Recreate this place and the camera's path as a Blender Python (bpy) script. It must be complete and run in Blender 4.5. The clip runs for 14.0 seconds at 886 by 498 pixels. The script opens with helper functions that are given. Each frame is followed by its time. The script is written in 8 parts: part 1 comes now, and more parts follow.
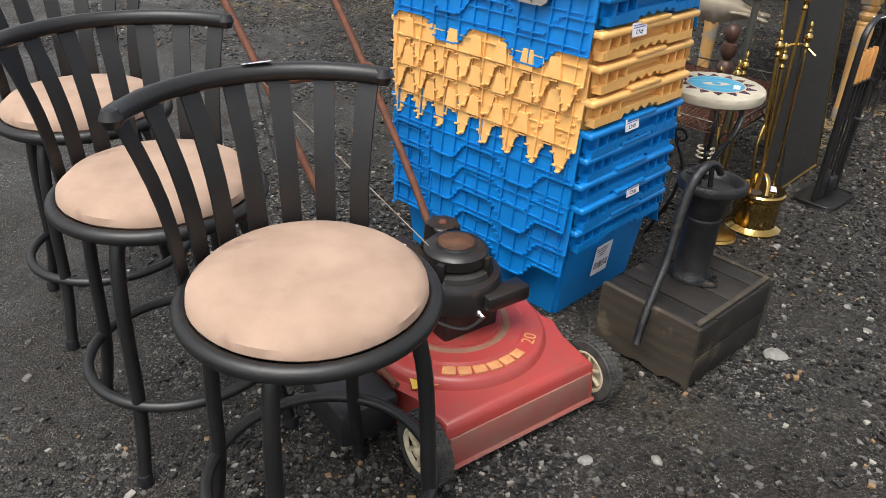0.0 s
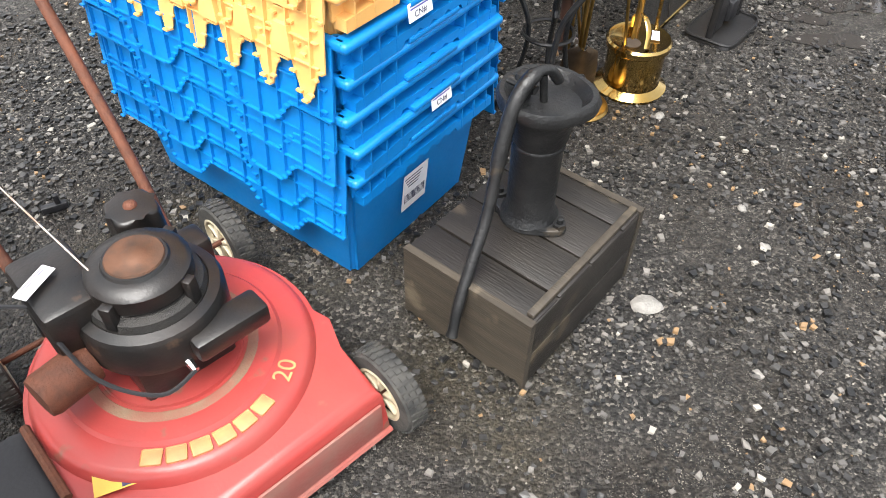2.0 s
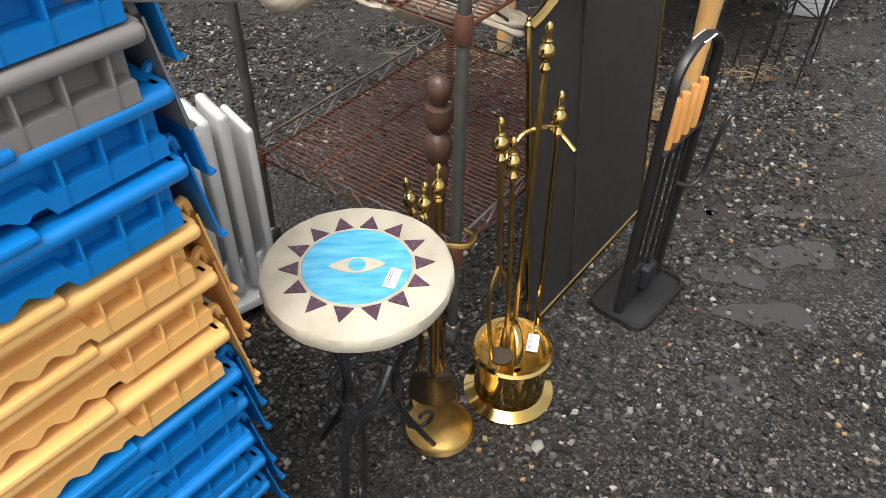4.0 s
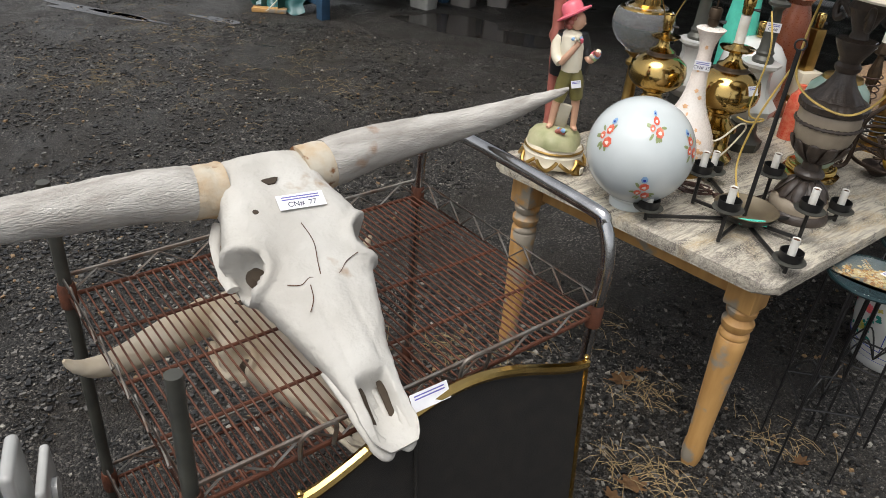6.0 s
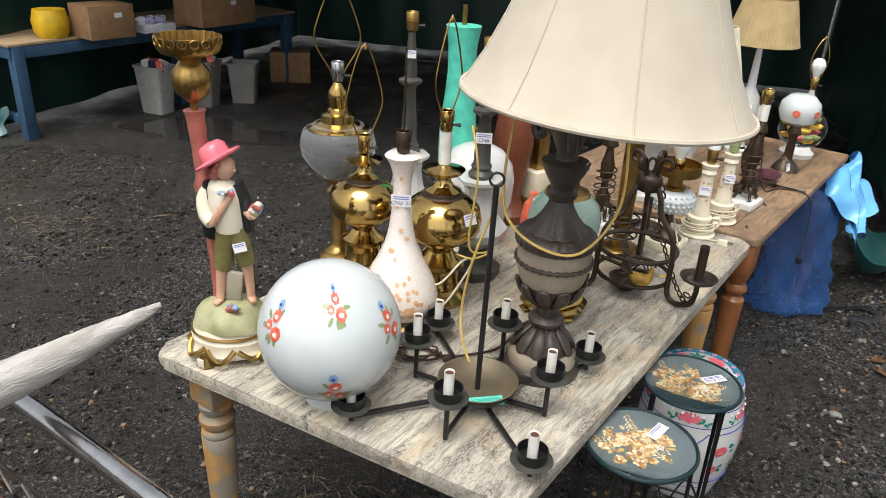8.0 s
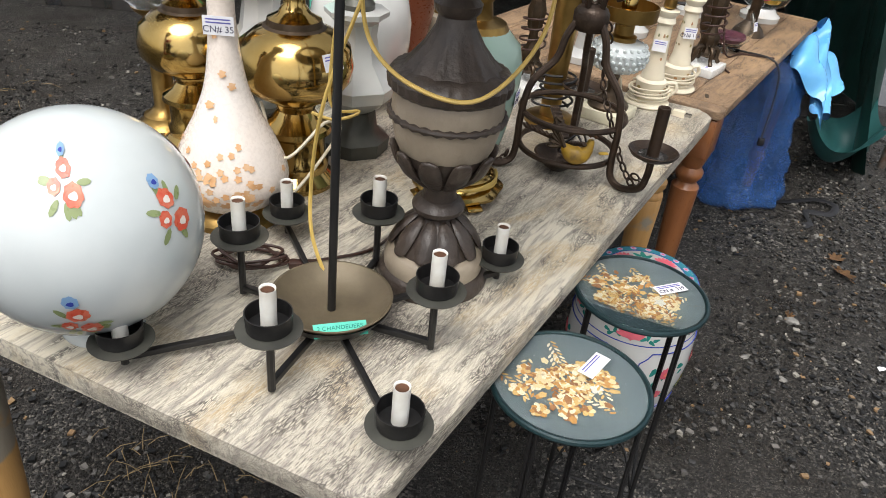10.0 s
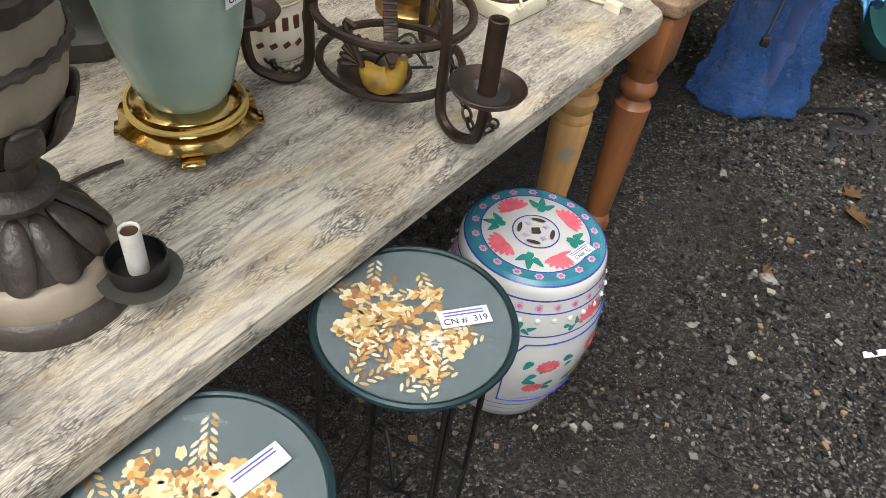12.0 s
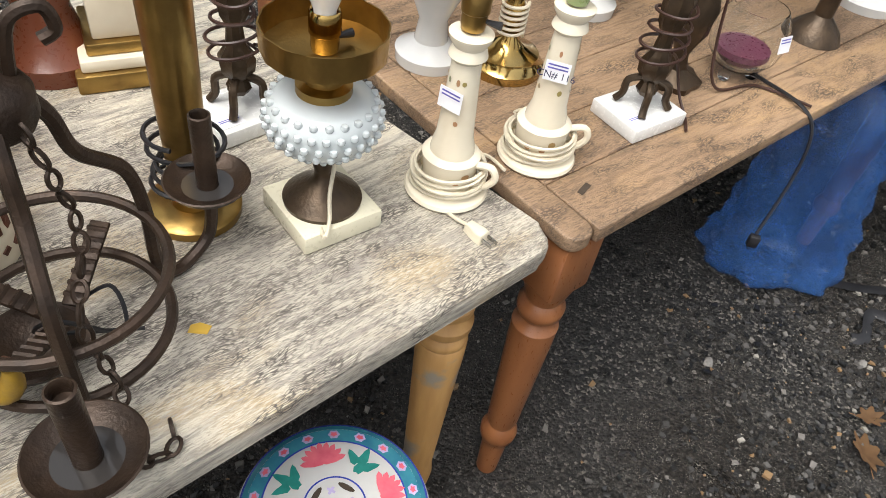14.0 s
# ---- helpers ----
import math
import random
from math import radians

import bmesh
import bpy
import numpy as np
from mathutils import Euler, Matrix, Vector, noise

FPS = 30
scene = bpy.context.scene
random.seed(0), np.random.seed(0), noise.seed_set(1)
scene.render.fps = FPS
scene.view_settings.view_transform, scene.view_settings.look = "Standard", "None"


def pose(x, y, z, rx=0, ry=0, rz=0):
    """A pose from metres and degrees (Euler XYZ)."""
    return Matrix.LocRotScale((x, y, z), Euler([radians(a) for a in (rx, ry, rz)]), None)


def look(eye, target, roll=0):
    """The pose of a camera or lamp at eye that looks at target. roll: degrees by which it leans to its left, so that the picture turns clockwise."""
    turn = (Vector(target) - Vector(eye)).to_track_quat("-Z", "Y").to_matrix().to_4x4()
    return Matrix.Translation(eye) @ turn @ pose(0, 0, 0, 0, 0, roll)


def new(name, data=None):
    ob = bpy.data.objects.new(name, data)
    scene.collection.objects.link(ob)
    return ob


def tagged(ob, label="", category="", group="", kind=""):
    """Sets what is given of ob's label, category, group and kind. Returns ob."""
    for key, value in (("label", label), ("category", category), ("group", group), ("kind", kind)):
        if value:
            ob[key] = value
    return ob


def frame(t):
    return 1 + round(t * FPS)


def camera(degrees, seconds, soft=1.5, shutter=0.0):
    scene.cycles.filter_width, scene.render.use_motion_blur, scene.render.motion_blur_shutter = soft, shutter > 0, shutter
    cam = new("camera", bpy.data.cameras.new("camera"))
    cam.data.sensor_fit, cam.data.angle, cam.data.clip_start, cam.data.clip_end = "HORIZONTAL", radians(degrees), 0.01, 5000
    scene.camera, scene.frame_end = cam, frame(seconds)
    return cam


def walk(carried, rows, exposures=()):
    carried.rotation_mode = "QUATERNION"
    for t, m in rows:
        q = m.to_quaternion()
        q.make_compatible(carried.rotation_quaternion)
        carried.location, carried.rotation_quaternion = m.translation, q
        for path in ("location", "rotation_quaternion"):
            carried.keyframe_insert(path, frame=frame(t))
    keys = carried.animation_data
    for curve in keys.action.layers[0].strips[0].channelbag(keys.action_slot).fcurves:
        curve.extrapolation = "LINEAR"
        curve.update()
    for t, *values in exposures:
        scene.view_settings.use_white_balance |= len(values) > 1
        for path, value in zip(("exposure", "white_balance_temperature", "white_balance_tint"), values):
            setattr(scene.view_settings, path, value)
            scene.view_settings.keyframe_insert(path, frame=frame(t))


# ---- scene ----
EXPOSURES = [(0, 0.98), (0.5, 1.25), (1, 1.4), (2, 1.95), (3, 1.7), (4.2, 1.25), (6.5, 0.45), (7.5, 0.75), (10.5, 0.78), (14, 1.05)]
cam = camera(61.7, 14.0, soft=0.75)
PATH = [
    (0, (1.693, 1.623, 1.282), (1.435, 3.346, 0.301), 2.2),
    (0.5, (1.803, 1.815, 1.288), (1.575, 3.423, 0.121), 1.9),
    (1, (1.805, 2.000, 1.237), (1.617, 3.509, -0.062), 2.1),
    (1.5, (1.892, 2.188, 1.257), (1.784, 3.625, -0.131), 1.5),
    (2, (1.962, 2.441, 1.233), (1.949, 3.827, -0.209), 1.2),
    (2.5, (2.031, 2.704, 1.281), (2.133, 4.053, -0.192), 0.7),
    (3, (2.141, 2.913, 1.327), (2.272, 4.274, -0.133), -0.4),
    (3.5, (2.236, 3.078, 1.367), (2.330, 4.484, -0.052), 0.8),
    (4, (2.356, 3.225, 1.409), (2.309, 4.717, 0.078), 1.3),
    (4.2, (2.417, 3.275, 1.424), (2.288, 4.799, 0.135), 1.6),
    (6.3, (2.892, 3.977, 1.751), (2.408, 5.635, 0.743), 5.3),
    (6.5, (2.910, 4.047, 1.757), (2.461, 5.729, 0.772), 5.2),
    (7, (2.946, 4.250, 1.771), (2.647, 6.006, 0.863), 4.5),
    (7.5, (3.036, 4.438, 1.771), (2.925, 6.245, 0.922), 3.6),
    (7.7, (3.051, 4.487, 1.768), (2.977, 6.300, 0.927), 3.4),
    (9.8, (3.183, 5.005, 1.466), (3.328, 6.714, 0.437), 5.9),
    (10, (3.208, 5.041, 1.452), (3.364, 6.726, 0.385), 6.2),
    (10.5, (3.300, 5.134, 1.400), (3.452, 6.737, 0.214), 6.6),
    (11, (3.397, 5.284, 1.378), (3.501, 6.800, 0.078), 7.5),
    (11.5, (3.530, 5.457, 1.361), (3.634, 6.923, 0.005), 8.5),
    (12, (3.679, 5.562, 1.370), (3.722, 6.990, -0.030), 8.4),
    (12.5, (3.804, 5.727, 1.365), (3.805, 7.132, -0.058), 8.8),
    (13, (3.924, 5.890, 1.378), (3.923, 7.301, -0.040), 9.2),
    (13.5, (4.026, 6.011, 1.412), (3.943, 7.418, -0.007), 9.6),
    (14, (4.030, 6.134, 1.459), (3.831, 7.536, 0.046), 10.3),
]
walk(cam, [(t, look(eye, target, roll)) for t, eye, target, roll in PATH], EXPOSURES)

# ---- world and light: a bright overcast sky ----
world = bpy.data.worlds.new("world")
scene.world = world
world.use_nodes = True
wn, wl = world.node_tree.nodes, world.node_tree.links
sky = wn.new("ShaderNodeTexSky")
sky.sky_type, sky.sun_disc = "NISHITA", False
sky.sun_elevation, sky.sun_rotation = radians(62), radians(200)
sky.dust_density, sky.air_density, sky.ozone_density = 4.0, 1.0, 0.6
soft_sky = wn.new("ShaderNodeHueSaturation")
soft_sky.inputs["Saturation"].default_value = 0.22
wl.new(sky.outputs[0], soft_sky.inputs["Color"])
wl.new(soft_sky.outputs[0], wn["Background"].inputs[0])
wn["Background"].inputs[1].default_value = 0.125
sun = new("sun", bpy.data.lights.new("sun", "SUN"))
sun.data.energy, sun.data.angle, sun.data.color = 1.5, radians(40), (1, 0.97, 0.925)
sun.matrix_world = look((0, 0, 20), (3, 7, 0))


# ---- materials ----
def node_material(name, rough=0.5, metal=0.0):
    m = bpy.data.materials.new(name)
    m.use_nodes = True
    b = m.node_tree.nodes["Principled BSDF"]
    b.inputs["Roughness"].default_value, b.inputs["Metallic"].default_value = rough, metal
    return m, m.node_tree.nodes, m.node_tree.links, b


def ramp(n, stops):
    r = n.new("ShaderNodeValToRGB")
    while len(r.color_ramp.elements) < len(stops):
        r.color_ramp.elements.new(0.5)
    for e, (p, c) in zip(r.color_ramp.elements, stops):
        e.position, e.color = p, (*c, 1)
    return r


def noise_tex(n, l, scale, detail=4.0, stretch=None, distortion=0.0):
    co = n.new("ShaderNodeTexCoord")
    t = n.new("ShaderNodeTexNoise")
    t.inputs["Scale"].default_value, t.inputs["Detail"].default_value = scale, detail
    t.inputs["Distortion"].default_value = distortion
    if stretch:
        mp = n.new("ShaderNodeMapping")
        mp.inputs["Scale"].default_value = stretch
        l.new(co.outputs["Object"], mp.inputs[0])
        l.new(mp.outputs[0], t.inputs["Vector"])
    else:
        l.new(co.outputs["Object"], t.inputs["Vector"])
    return t


def M(name, col, rough=0.5, metal=0.0, col2=None, scale=18.0, amount=0.5, bump=0.08, fine=160.0, rvar=0.12, spots=None, stretch=None, coat=0.0):
    """A surface with large stains (col to col2), fine grain in relief, and roughness that varies."""
    m, n, l, b = node_material(name, rough, metal)
    col2 = col2 or tuple(c * 0.72 for c in col)
    big, small = noise_tex(n, l, scale, 6, stretch), noise_tex(n, l, fine, 3, stretch)
    r = ramp(n, [(0.5 - amount / 2, col2), (0.5 + amount / 4, col)])
    l.new(big.outputs[0], r.inputs[0])
    last = r.outputs[0]
    if spots:
        sp = noise_tex(n, l, spots[2], 5)
        rr = ramp(n, [(spots[1], (0, 0, 0)), (min(1, spots[1] + 0.06), (1, 1, 1))])
        l.new(sp.outputs[0], rr.inputs[0])
        mx = n.new("ShaderNodeMix")
        mx.data_type = "RGBA"
        mx.inputs[7].default_value = (*spots[0], 1)
        l.new(rr.outputs[0], mx.inputs[0])
        l.new(last, mx.inputs[6])
        last = mx.outputs[2]
    l.new(last, b.inputs["Base Color"])
    mr = n.new("ShaderNodeMapRange")
    mr.inputs[3].default_value, mr.inputs[4].default_value = max(0.02, rough - rvar), min(1, rough + rvar)
    l.new(small.outputs[0], mr.inputs[0])
    l.new(mr.outputs[0], b.inputs["Roughness"])
    bp = n.new("ShaderNodeBump")
    bp.inputs["Strength"].default_value, bp.inputs["Distance"].default_value = bump, 0.004
    l.new(small.outputs[0], bp.inputs["Height"])
    l.new(bp.outputs[0], b.inputs["Normal"])
    b.inputs["Coat Weight"].default_value = coat
    return m


def glass_material(name, col, rough=0.03, clear=0.85):
    m, n, l, b = node_material(name, rough)
    b.inputs["Base Color"].default_value = (*col, 1)
    b.inputs["Transmission Weight"].default_value = clear
    b.inputs["IOR"].default_value = 1.2
    return m


def ground_material():
    """Crushed stone trodden into brown-grey mud, with wet patches and thin moss."""
    m, n, l, b = node_material("wet_gravel", 0.6)
    co = n.new("ShaderNodeTexCoord")

    def cells(scale, stops):
        v = n.new("ShaderNodeTexVoronoi")
        v.inputs["Scale"].default_value = scale
        l.new(co.outputs["Object"], v.inputs["Vector"])
        sep = n.new("ShaderNodeSeparateColor")
        l.new(v.outputs["Color"], sep.inputs[0])
        r = ramp(n, stops)
        l.new(sep.outputs[0], r.inputs[0])
        return v, r

    def blend(fac, a, c):
        mx = n.new("ShaderNodeMix")
        mx.data_type = "RGBA"
        l.new(fac, mx.inputs[0])
        l.new(a, mx.inputs[6])
        l.new(c, mx.inputs[7])
        return mx.outputs[2]

    v, stones = cells(150, [(0.0, (0.007, 0.0065, 0.006)), (0.5, (0.030, 0.028, 0.026)), (0.82, (0.075, 0.070, 0.064)), (0.97, (0.24, 0.22, 0.19))])
    v2, grit = cells(420, [(0.0, (0.005, 0.0045, 0.004)), (0.6, (0.028, 0.024, 0.020)), (0.88, (0.085, 0.077, 0.066)), (0.99, (0.26, 0.24, 0.20))])
    mud = noise_tex(n, l, 85, 8)
    mudc = ramp(n, [(0.36, (0.009, 0.0075, 0.006)), (0.52, (0.032, 0.027, 0.022)), (0.68, (0.080, 0.069, 0.058))])
    l.new(mud.outputs[0], mudc.inputs[0])
    half = noise_tex(n, l, 34, 5)
    hr = ramp(n, [(0.46, (0, 0, 0)), (0.54, (1, 1, 1))])
    l.new(half.outputs[0], hr.inputs[0])
    small = blend(hr.outputs[0], grit.outputs[0], mudc.outputs[0])
    patch = noise_tex(n, l, 1.9, 8, None, 0.4)
    pr = ramp(n, [(0.40, (0, 0, 0)), (0.56, (1, 1, 1))])
    l.new(patch.outputs[0], pr.inputs[0])
    last = blend(pr.outputs[0], stones.outputs[0], small)
    moss = noise_tex(n, l, 0.9, 9, None, 0.8)
    mr = ramp(n, [(0.60, (0, 0, 0)), (0.72, (0.55, 0.55, 0.55))])
    l.new(moss.outputs[0], mr.inputs[0])
    mossc = ramp(n, [(0.3, (0.030, 0.024, 0.012)), (0.7, (0.105, 0.085, 0.045))])
    l.new(mud.outputs[0], mossc.inputs[0])
    last = blend(mr.outputs[0], last, mossc.outputs[0])
    l.new(last, b.inputs["Base Color"])
    wet = noise_tex(n, l, 2.4, 6, None, 0.6)
    wr = ramp(n, [(0.40, (0.70, 0.70, 0.70)), (0.66, (0.26, 0.26, 0.26))])
    b.inputs["Specular IOR Level"].default_value = 0.45
    l.new(wet.outputs[0], wr.inputs[0])
    l.new(wr.outputs[0], b.inputs["Roughness"])
    add = n.new("ShaderNodeMath")
    add.operation = "MULTIPLY_ADD"
    add.inputs[1].default_value = -0.8
    l.new(v.outputs["Distance"], add.inputs[0])
    l.new(mud.outputs[0], add.inputs[2])
    more = n.new("ShaderNodeMath")
    more.operation = "MULTIPLY_ADD"
    more.inputs[1].default_value = -0.35
    l.new(v2.outputs["Distance"], more.inputs[0])
    l.new(add.outputs[0], more.inputs[2])
    bp = n.new("ShaderNodeBump")
    bp.inputs["Strength"].default_value, bp.inputs["Distance"].default_value = 1.0, 0.014
    l.new(more.outputs[0], bp.inputs["Height"])
    l.new(bp.outputs[0], b.inputs["Normal"])
    return m


def random_material(name, stops, rough=0.6, island=True, bump=0.3, fine=300):
    m, n, l, b = node_material(name, rough)
    if island:
        g = n.new("ShaderNodeNewGeometry")
        src = g.outputs["Random Per Island"]
    else:
        src = n.new("ShaderNodeObjectInfo").outputs["Random"]
    r = ramp(n, stops)
    r.color_ramp.interpolation = "CONSTANT" if len(stops) > 4 else "LINEAR"
    l.new(src, r.inputs[0])
    l.new(r.outputs[0], b.inputs["Base Color"])
    t = noise_tex(n, l, fine, 4)
    bp = n.new("ShaderNodeBump")
    bp.inputs["Strength"].default_value, bp.inputs["Distance"].default_value = bump, 0.003
    l.new(t.outputs[0], bp.inputs["Height"])
    l.new(bp.outputs[0], b.inputs["Normal"])
    return m


def worn_paint_material(name, light, mid, dark, warm, along):
    """Peeling paint on boards: streaks and fine cracks run along the grain, with bare grey and buff patches."""
    m, n, l, b = node_material(name, 0.55)
    co = n.new("ShaderNodeTexCoord")

    def lay(k_along, k_across, kind="noise", detail=8.0, twist=0.5):
        mp = n.new("ShaderNodeMapping")
        sc = [k_across, k_across, k_across]
        sc[along] = k_along
        mp.inputs["Scale"].default_value = sc
        src = co.outputs["Object"]
        if kind == "crack":
            wob = noise_tex(n, l, 14, 4)
            ad = n.new("ShaderNodeVectorMath")
            ad.operation = "MULTIPLY_ADD"
            ad.inputs[1].default_value = (0.030, 0.030, 0.030)
            l.new(wob.outputs["Color"], ad.inputs[0])
            l.new(src, ad.inputs[2])
            src = ad.outputs[0]
        l.new(src, mp.inputs[0])
        if kind == "crack":
            t = n.new("ShaderNodeTexVoronoi")
            t.feature = "DISTANCE_TO_EDGE"
            t.inputs["Scale"].default_value = 1.0
        else:
            t = n.new("ShaderNodeTexNoise")
            t.inputs["Scale"].default_value, t.inputs["Detail"].default_value, t.inputs["Distortion"].default_value = 1.0, detail, twist
        l.new(mp.outputs[0], t.inputs["Vector"])
        return t.outputs[0]

    def mask(src, a, c):
        r = ramp(n, [(a, (0, 0, 0)), (c, (1, 1, 1))])
        l.new(src, r.inputs[0])
        return r.outputs[0]

    def blend(fac, a, c):
        mx = n.new("ShaderNodeMix")
        mx.data_type = "RGBA"
        l.new(fac, mx.inputs[0])
        for sock, val in ((6, a), (7, c)):
            if isinstance(val, tuple):
                mx.inputs[sock].default_value = (*val, 1)
            else:
                l.new(val, mx.inputs[sock])
        return mx.outputs[2]

    def times(a, c):
        mt = n.new("ShaderNodeMath")
        mt.operation = "MULTIPLY"
        l.new(a, mt.inputs[0])
        l.new(c, mt.inputs[1])
        return mt.outputs[0]

    streak, fine = lay(14, 120), lay(85, 520, detail=5.0)
    big, warmth = lay(3.0, 4.5, detail=7.0), lay(4.0, 7.0, detail=6.0, twist=1.0)
    col = blend(mask(big, 0.40, 0.62), light, tuple((p + q) / 2 for p, q in zip(light, mid)))
    col = blend(mask(streak, 0.47, 0.66), col, mid)
    col = blend(times(mask(warmth, 0.54, 0.66), mask(fine, 0.38, 0.55)), col, warm)
    wear = mask(big, 0.40, 0.58)
    col = blend(times(mask(fine, 0.50, 0.58), wear), col, tuple((3 * p + 2 * q) / 5 for p, q in zip(mid, dark)))
    crack = lay(48, 340, "crack")
    line = n.new("ShaderNodeMath")
    line.operation = "SUBTRACT"
    line.inputs[0].default_value = 1.0
    l.new(mask(crack, 0.04, 0.17), line.inputs[1])
    col = blend(times(line.outputs[0], mask(lay(7, 24, twist=1.0), 0.45, 0.61)), col, tuple((p + 4 * q) / 5 for p, q in zip(mid, dark)))
    l.new(col, b.inputs["Base Color"])
    hgt = n.new("ShaderNodeMath")
    hgt.operation = "MULTIPLY_ADD"
    hgt.inputs[1].default_value = -0.7
    l.new(line.outputs[0], hgt.inputs[0])
    l.new(fine, hgt.inputs[2])
    bp = n.new("ShaderNodeBump")
    bp.inputs["Strength"].default_value, bp.inputs["Distance"].default_value = 0.4, 0.003
    l.new(hgt.outputs[0], bp.inputs["Height"])
    l.new(bp.outputs[0], b.inputs["Normal"])
    return m


BLACK = M("black_paint", (0.0075, 0.0075, 0.008), 0.42, 0, (0.013, 0.012, 0.0115), bump=0.05)
SUEDE = M("tan_suede", (0.38, 0.262, 0.195), 0.95, 0, (0.25, 0.165, 0.118), 13, 0.75, 0.12, 300, 0.03, ((0.245, 0.162, 0.12), 0.575, 6))
BLUE = M("blue_plastic", (0.002, 0.185, 0.53), 0.36, 0, (0.002, 0.150, 0.45), 8, 0.5, 0.03, 120)
YELLOW = M("yellow_plastic", (0.78, 0.45, 0.155), 0.42, 0, (0.70, 0.38, 0.115), 8, 0.5, 0.03, 120)
GREYP = M("grey_plastic", (0.22, 0.205, 0.19), 0.45, 0, None, 8)
PAPER = M("white_paper", (0.78, 0.78, 0.80), 0.6, 0, (0.68, 0.68, 0.72), 30, bump=0.02)
INK = M("dark_ink", (0.03, 0.03, 0.08), 0.6)
PURPLE_INK = M("purple_ink", (0.13, 0.12, 0.42), 0.6)
RED = M("red_enamel", (0.35, 0.042, 0.038), 0.34, 0, (0.27, 0.055, 0.046), 9, 0.6, 0.06, 140, 0.1, ((0.20, 0.085, 0.06), 0.62, 14))
REDDUST = M("dusty_red_enamel", (0.27, 0.070, 0.058), 0.55, 0, (0.20, 0.125, 0.098), 14, 0.7, 0.1, 140)
DUST = M("dirt_ring", (0.20, 0.135, 0.085), 0.85, 0, (0.25, 0.07, 0.05), 16, 0.6, 0.2)
ENGINE = M("engine_black", (0.0065, 0.0065, 0.0065), 0.36, 0, (0.018, 0.014, 0.012), 22, 0.45, 0.1, 200, 0.15, ((0.06, 0.035, 0.022), 0.655, 18))
RUST = M("rusted_steel", (0.13, 0.043, 0.021), 0.75, 0.15, (0.055, 0.022, 0.013), 40, 0.6, 0.4, 250)
RUSTDISC = M("rust_browned_steel", (0.12, 0.055, 0.03), 0.6, 0.4, (0.05, 0.03, 0.02), 40)
TYRE = M("rubber_tyre", (0.022, 0.022, 0.021), 0.8, 0, (0.06, 0.057, 0.05), 30, 0.5, 0.3)
CREAMP = M("cream_plastic_wheel", (0.62, 0.55, 0.40), 0.5, 0, (0.34, 0.27, 0.17), 20)
ORANGE = M("orange_lettering", (0.56, 0.27, 0.11), 0.5, 0, (0.46, 0.18, 0.08), 30)
LABELY = M("warning_yellow", (0.60, 0.38, 0.05), 0.5)
BOXWOOD = M("dark_weathered_wood", (0.017, 0.014, 0.011), 0.5, 0, (0.0065, 0.0055, 0.0045), 5, 0.6, 0.4, 30, 0.12, ((0.07, 0.054, 0.034), 0.60, 6), (1, 9, 9))
BOXEND = M("worn_grey_wood", (0.052, 0.041, 0.028), 0.65, 0, (0.013, 0.0105, 0.008), 6, 0.75, 0.4, 30, 0.1, ((0.11, 0.088, 0.058), 0.60, 7), (1, 8, 8))
IRON = M("black_cast_iron", (0.0085, 0.009, 0.0095), 0.42, 0.2, (0.020, 0.020, 0.020), 25, 0.5, 0.45, 120, 0.12, ((0.035, 0.028, 0.020), 0.64, 20))
BRONZE_IRON = M("brown_wrought_iron", (0.055, 0.034, 0.022), 0.42, 0.5, (0.022, 0.015, 0.011), 30, 0.5, 0.25, 220)
BRASS = M("polished_brass", (0.50, 0.35, 0.13), 0.13, 1, (0.40, 0.25, 0.065), 14, 0.4, 0.03, 100, 0.06)
OLDBRASS = M("tarnished_brass", (0.42, 0.27, 0.085), 0.34, 1, (0.20, 0.125, 0.045), 22, 0.6, 0.1)
DARKBRONZE = M("dark_bronze", (0.085, 0.058, 0.036), 0.40, 0.7, (0.03, 0.022, 0.015), 30, 0.6, 0.2)
CHROME = M("chrome_tube", (0.55, 0.55, 0.55), 0.17, 1, (0.36, 0.36, 0.36), 20)
GALV = M("dull_galvanised_wire", (0.23, 0.22, 0.20), 0.5, 0.7, (0.14, 0.07, 0.04), 30)
STONE = M("cast_stone", (0.43, 0.39, 0.305), 0.75, 0, (0.32, 0.285, 0.215), 16, 0.5, 0.3, 180)
AQUA = M("blue_stained_glass", (0.035, 0.27, 0.45), 0.18, 0, (0.17, 0.47, 0.62), 7, 0.7, 0.02, 60, 0.05, None, (2, 9, 9))
PLUM = M("plum_glass", (0.075, 0.035, 0.055), 0.25)
MESH = M("black_wire_mesh", (0.020, 0.019, 0.018), 0.55, 0.2, (0.032, 0.029, 0.026), 30, 0.4, 0.5, 500)
WOODH = M("clear_wood_handle", (0.62, 0.30, 0.09), 0.42, 0, (0.50, 0.22, 0.06), 20, 0.5, 0.05, 60, 0.1, None, (9, 9, 1))
TURNED = M("dark_brown_wood", (0.065, 0.030, 0.020), 0.45)
PINE = M("worn_pine", (0.50, 0.285, 0.10), 0.5, 0, (0.38, 0.20, 0.065), 6, 0.5, 0.12, 60, 0.1, ((0.27, 0.235, 0.185), 0.55, 8), (7, 7, 1))
CHERRY = M("orange_brown_wood", (0.25, 0.098, 0.036), 0.30, 0, (0.17, 0.062, 0.023), 5, 0.5, 0.05, 60, 0.08, None, (6, 6, 1))
TOP1 = worn_paint_material("worn_cream_paint", (0.61, 0.56, 0.45), (0.31, 0.28, 0.24), (0.045, 0.036, 0.030), (0.47, 0.36, 0.21), 0)
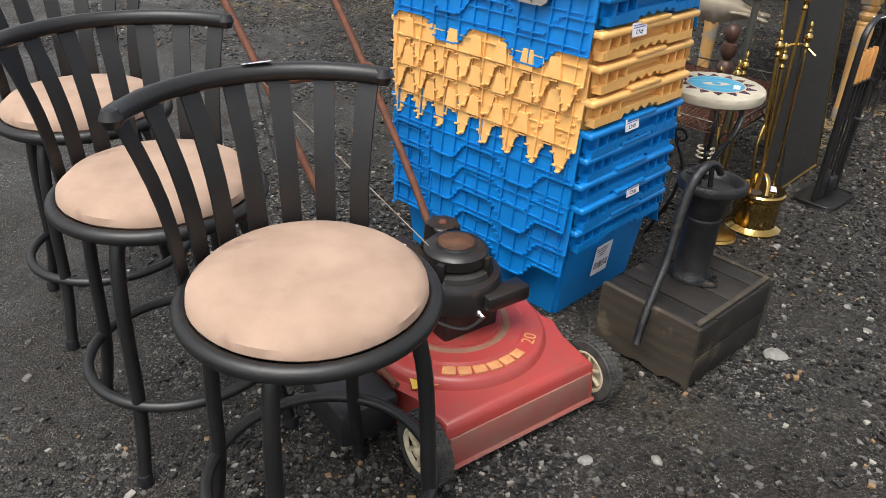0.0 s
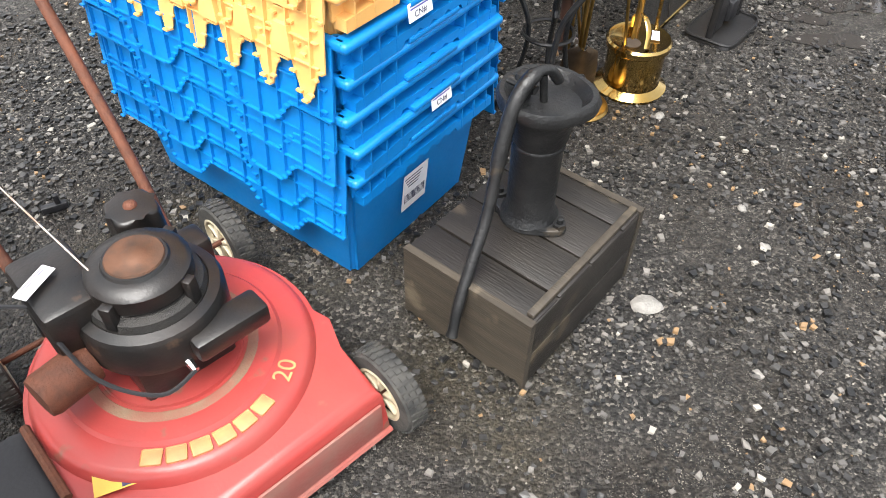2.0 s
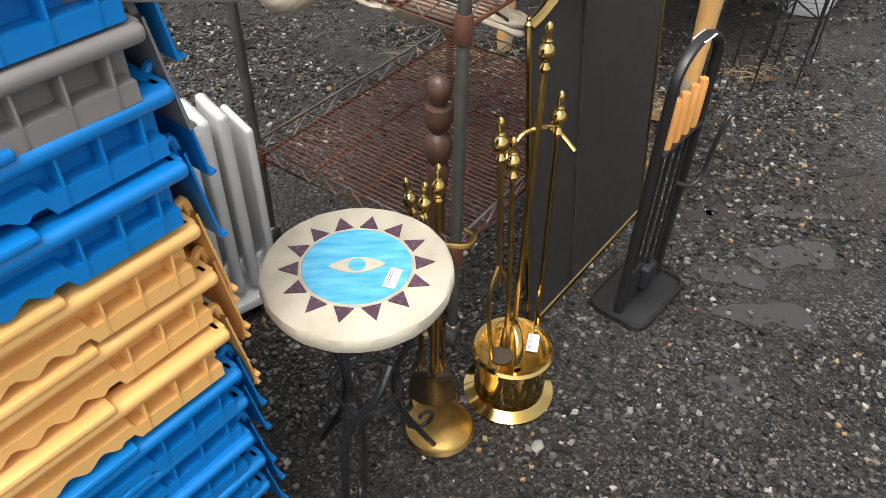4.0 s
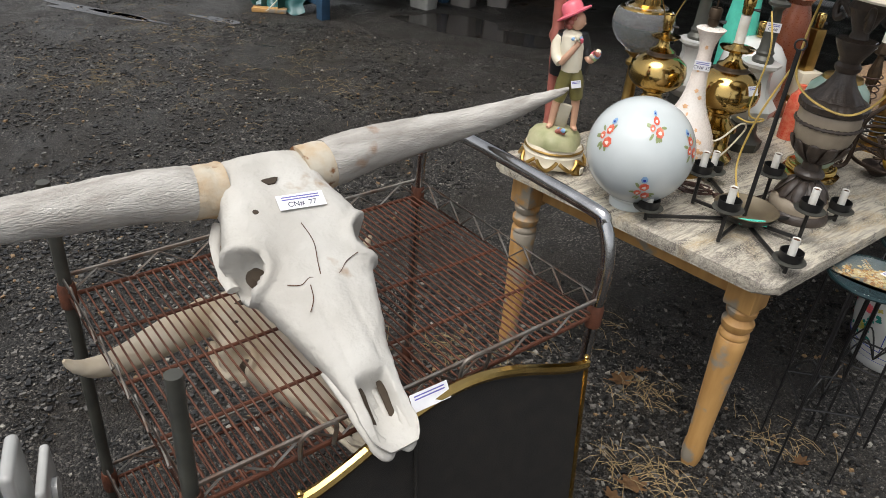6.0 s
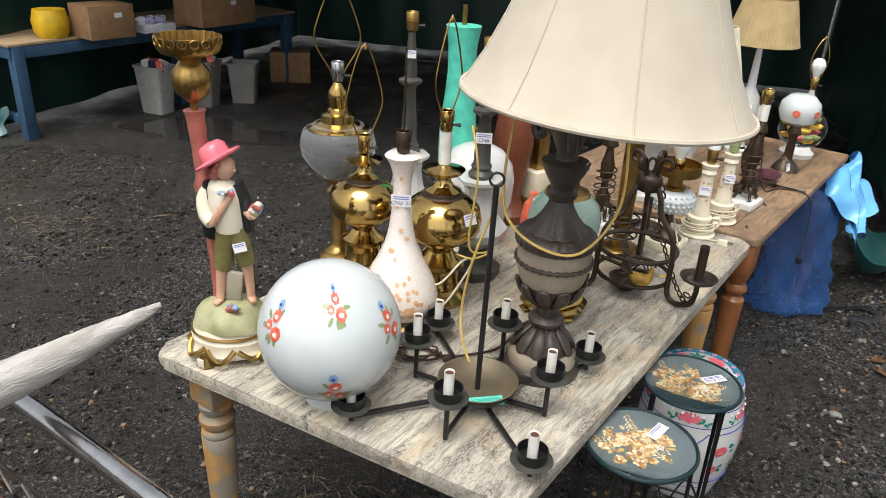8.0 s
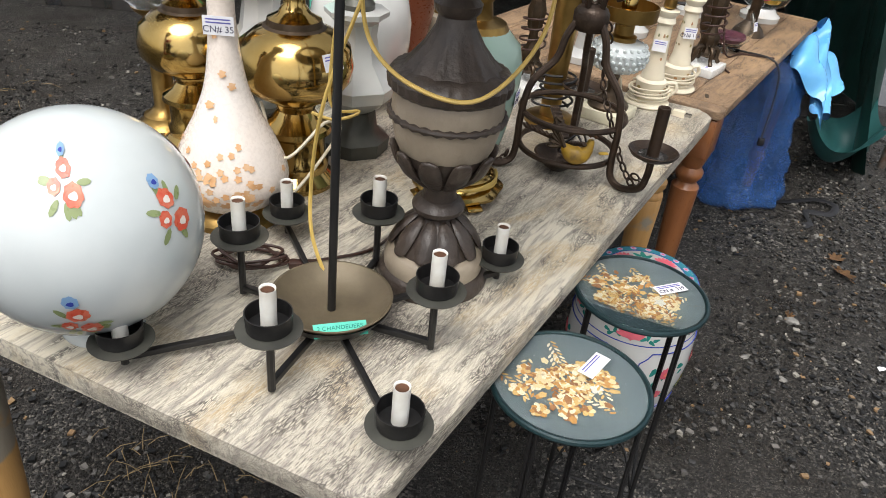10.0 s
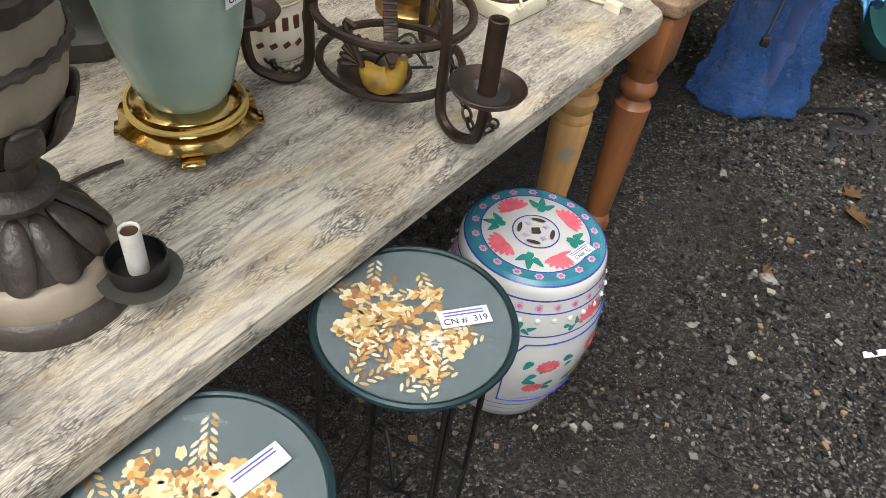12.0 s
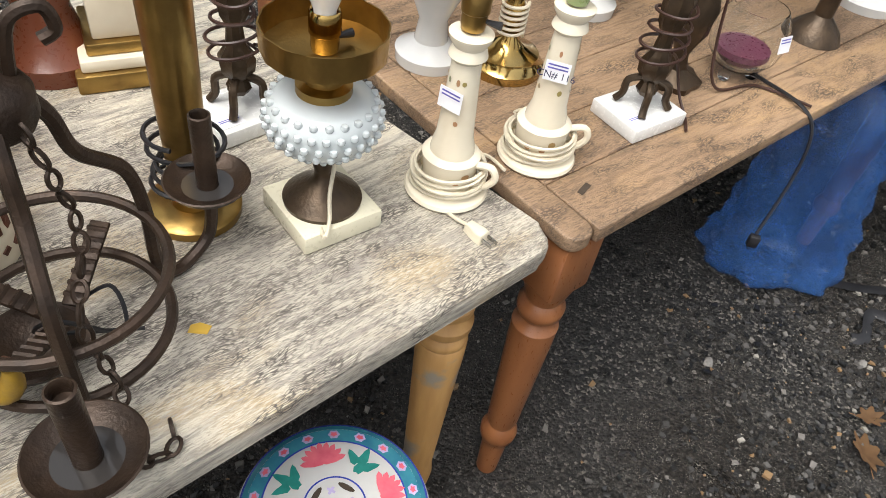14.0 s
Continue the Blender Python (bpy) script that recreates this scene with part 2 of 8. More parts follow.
TOP2 = worn_paint_material("worn_brown_boards", (0.34, 0.225, 0.135), (0.21, 0.135, 0.080), (0.055, 0.038, 0.026), (0.42, 0.27, 0.14), 0)
BONE = M("bleached_bone", (0.52, 0.505, 0.47), 0.78, 0, (0.38, 0.355, 0.315), 8, 0.6, 0.6, 90, 0.1, ((0.30, 0.19, 0.10), 0.625, 7))
BONEDARK = M("stained_bone", (0.56, 0.50, 0.40), 0.8, 0, (0.38, 0.29, 0.18), 12)
OCHRE = M("ochre_bone_stain", (0.50, 0.455, 0.37), 0.78, 0, (0.40, 0.235, 0.085), 16, 0.5, 0.4, 120, 0.1, ((0.20, 0.09, 0.035), 0.60, 24))
HORN = M("weathered_horn", (0.50, 0.48, 0.445), 0.8, 0, (0.27, 0.245, 0.215), 4, 0.55, 1.0, 38, 0.1, ((0.30, 0.18, 0.10), 0.70, 7), (2.2, 11, 11))
CAVITY = M("dark_bone_cavity", (0.05, 0.035, 0.022), 0.9)
MILK = M("white_milk_glass", (0.56, 0.60, 0.605), 0.16, 0, (0.50, 0.545, 0.55), 8, 0.4, 0.01, 60, 0.05, coat=0.3)
WHITEG = M("white_glaze", (0.58, 0.58, 0.56), 0.13, 0, (0.49, 0.495, 0.48), 8, 0.4, 0.02, 60, 0.05, coat=0.4)
CREAMG = M("cream_glaze", (0.74, 0.68, 0.54), 0.2, 0, (0.64, 0.56, 0.42), 10, 0.4, 0.02, 60, 0.06)
PINKWHITE = M("pale_pink_glass", (0.76, 0.66, 0.58), 0.28, 0, (0.78, 0.74, 0.70), 6, 0.5, 0.02)
PEACH = M("peach_decoration", (0.66, 0.36, 0.16), 0.35, 0, (0.74, 0.52, 0.33), 50)
CELADON = M("celadon_glaze", (0.30, 0.42, 0.36), 0.16, 0, (0.24, 0.35, 0.30), 8, 0.5, 0.02, 60, 0.05, coat=0.3)
TEAL = M("turquoise_paint", (0.10, 0.60, 0.45), 0.45, 0, (0.06, 0.42, 0.32), 30)
TAUPE = M("taupe_resin", (0.33, 0.275, 0.205), 0.42, 0, (0.20, 0.16, 0.12), 14, 0.6, 0.15)
DARKRESIN = M("dark_umber_resin", (0.058, 0.043, 0.034), 0.40, 0, (0.022, 0.016, 0.013), 28, 0.6, 0.35, 120)
FABRIC = M("cream_lampshade_fabric", (0.52, 0.465, 0.375), 0.85, 0, (0.46, 0.405, 0.32), 10, 0.5, 0.12, 700, 0.03)
PLEAT = M("ivory_pleated_fabric", (0.72, 0.67, 0.50), 0.85)
GREYCOL = M("grey_green_metal", (0.085, 0.085, 0.072), 0.45, 0.4, (0.05, 0.05, 0.045), 20)
REDWOOD = M("red_brown_wood", (0.16, 0.045, 0.02), 0.3)
MARBLE = M("white_marble", (0.74, 0.74, 0.71), 0.25, 0, (0.58, 0.58, 0.56), 10, 0.6, 0.02)
CREAMMARBLE = M("cream_alabaster", (0.70, 0.66, 0.50), 0.3, 0, (0.60, 0.56, 0.42), 12)
CABLEW = M("ivory_cable", (0.70, 0.63, 0.48), 0.45)
CABLEB = M("brown_cable", (0.045, 0.020, 0.014), 0.4)
CABLEY = M("amber_cable", (0.55, 0.38, 0.10), 0.4)
CABLEK = M("black_cable", (0.012, 0.012, 0.014), 0.45)
BULB = M("white_bulb", (0.84, 0.85, 0.84), 0.2)
CANDLE = M("white_candle_sleeve", (0.76, 0.75, 0.70), 0.5, 0, (0.60, 0.56, 0.48), 30)
CARDB = M("brown_cardboard", (0.30, 0.175, 0.085), 0.8)
GLASS = glass_material("clear_glass", (0.95, 0.97, 0.97), 0.03, 1.0)
FROST = glass_material("crackled_glass", (0.93, 0.95, 0.96), 0.10, 0.92)
OLIVE = M("olive_brown_metal", (0.15, 0.12, 0.075), 0.5, 0.3, (0.09, 0.07, 0.045), 14)
GREYGLASS = M("smoky_backed_glass", (0.095, 0.12, 0.128), 0.4, 0, (0.075, 0.10, 0.106), 5, 0.4, 0.0, 40, 0.02)
DRIED = random_material("dried_petals", [(0, (0.46, 0.30, 0.11)), (0.25, (0.52, 0.42, 0.24)), (0.45, (0.26, 0.12, 0.045)), (0.62, (0.56, 0.50, 0.36)), (0.82, (0.40, 0.20, 0.055))], 0.8)
TARP = M("dark_green_tarpaulin", (0.012, 0.052, 0.042), 0.38, 0, (0.008, 0.036, 0.030), 5, 0.5, 0.25, 14, 0.1)
TEALTARP = M("teal_tarpaulin", (0.030, 0.115, 0.115), 0.35, 0, (0.02, 0.08, 0.08), 6)
BAG = M("blue_polythene", (0.045, 0.14, 0.40), 0.16, 0, (0.02, 0.07, 0.24), 9, 0.6, 0.6, 26, 0.08, coat=0.3)
BAG.node_tree.nodes["Principled BSDF"].inputs["Alpha"].default_value = 0.42
LBAG = M("light_blue_polythene", (0.16, 0.46, 0.80), 0.2, 0, (0.08, 0.33, 0.70), 9, 0.6, 0.3, 25)
BLUEWOOD = M("blue_painted_wood", (0.035, 0.09, 0.165), 0.55, 0, (0.022, 0.055, 0.10), 12)
PLYWOOD = M("pale_plywood", (0.36, 0.26, 0.15), 0.7)
PINK = M("pink_enamel", (0.72, 0.16, 0.20), 0.2, 0, (0.60, 0.10, 0.15), 40)
GREENE = M("green_enamel", (0.03, 0.24, 0.20), 0.2, 0, (0.02, 0.16, 0.14), 40)
TEALE = M("teal_blue_enamel", (0.045, 0.22, 0.27), 0.2, 0, (0.03, 0.15, 0.24), 40)
BLUEE = M("cobalt_enamel", (0.045, 0.07, 0.36), 0.2)
LILAC = M("lilac_enamel", (0.48, 0.42, 0.66), 0.25)
YELE = M("yellow_green_enamel", (0.52, 0.46, 0.10), 0.25)
REDF = M("painted_red_flower", (0.62, 0.085, 0.045), 0.3, 0, (0.70, 0.25, 0.15), 60)
GREENF = M("painted_green_leaf", (0.26, 0.32, 0.14), 0.3)
BLUEF = M("painted_blue_flower", (0.22, 0.38, 0.60), 0.3)
FIGURE = M("painted_plaster_figure", (0.20, 0.18, 0.06), 0.4, 0, (0.12, 0.10, 0.035), 30)
ROSEPL = M("rose_painted_plaster", (0.40, 0.13, 0.10), 0.4, 0, (0.26, 0.08, 0.06), 30)
SKINPL = M("pale_painted_plaster", (0.62, 0.36, 0.24), 0.4)
MOSS = M("mossy_painted_plaster", (0.40, 0.38, 0.22), 0.5, 0, (0.24, 0.26, 0.12), 30)
GROUND = ground_material()
GRAVEL = random_material("gravel", [(0, (0.0085, 0.0085, 0.0085)), (0.30, (0.022, 0.021, 0.020)), (0.54, (0.048, 0.046, 0.043)), (0.74, (0.088, 0.083, 0.076)), (0.88, (0.15, 0.14, 0.125)), (0.945, (0.22, 0.14, 0.07)), (0.972, (0.27, 0.255, 0.22))], 0.36)
LEAF = M("dry_oak_leaf", (0.21, 0.115, 0.05), 0.7, 0, (0.13, 0.07, 0.03), 40)
STRAW = M("dry_straw", (0.30, 0.22, 0.11), 0.8)
PALESTONE = M("pale_stone", (0.22, 0.21, 0.19), 0.6, 0, (0.12, 0.115, 0.105), 60, 0.6, 0.6)
WATER, _n, _l, _b = node_material("puddle_water", 0.04)
_b.inputs["Base Color"].default_value = (0.035, 0.032, 0.030, 1)
_w = noise_tex(_n, _l, 40, 2)
_bp = _n.new("ShaderNodeBump")
_bp.inputs["Strength"].default_value, _bp.inputs["Distance"].default_value = 0.12, 0.002
_l.new(_w.outputs[0], _bp.inputs["Height"])
_l.new(_bp.outputs[0], _b.inputs["Normal"])


# ---- mesh tools ----
def part(name, bm, material, parent=None, label="", sharp=42):
    me = bpy.data.meshes.new(name)
    bmesh.ops.recalc_face_normals(bm, faces=bm.faces)
    bm.to_mesh(me)
    bm.free()
    me.set_sharp_from_angle(angle=radians(sharp))
    me.materials.append(material)
    ob = new(name, me)
    ob.parent = parent
    return tagged(ob, label)


def thing(name, label, category, x, y, z=0.0, turn=0.0, group="", tilt=0.0, lean=0.0):
    ob = tagged(new(name), label, category, group)
    ob.matrix_basis = pose(x, y, z, tilt, lean, turn)
    return ob


def lathe(prof, seg=28, at=(0, 0, 0), bm=None, wave=None, closed=False):
    """A turned shape: prof is (radius, height) from the bottom up."""
    bm = bm or bmesh.new()
    rings = []
    for r, z in prof:
        if r < 1e-5:
            rings.append([bm.verts.new((at[0], at[1], at[2] + z))])
            continue
        ring = []
        for i in range(seg):
            a = 2 * math.pi * i / seg
            k = r * (wave(a, z) if wave else 1)
            ring.append(bm.verts.new((at[0] + k * math.cos(a), at[1] + k * math.sin(a), at[2] + z)))
        rings.append(ring)
    pairs = list(zip(rings, rings[1:])) + ([(rings[-1], rings[0])] if closed else [])
    for p, q in pairs:
        for i in range(max(len(p), len(q))):
            j = (i + 1) % max(len(p), len(q))
            if len(p) == 1 and len(q) > 1:
                f = bm.faces.new((p[0], q[i], q[j]))
            elif len(q) == 1 and len(p) > 1:
                f = bm.faces.new((p[i], p[j], q[0]))
            elif len(p) > 1:
                f = bm.faces.new((p[i], p[j], q[j], q[i]))
            f.smooth = True
    if not closed:
        for ring in (rings[0], rings[-1]):
            if len(ring) > 2:
                bm.faces.new(ring)
    return bm


def spline(pts, n=6, closed=False):
    out, k = [], len(pts)
    P = [Vector(p) for p in pts]
    for i in range(k if closed else k - 1):
        a, b = P[i], P[(i + 1) % k]
        p0 = P[(i - 1) % k] if closed or i else a
        p3 = P[(i + 2) % k] if closed or i + 2 < k else b
        for j in range(n):
            t = j / n
            out.append(0.5 * (2 * a + (b - p0) * t + (2 * p0 - 5 * a + 4 * b - p3) * t * t + (3 * a - p0 - 3 * b + p3) * t ** 3))
    return out if closed else out + [P[-1]]


def tube(pts, r, seg=8, closed=False, bm=None, flat=1.0, up=None):
    """A rod of radius r (or a list of radii) along a line; flat squeezes it along one side."""
    bm = bm or bmesh.new()
    P = [Vector(p) for p in pts]
    k = len(P)
    R = r if isinstance(r, (list, tuple)) else [r] * k
    rings, side = [], None
    for i in range(k):
        d = (P[(i + 1) % k] - P[i - 1]) if closed else (P[min(i + 1, k - 1)] - P[max(i - 1, 0)])
        d.normalize()
        if side is None:
            ref = Vector(up) if up else (Vector((0, 0, 1)) if abs(d.z) < 0.9 else Vector((1, 0, 0)))
            side = d.cross(ref).normalized()
        side = (side - d * side.dot(d)).normalized()
        other = d.cross(side)
        rings.append([bm.verts.new(P[i] + side * R[i] * math.cos(2 * math.pi * j / seg) + other * R[i] * flat * math.sin(2 * math.pi * j / seg)) for j in range(seg)])
    for p, q in list(zip(rings, rings[1:])) + ([(rings[-1], rings[0])] if closed else []):
        for j in range(seg):
            f = bm.faces.new((p[j], p[(j + 1) % seg], q[(j + 1) % seg], q[j]))
            f.smooth = True
    if not closed:
        bm.faces.new(rings[0]), bm.faces.new(rings[-1])
    return bm


def box(sx, sy, sz, at=(0, 0, 0), bevel=0.0, bm=None, turn=None, seg=2):
    """A box whose middle is at; its edges are rounded by bevel."""
    own = bmesh.new()
    bmesh.ops.create_cube(own, size=1)
    bmesh.ops.scale(own, vec=(sx, sy, sz), verts=own.verts)
    if bevel:
        bmesh.ops.bevel(own, geom=own.edges[:], offset=bevel, segments=seg, affect="EDGES", profile=0.5)
    m = Matrix.Translation(at) @ (turn.to_4x4() if turn else Matrix())
    bmesh.ops.transform(own, matrix=m, verts=own.verts)
    if bm is None:
        return own
    me = bpy.data.meshes.new("t")
    own.to_mesh(me)
    own.free()
    bm.from_mesh(me)
    bpy.data.meshes.remove(me)
    return bm


def prism(outline, z0, z1, bm=None, taper=1.0, centre=(0, 0), bevel=0.0):
    own = bmesh.new()
    lo = [own.verts.new((x, y, z0)) for x, y in outline]
    hi = [own.verts.new((centre[0] + (x - centre[0]) * taper, centre[1] + (y - centre[1]) * taper, z1)) for x, y in outline]
    own.faces.new(lo[::-1])
    top = own.faces.new(hi)
    k = len(outline)
    for i in range(k):
        own.faces.new((lo[i], lo[(i + 1) % k], hi[(i + 1) % k], hi[i]))
    if bevel:
        bmesh.ops.bevel(own, geom=[e for e in top.edges], offset=bevel, segments=3, affect="EDGES", profile=0.5)
        for f in own.faces:
            f.smooth = True
    if bm is None:
        return own
    me = bpy.data.meshes.new("t")
    own.to_mesh(me)
    own.free()
    bm.from_mesh(me)
    bpy.data.meshes.remove(me)
    return bm


def blob(bm, place, u, v, ru, rv, turn=0.0, n=10, lobes=0, depth=0.25):
    """A painted patch: place(u, v) gives the point on the surface; lobes cut its edge into petals."""
    c, s = math.cos(turn), math.sin(turn)
    mid, ring = bm.verts.new(place(u, v)), []
    for i in range(n):
        a = 2 * math.pi * i / n
        k = 1 - depth * (0.5 + 0.5 * math.cos(lobes * a)) if lobes else 1
        p, q = ru * k * math.cos(a), rv * k * math.sin(a)
        ring.append(bm.verts.new(place(u + p * c - q * s, v + p * s + q * c)))
    for i in range(n):
        bm.faces.new((mid, ring[i], ring[(i + 1) % n]))
    return bm


def lettering(body, size, material, parent, m, name="lettering"):
    cu = bpy.data.curves.new("t", "FONT")
    cu.body, cu.size, cu.align_x, cu.align_y, cu.extrude = body, size, "CENTER", "CENTER", 0.0002
    ob = bpy.data.objects.new("t", cu)
    scene.collection.objects.link(ob)
    me = bpy.data.meshes.new_from_object(ob.evaluated_get(bpy.context.evaluated_depsgraph_get()))
    bpy.data.objects.remove(ob)
    bpy.data.curves.remove(cu)
    me.materials.clear()
    me.materials.append(material)
    t = new(name, me)
    t.parent, t.matrix_basis = parent, m
    return t


def sticker(parent, m, w=0.05, h=0.022, text="", small=True):
    """A white price sticker with two lines of small print, on a thing."""
    s = part("price_sticker", box(w, h, 0.0006), PAPER, parent, "white paper price sticker")
    s.matrix_basis = m
    b = bmesh.new()
    for i in range(2):
        box(w * 0.8, h * 0.07, 0.0004, (0, h * (0.32 - 0.17 * i), 0.0005), bm=b)
    part("small_print", b, PURPLE_INK, s)
    if text:
        lettering(text, h * 0.48, INK, s, pose(0, -h * 0.2, 0.0006))
    return s


def facing(p, normal, up=(0, 0, 1)):
    """A pose at p whose z points along normal and whose y leans to up."""
    z = Vector(normal).normalized()
    x = Vector(up).cross(z).normalized()
    return Matrix.Translation(p) @ Matrix((x, z.cross(x), z)).transposed().to_4x4()


# ---- ground ----
gb = bmesh.new()
bmesh.ops.create_grid(gb, x_segments=60, y_segments=60, size=1)
for gv in gb.verts:
    gx, gy = gv.co.x, gv.co.y
    gv.co.x, gv.co.y = 2.5 + math.copysign(abs(gx) ** 3, gx) * 400 + gx * 6, 6 + math.copysign(abs(gy) ** 3, gy) * 400 + gy * 6
    gv.co.z = -0.001
tagged(part("ground", gb, GROUND), "dark wet gravel and mud ground", "ground", kind="structure")


def puddle(x, y, rx, ry, seed):
    rng = random.Random(seed)
    b, ring, ph = bmesh.new(), [], [rng.uniform(0, 6.28) for _ in range(5)]
    for i in range(48):
        a = 2 * math.pi * i / 48
        k = 1 + sum(math.sin(a * (j + 2) + ph[j]) * 0.2 / (1 + j * 0.4) for j in range(5))
        ring.append(b.verts.new((x + rx * k * math.cos(a), y + ry * k * math.sin(a), 0.0022)))
    b.faces.new(ring)
    tagged(part("puddle", b, WATER), "shallow rain puddle on dark gravel", "puddle", "puddles", "structure")


for i, q in enumerate([(3.36, 5.05, .09, .05), (3.57, 5.27, .07, .04), (3.15, 5.0, .05, .06), (3.35, 5.45, .06, .03), (-1.8, 8.9, .45, .10), (-0.8, 9.25, .22, .07), (1.1, 10.25, .7, .30), (6.5, 10.0, .5, .9), (3.75, 4.75, .10, .05), (3.11, 4.74, .09, .04), (3.17, 4.60, .11, .05), (3.31, 4.84, .12, .06), (3.07, 5.01, .05, .03), (-1.5, 8.93, .30, .05), (3.02, 4.36, .06, .03)]):
    puddle(*q, i + 3)


# ---- bar stools ----
def bar_stool(x, y, turn):
    st = thing("bar_stool", "black metal bar stool with round tan suede seat and slatted back", "bar stool", x, y, 0, turn, "three bar stools")
    H = 0.618
    part("cushion", lathe([(0, H - .012), (.185, H - .012), (.197, H), (.195, H + .016), (.175, H + .034), (.12, H + .046), (.05, H + .05), (0, H + .05)], 48,
         wave=lambda a, z: 1 + 0.003 * math.sin(5 * a + z * 90) + 0.002 * math.sin(9 * a)), SUEDE, st, "tan suede round seat cushion with a darker stain")
    part("seat_ring", tube([(.207 * math.cos(a), .207 * math.sin(a), H - .016) for a in np.linspace(0, 2 * math.pi, 48, endpoint=False)], .0155, 10, True), BLACK, st)
    part("seat_plate", lathe([(.0, H - .03), (.18, H - .03), (.19, H - .012), (0, H - .012)], 32), BLACK, st)
    part("foot_ring", tube([(.215 * math.cos(a), .215 * math.sin(a), .20) for a in np.linspace(0, 2 * math.pi, 48, endpoint=False)], .0125, 10, True), BLACK, st)
    for k in range(4):
        a = radians(45 + 90 * k)
        c, s = math.cos(a), math.sin(a)
        leg = part("leg", tube(spline([(.10 * c, .10 * s, H - .03), (.165 * c, .165 * s, H - .04), (.19 * c, .19 * s, H - .10), (.203 * c, .203 * s, .40), (.213 * c, .213 * s, .18), (.245 * c, .245 * s, .012)], 4), .0145, 10), BLACK, st)
        part("foot_cap", lathe([(.017, 0), (.0175, .02), (.015, .03)], 12, (.246 * c, .246 * s, 0)), CABLEK, leg)
    # the back: a curved rail on flat slats that flare outwards
    arc = [radians(90 + q) for q in np.linspace(-57, 57, 25)]
    TZ, RT = .902, .272
    part("back_rail", tube([(RT * math.cos(a), RT * math.sin(a), TZ) for a in arc], .0165, 10), BLACK, st)
    for a in (arc[0], arc[-1]):
        part("rail_end", lathe([(0, -.018), (.012, -.014), (.018, 0), (.012, .014), (0, .018)], 12, (RT * math.cos(a), RT * math.sin(a), TZ)), BLACK, st)
    for q in np.linspace(-51, 51, 7):
        a = radians(90 + q)
        b, prev = bmesh.new(), None
        for t in np.linspace(0, 1, 9):
            r = .214 + (RT + .012 - .214) * t - .020 * math.sin(math.pi * t)
            z = H - .03 + (TZ + .012 - H + .03) * t
            w = .0185 / r
            quad = [b.verts.new(((r + d) * math.cos(a + e), (r + d) * math.sin(a + e), z)) for d, e in ((-.0025, -w), (-.0025, w), (.0025, w), (.0025, -w))]
            if prev:
                for i in range(4):
                    b.faces.new((prev[i], prev[(i + 1) % 4], quad[(i + 1) % 4], quad[i]))
            else:
                b.faces.new(quad)
            prev = quad
        b.faces.new(prev)
        part("back_slat", b, BLACK, st)
    return st


stool = bar_stool(1.325, 2.613, 44)
sticker(stool, facing((.045, .272, .9195), (0, .25, 1), (-1, 0.2, 0)), .03, .05)
for sx, sy, sr in ((.894, 2.927, 44), (.460, 3.340, 42)):
    bar_stool(sx, sy, sr)


# ---- lawn mower ----
def wheel(parent, x, y, r, w, side):
    wh = part("wheel", lathe([(r * .62, -w / 2), (r * .93, -w / 2), (r, -w * .32), (r * 1.005, 0), (r, w * .32), (r * .93, w / 2), (r * .62, w / 2)], 40, closed=True), TYRE, parent, "black ribbed rubber tyre")
    wh.matrix_basis = pose(x, y, r, 0, 90 * side, 0)
    b = lathe([(r * .56, w * .30), (r * .66, w * .52), (r * .60, w * .54), (r * .55, w * .34)], 32, closed=True)
    lathe([(0, -w * .1), (r * .60, -w * .1), (r * .60, w * .1), (0, w * .1)], 32, bm=b)
    lathe([(r * .56, -w * .30), (r * .66, -w * .52), (r * .60, -w * .54), (r * .55, -w * .34)], 32, closed=True, bm=b)
    part("rim", b, CREAMP, wh, "dirty cream plastic wheel rim")
    for k in range(6):
        a = radians(60 * k)
        part("spoke", box(r * .42, r * .09, w * .26, (r * .33 * math.cos(a), r * .33 * math.sin(a), w * .36), .002, turn=Matrix.Rotation(a, 3, "Z")), CREAMP, wh)
        part("spoke", box(r * .42, r * .09, w * .26, (r * .33 * math.cos(a), r * .33 * math.sin(a), -w * .36), .002, turn=Matrix.Rotation(a, 3, "Z")), CREAMP, wh)
    part("hub", lathe([(0, w * .2), (r * .16, w * .2), (r * .15, w * .62), (r * .08, w * .68), (0, w * .68)], 14), CREAMP, wh)
    tr = bmesh.new()
    for i in range(36):
        a = 2 * math.pi * i / 36
        for q in (-.3, 0, .3):
            box(.004, r * .10, w * .24, (r * 1.005 * math.cos(a + q * .12), r * 1.005 * math.sin(a + q * .12), q * w), bm=tr, turn=Matrix.Rotation(a, 3, "Z"))
    part("tread", tr, TYRE, wh)


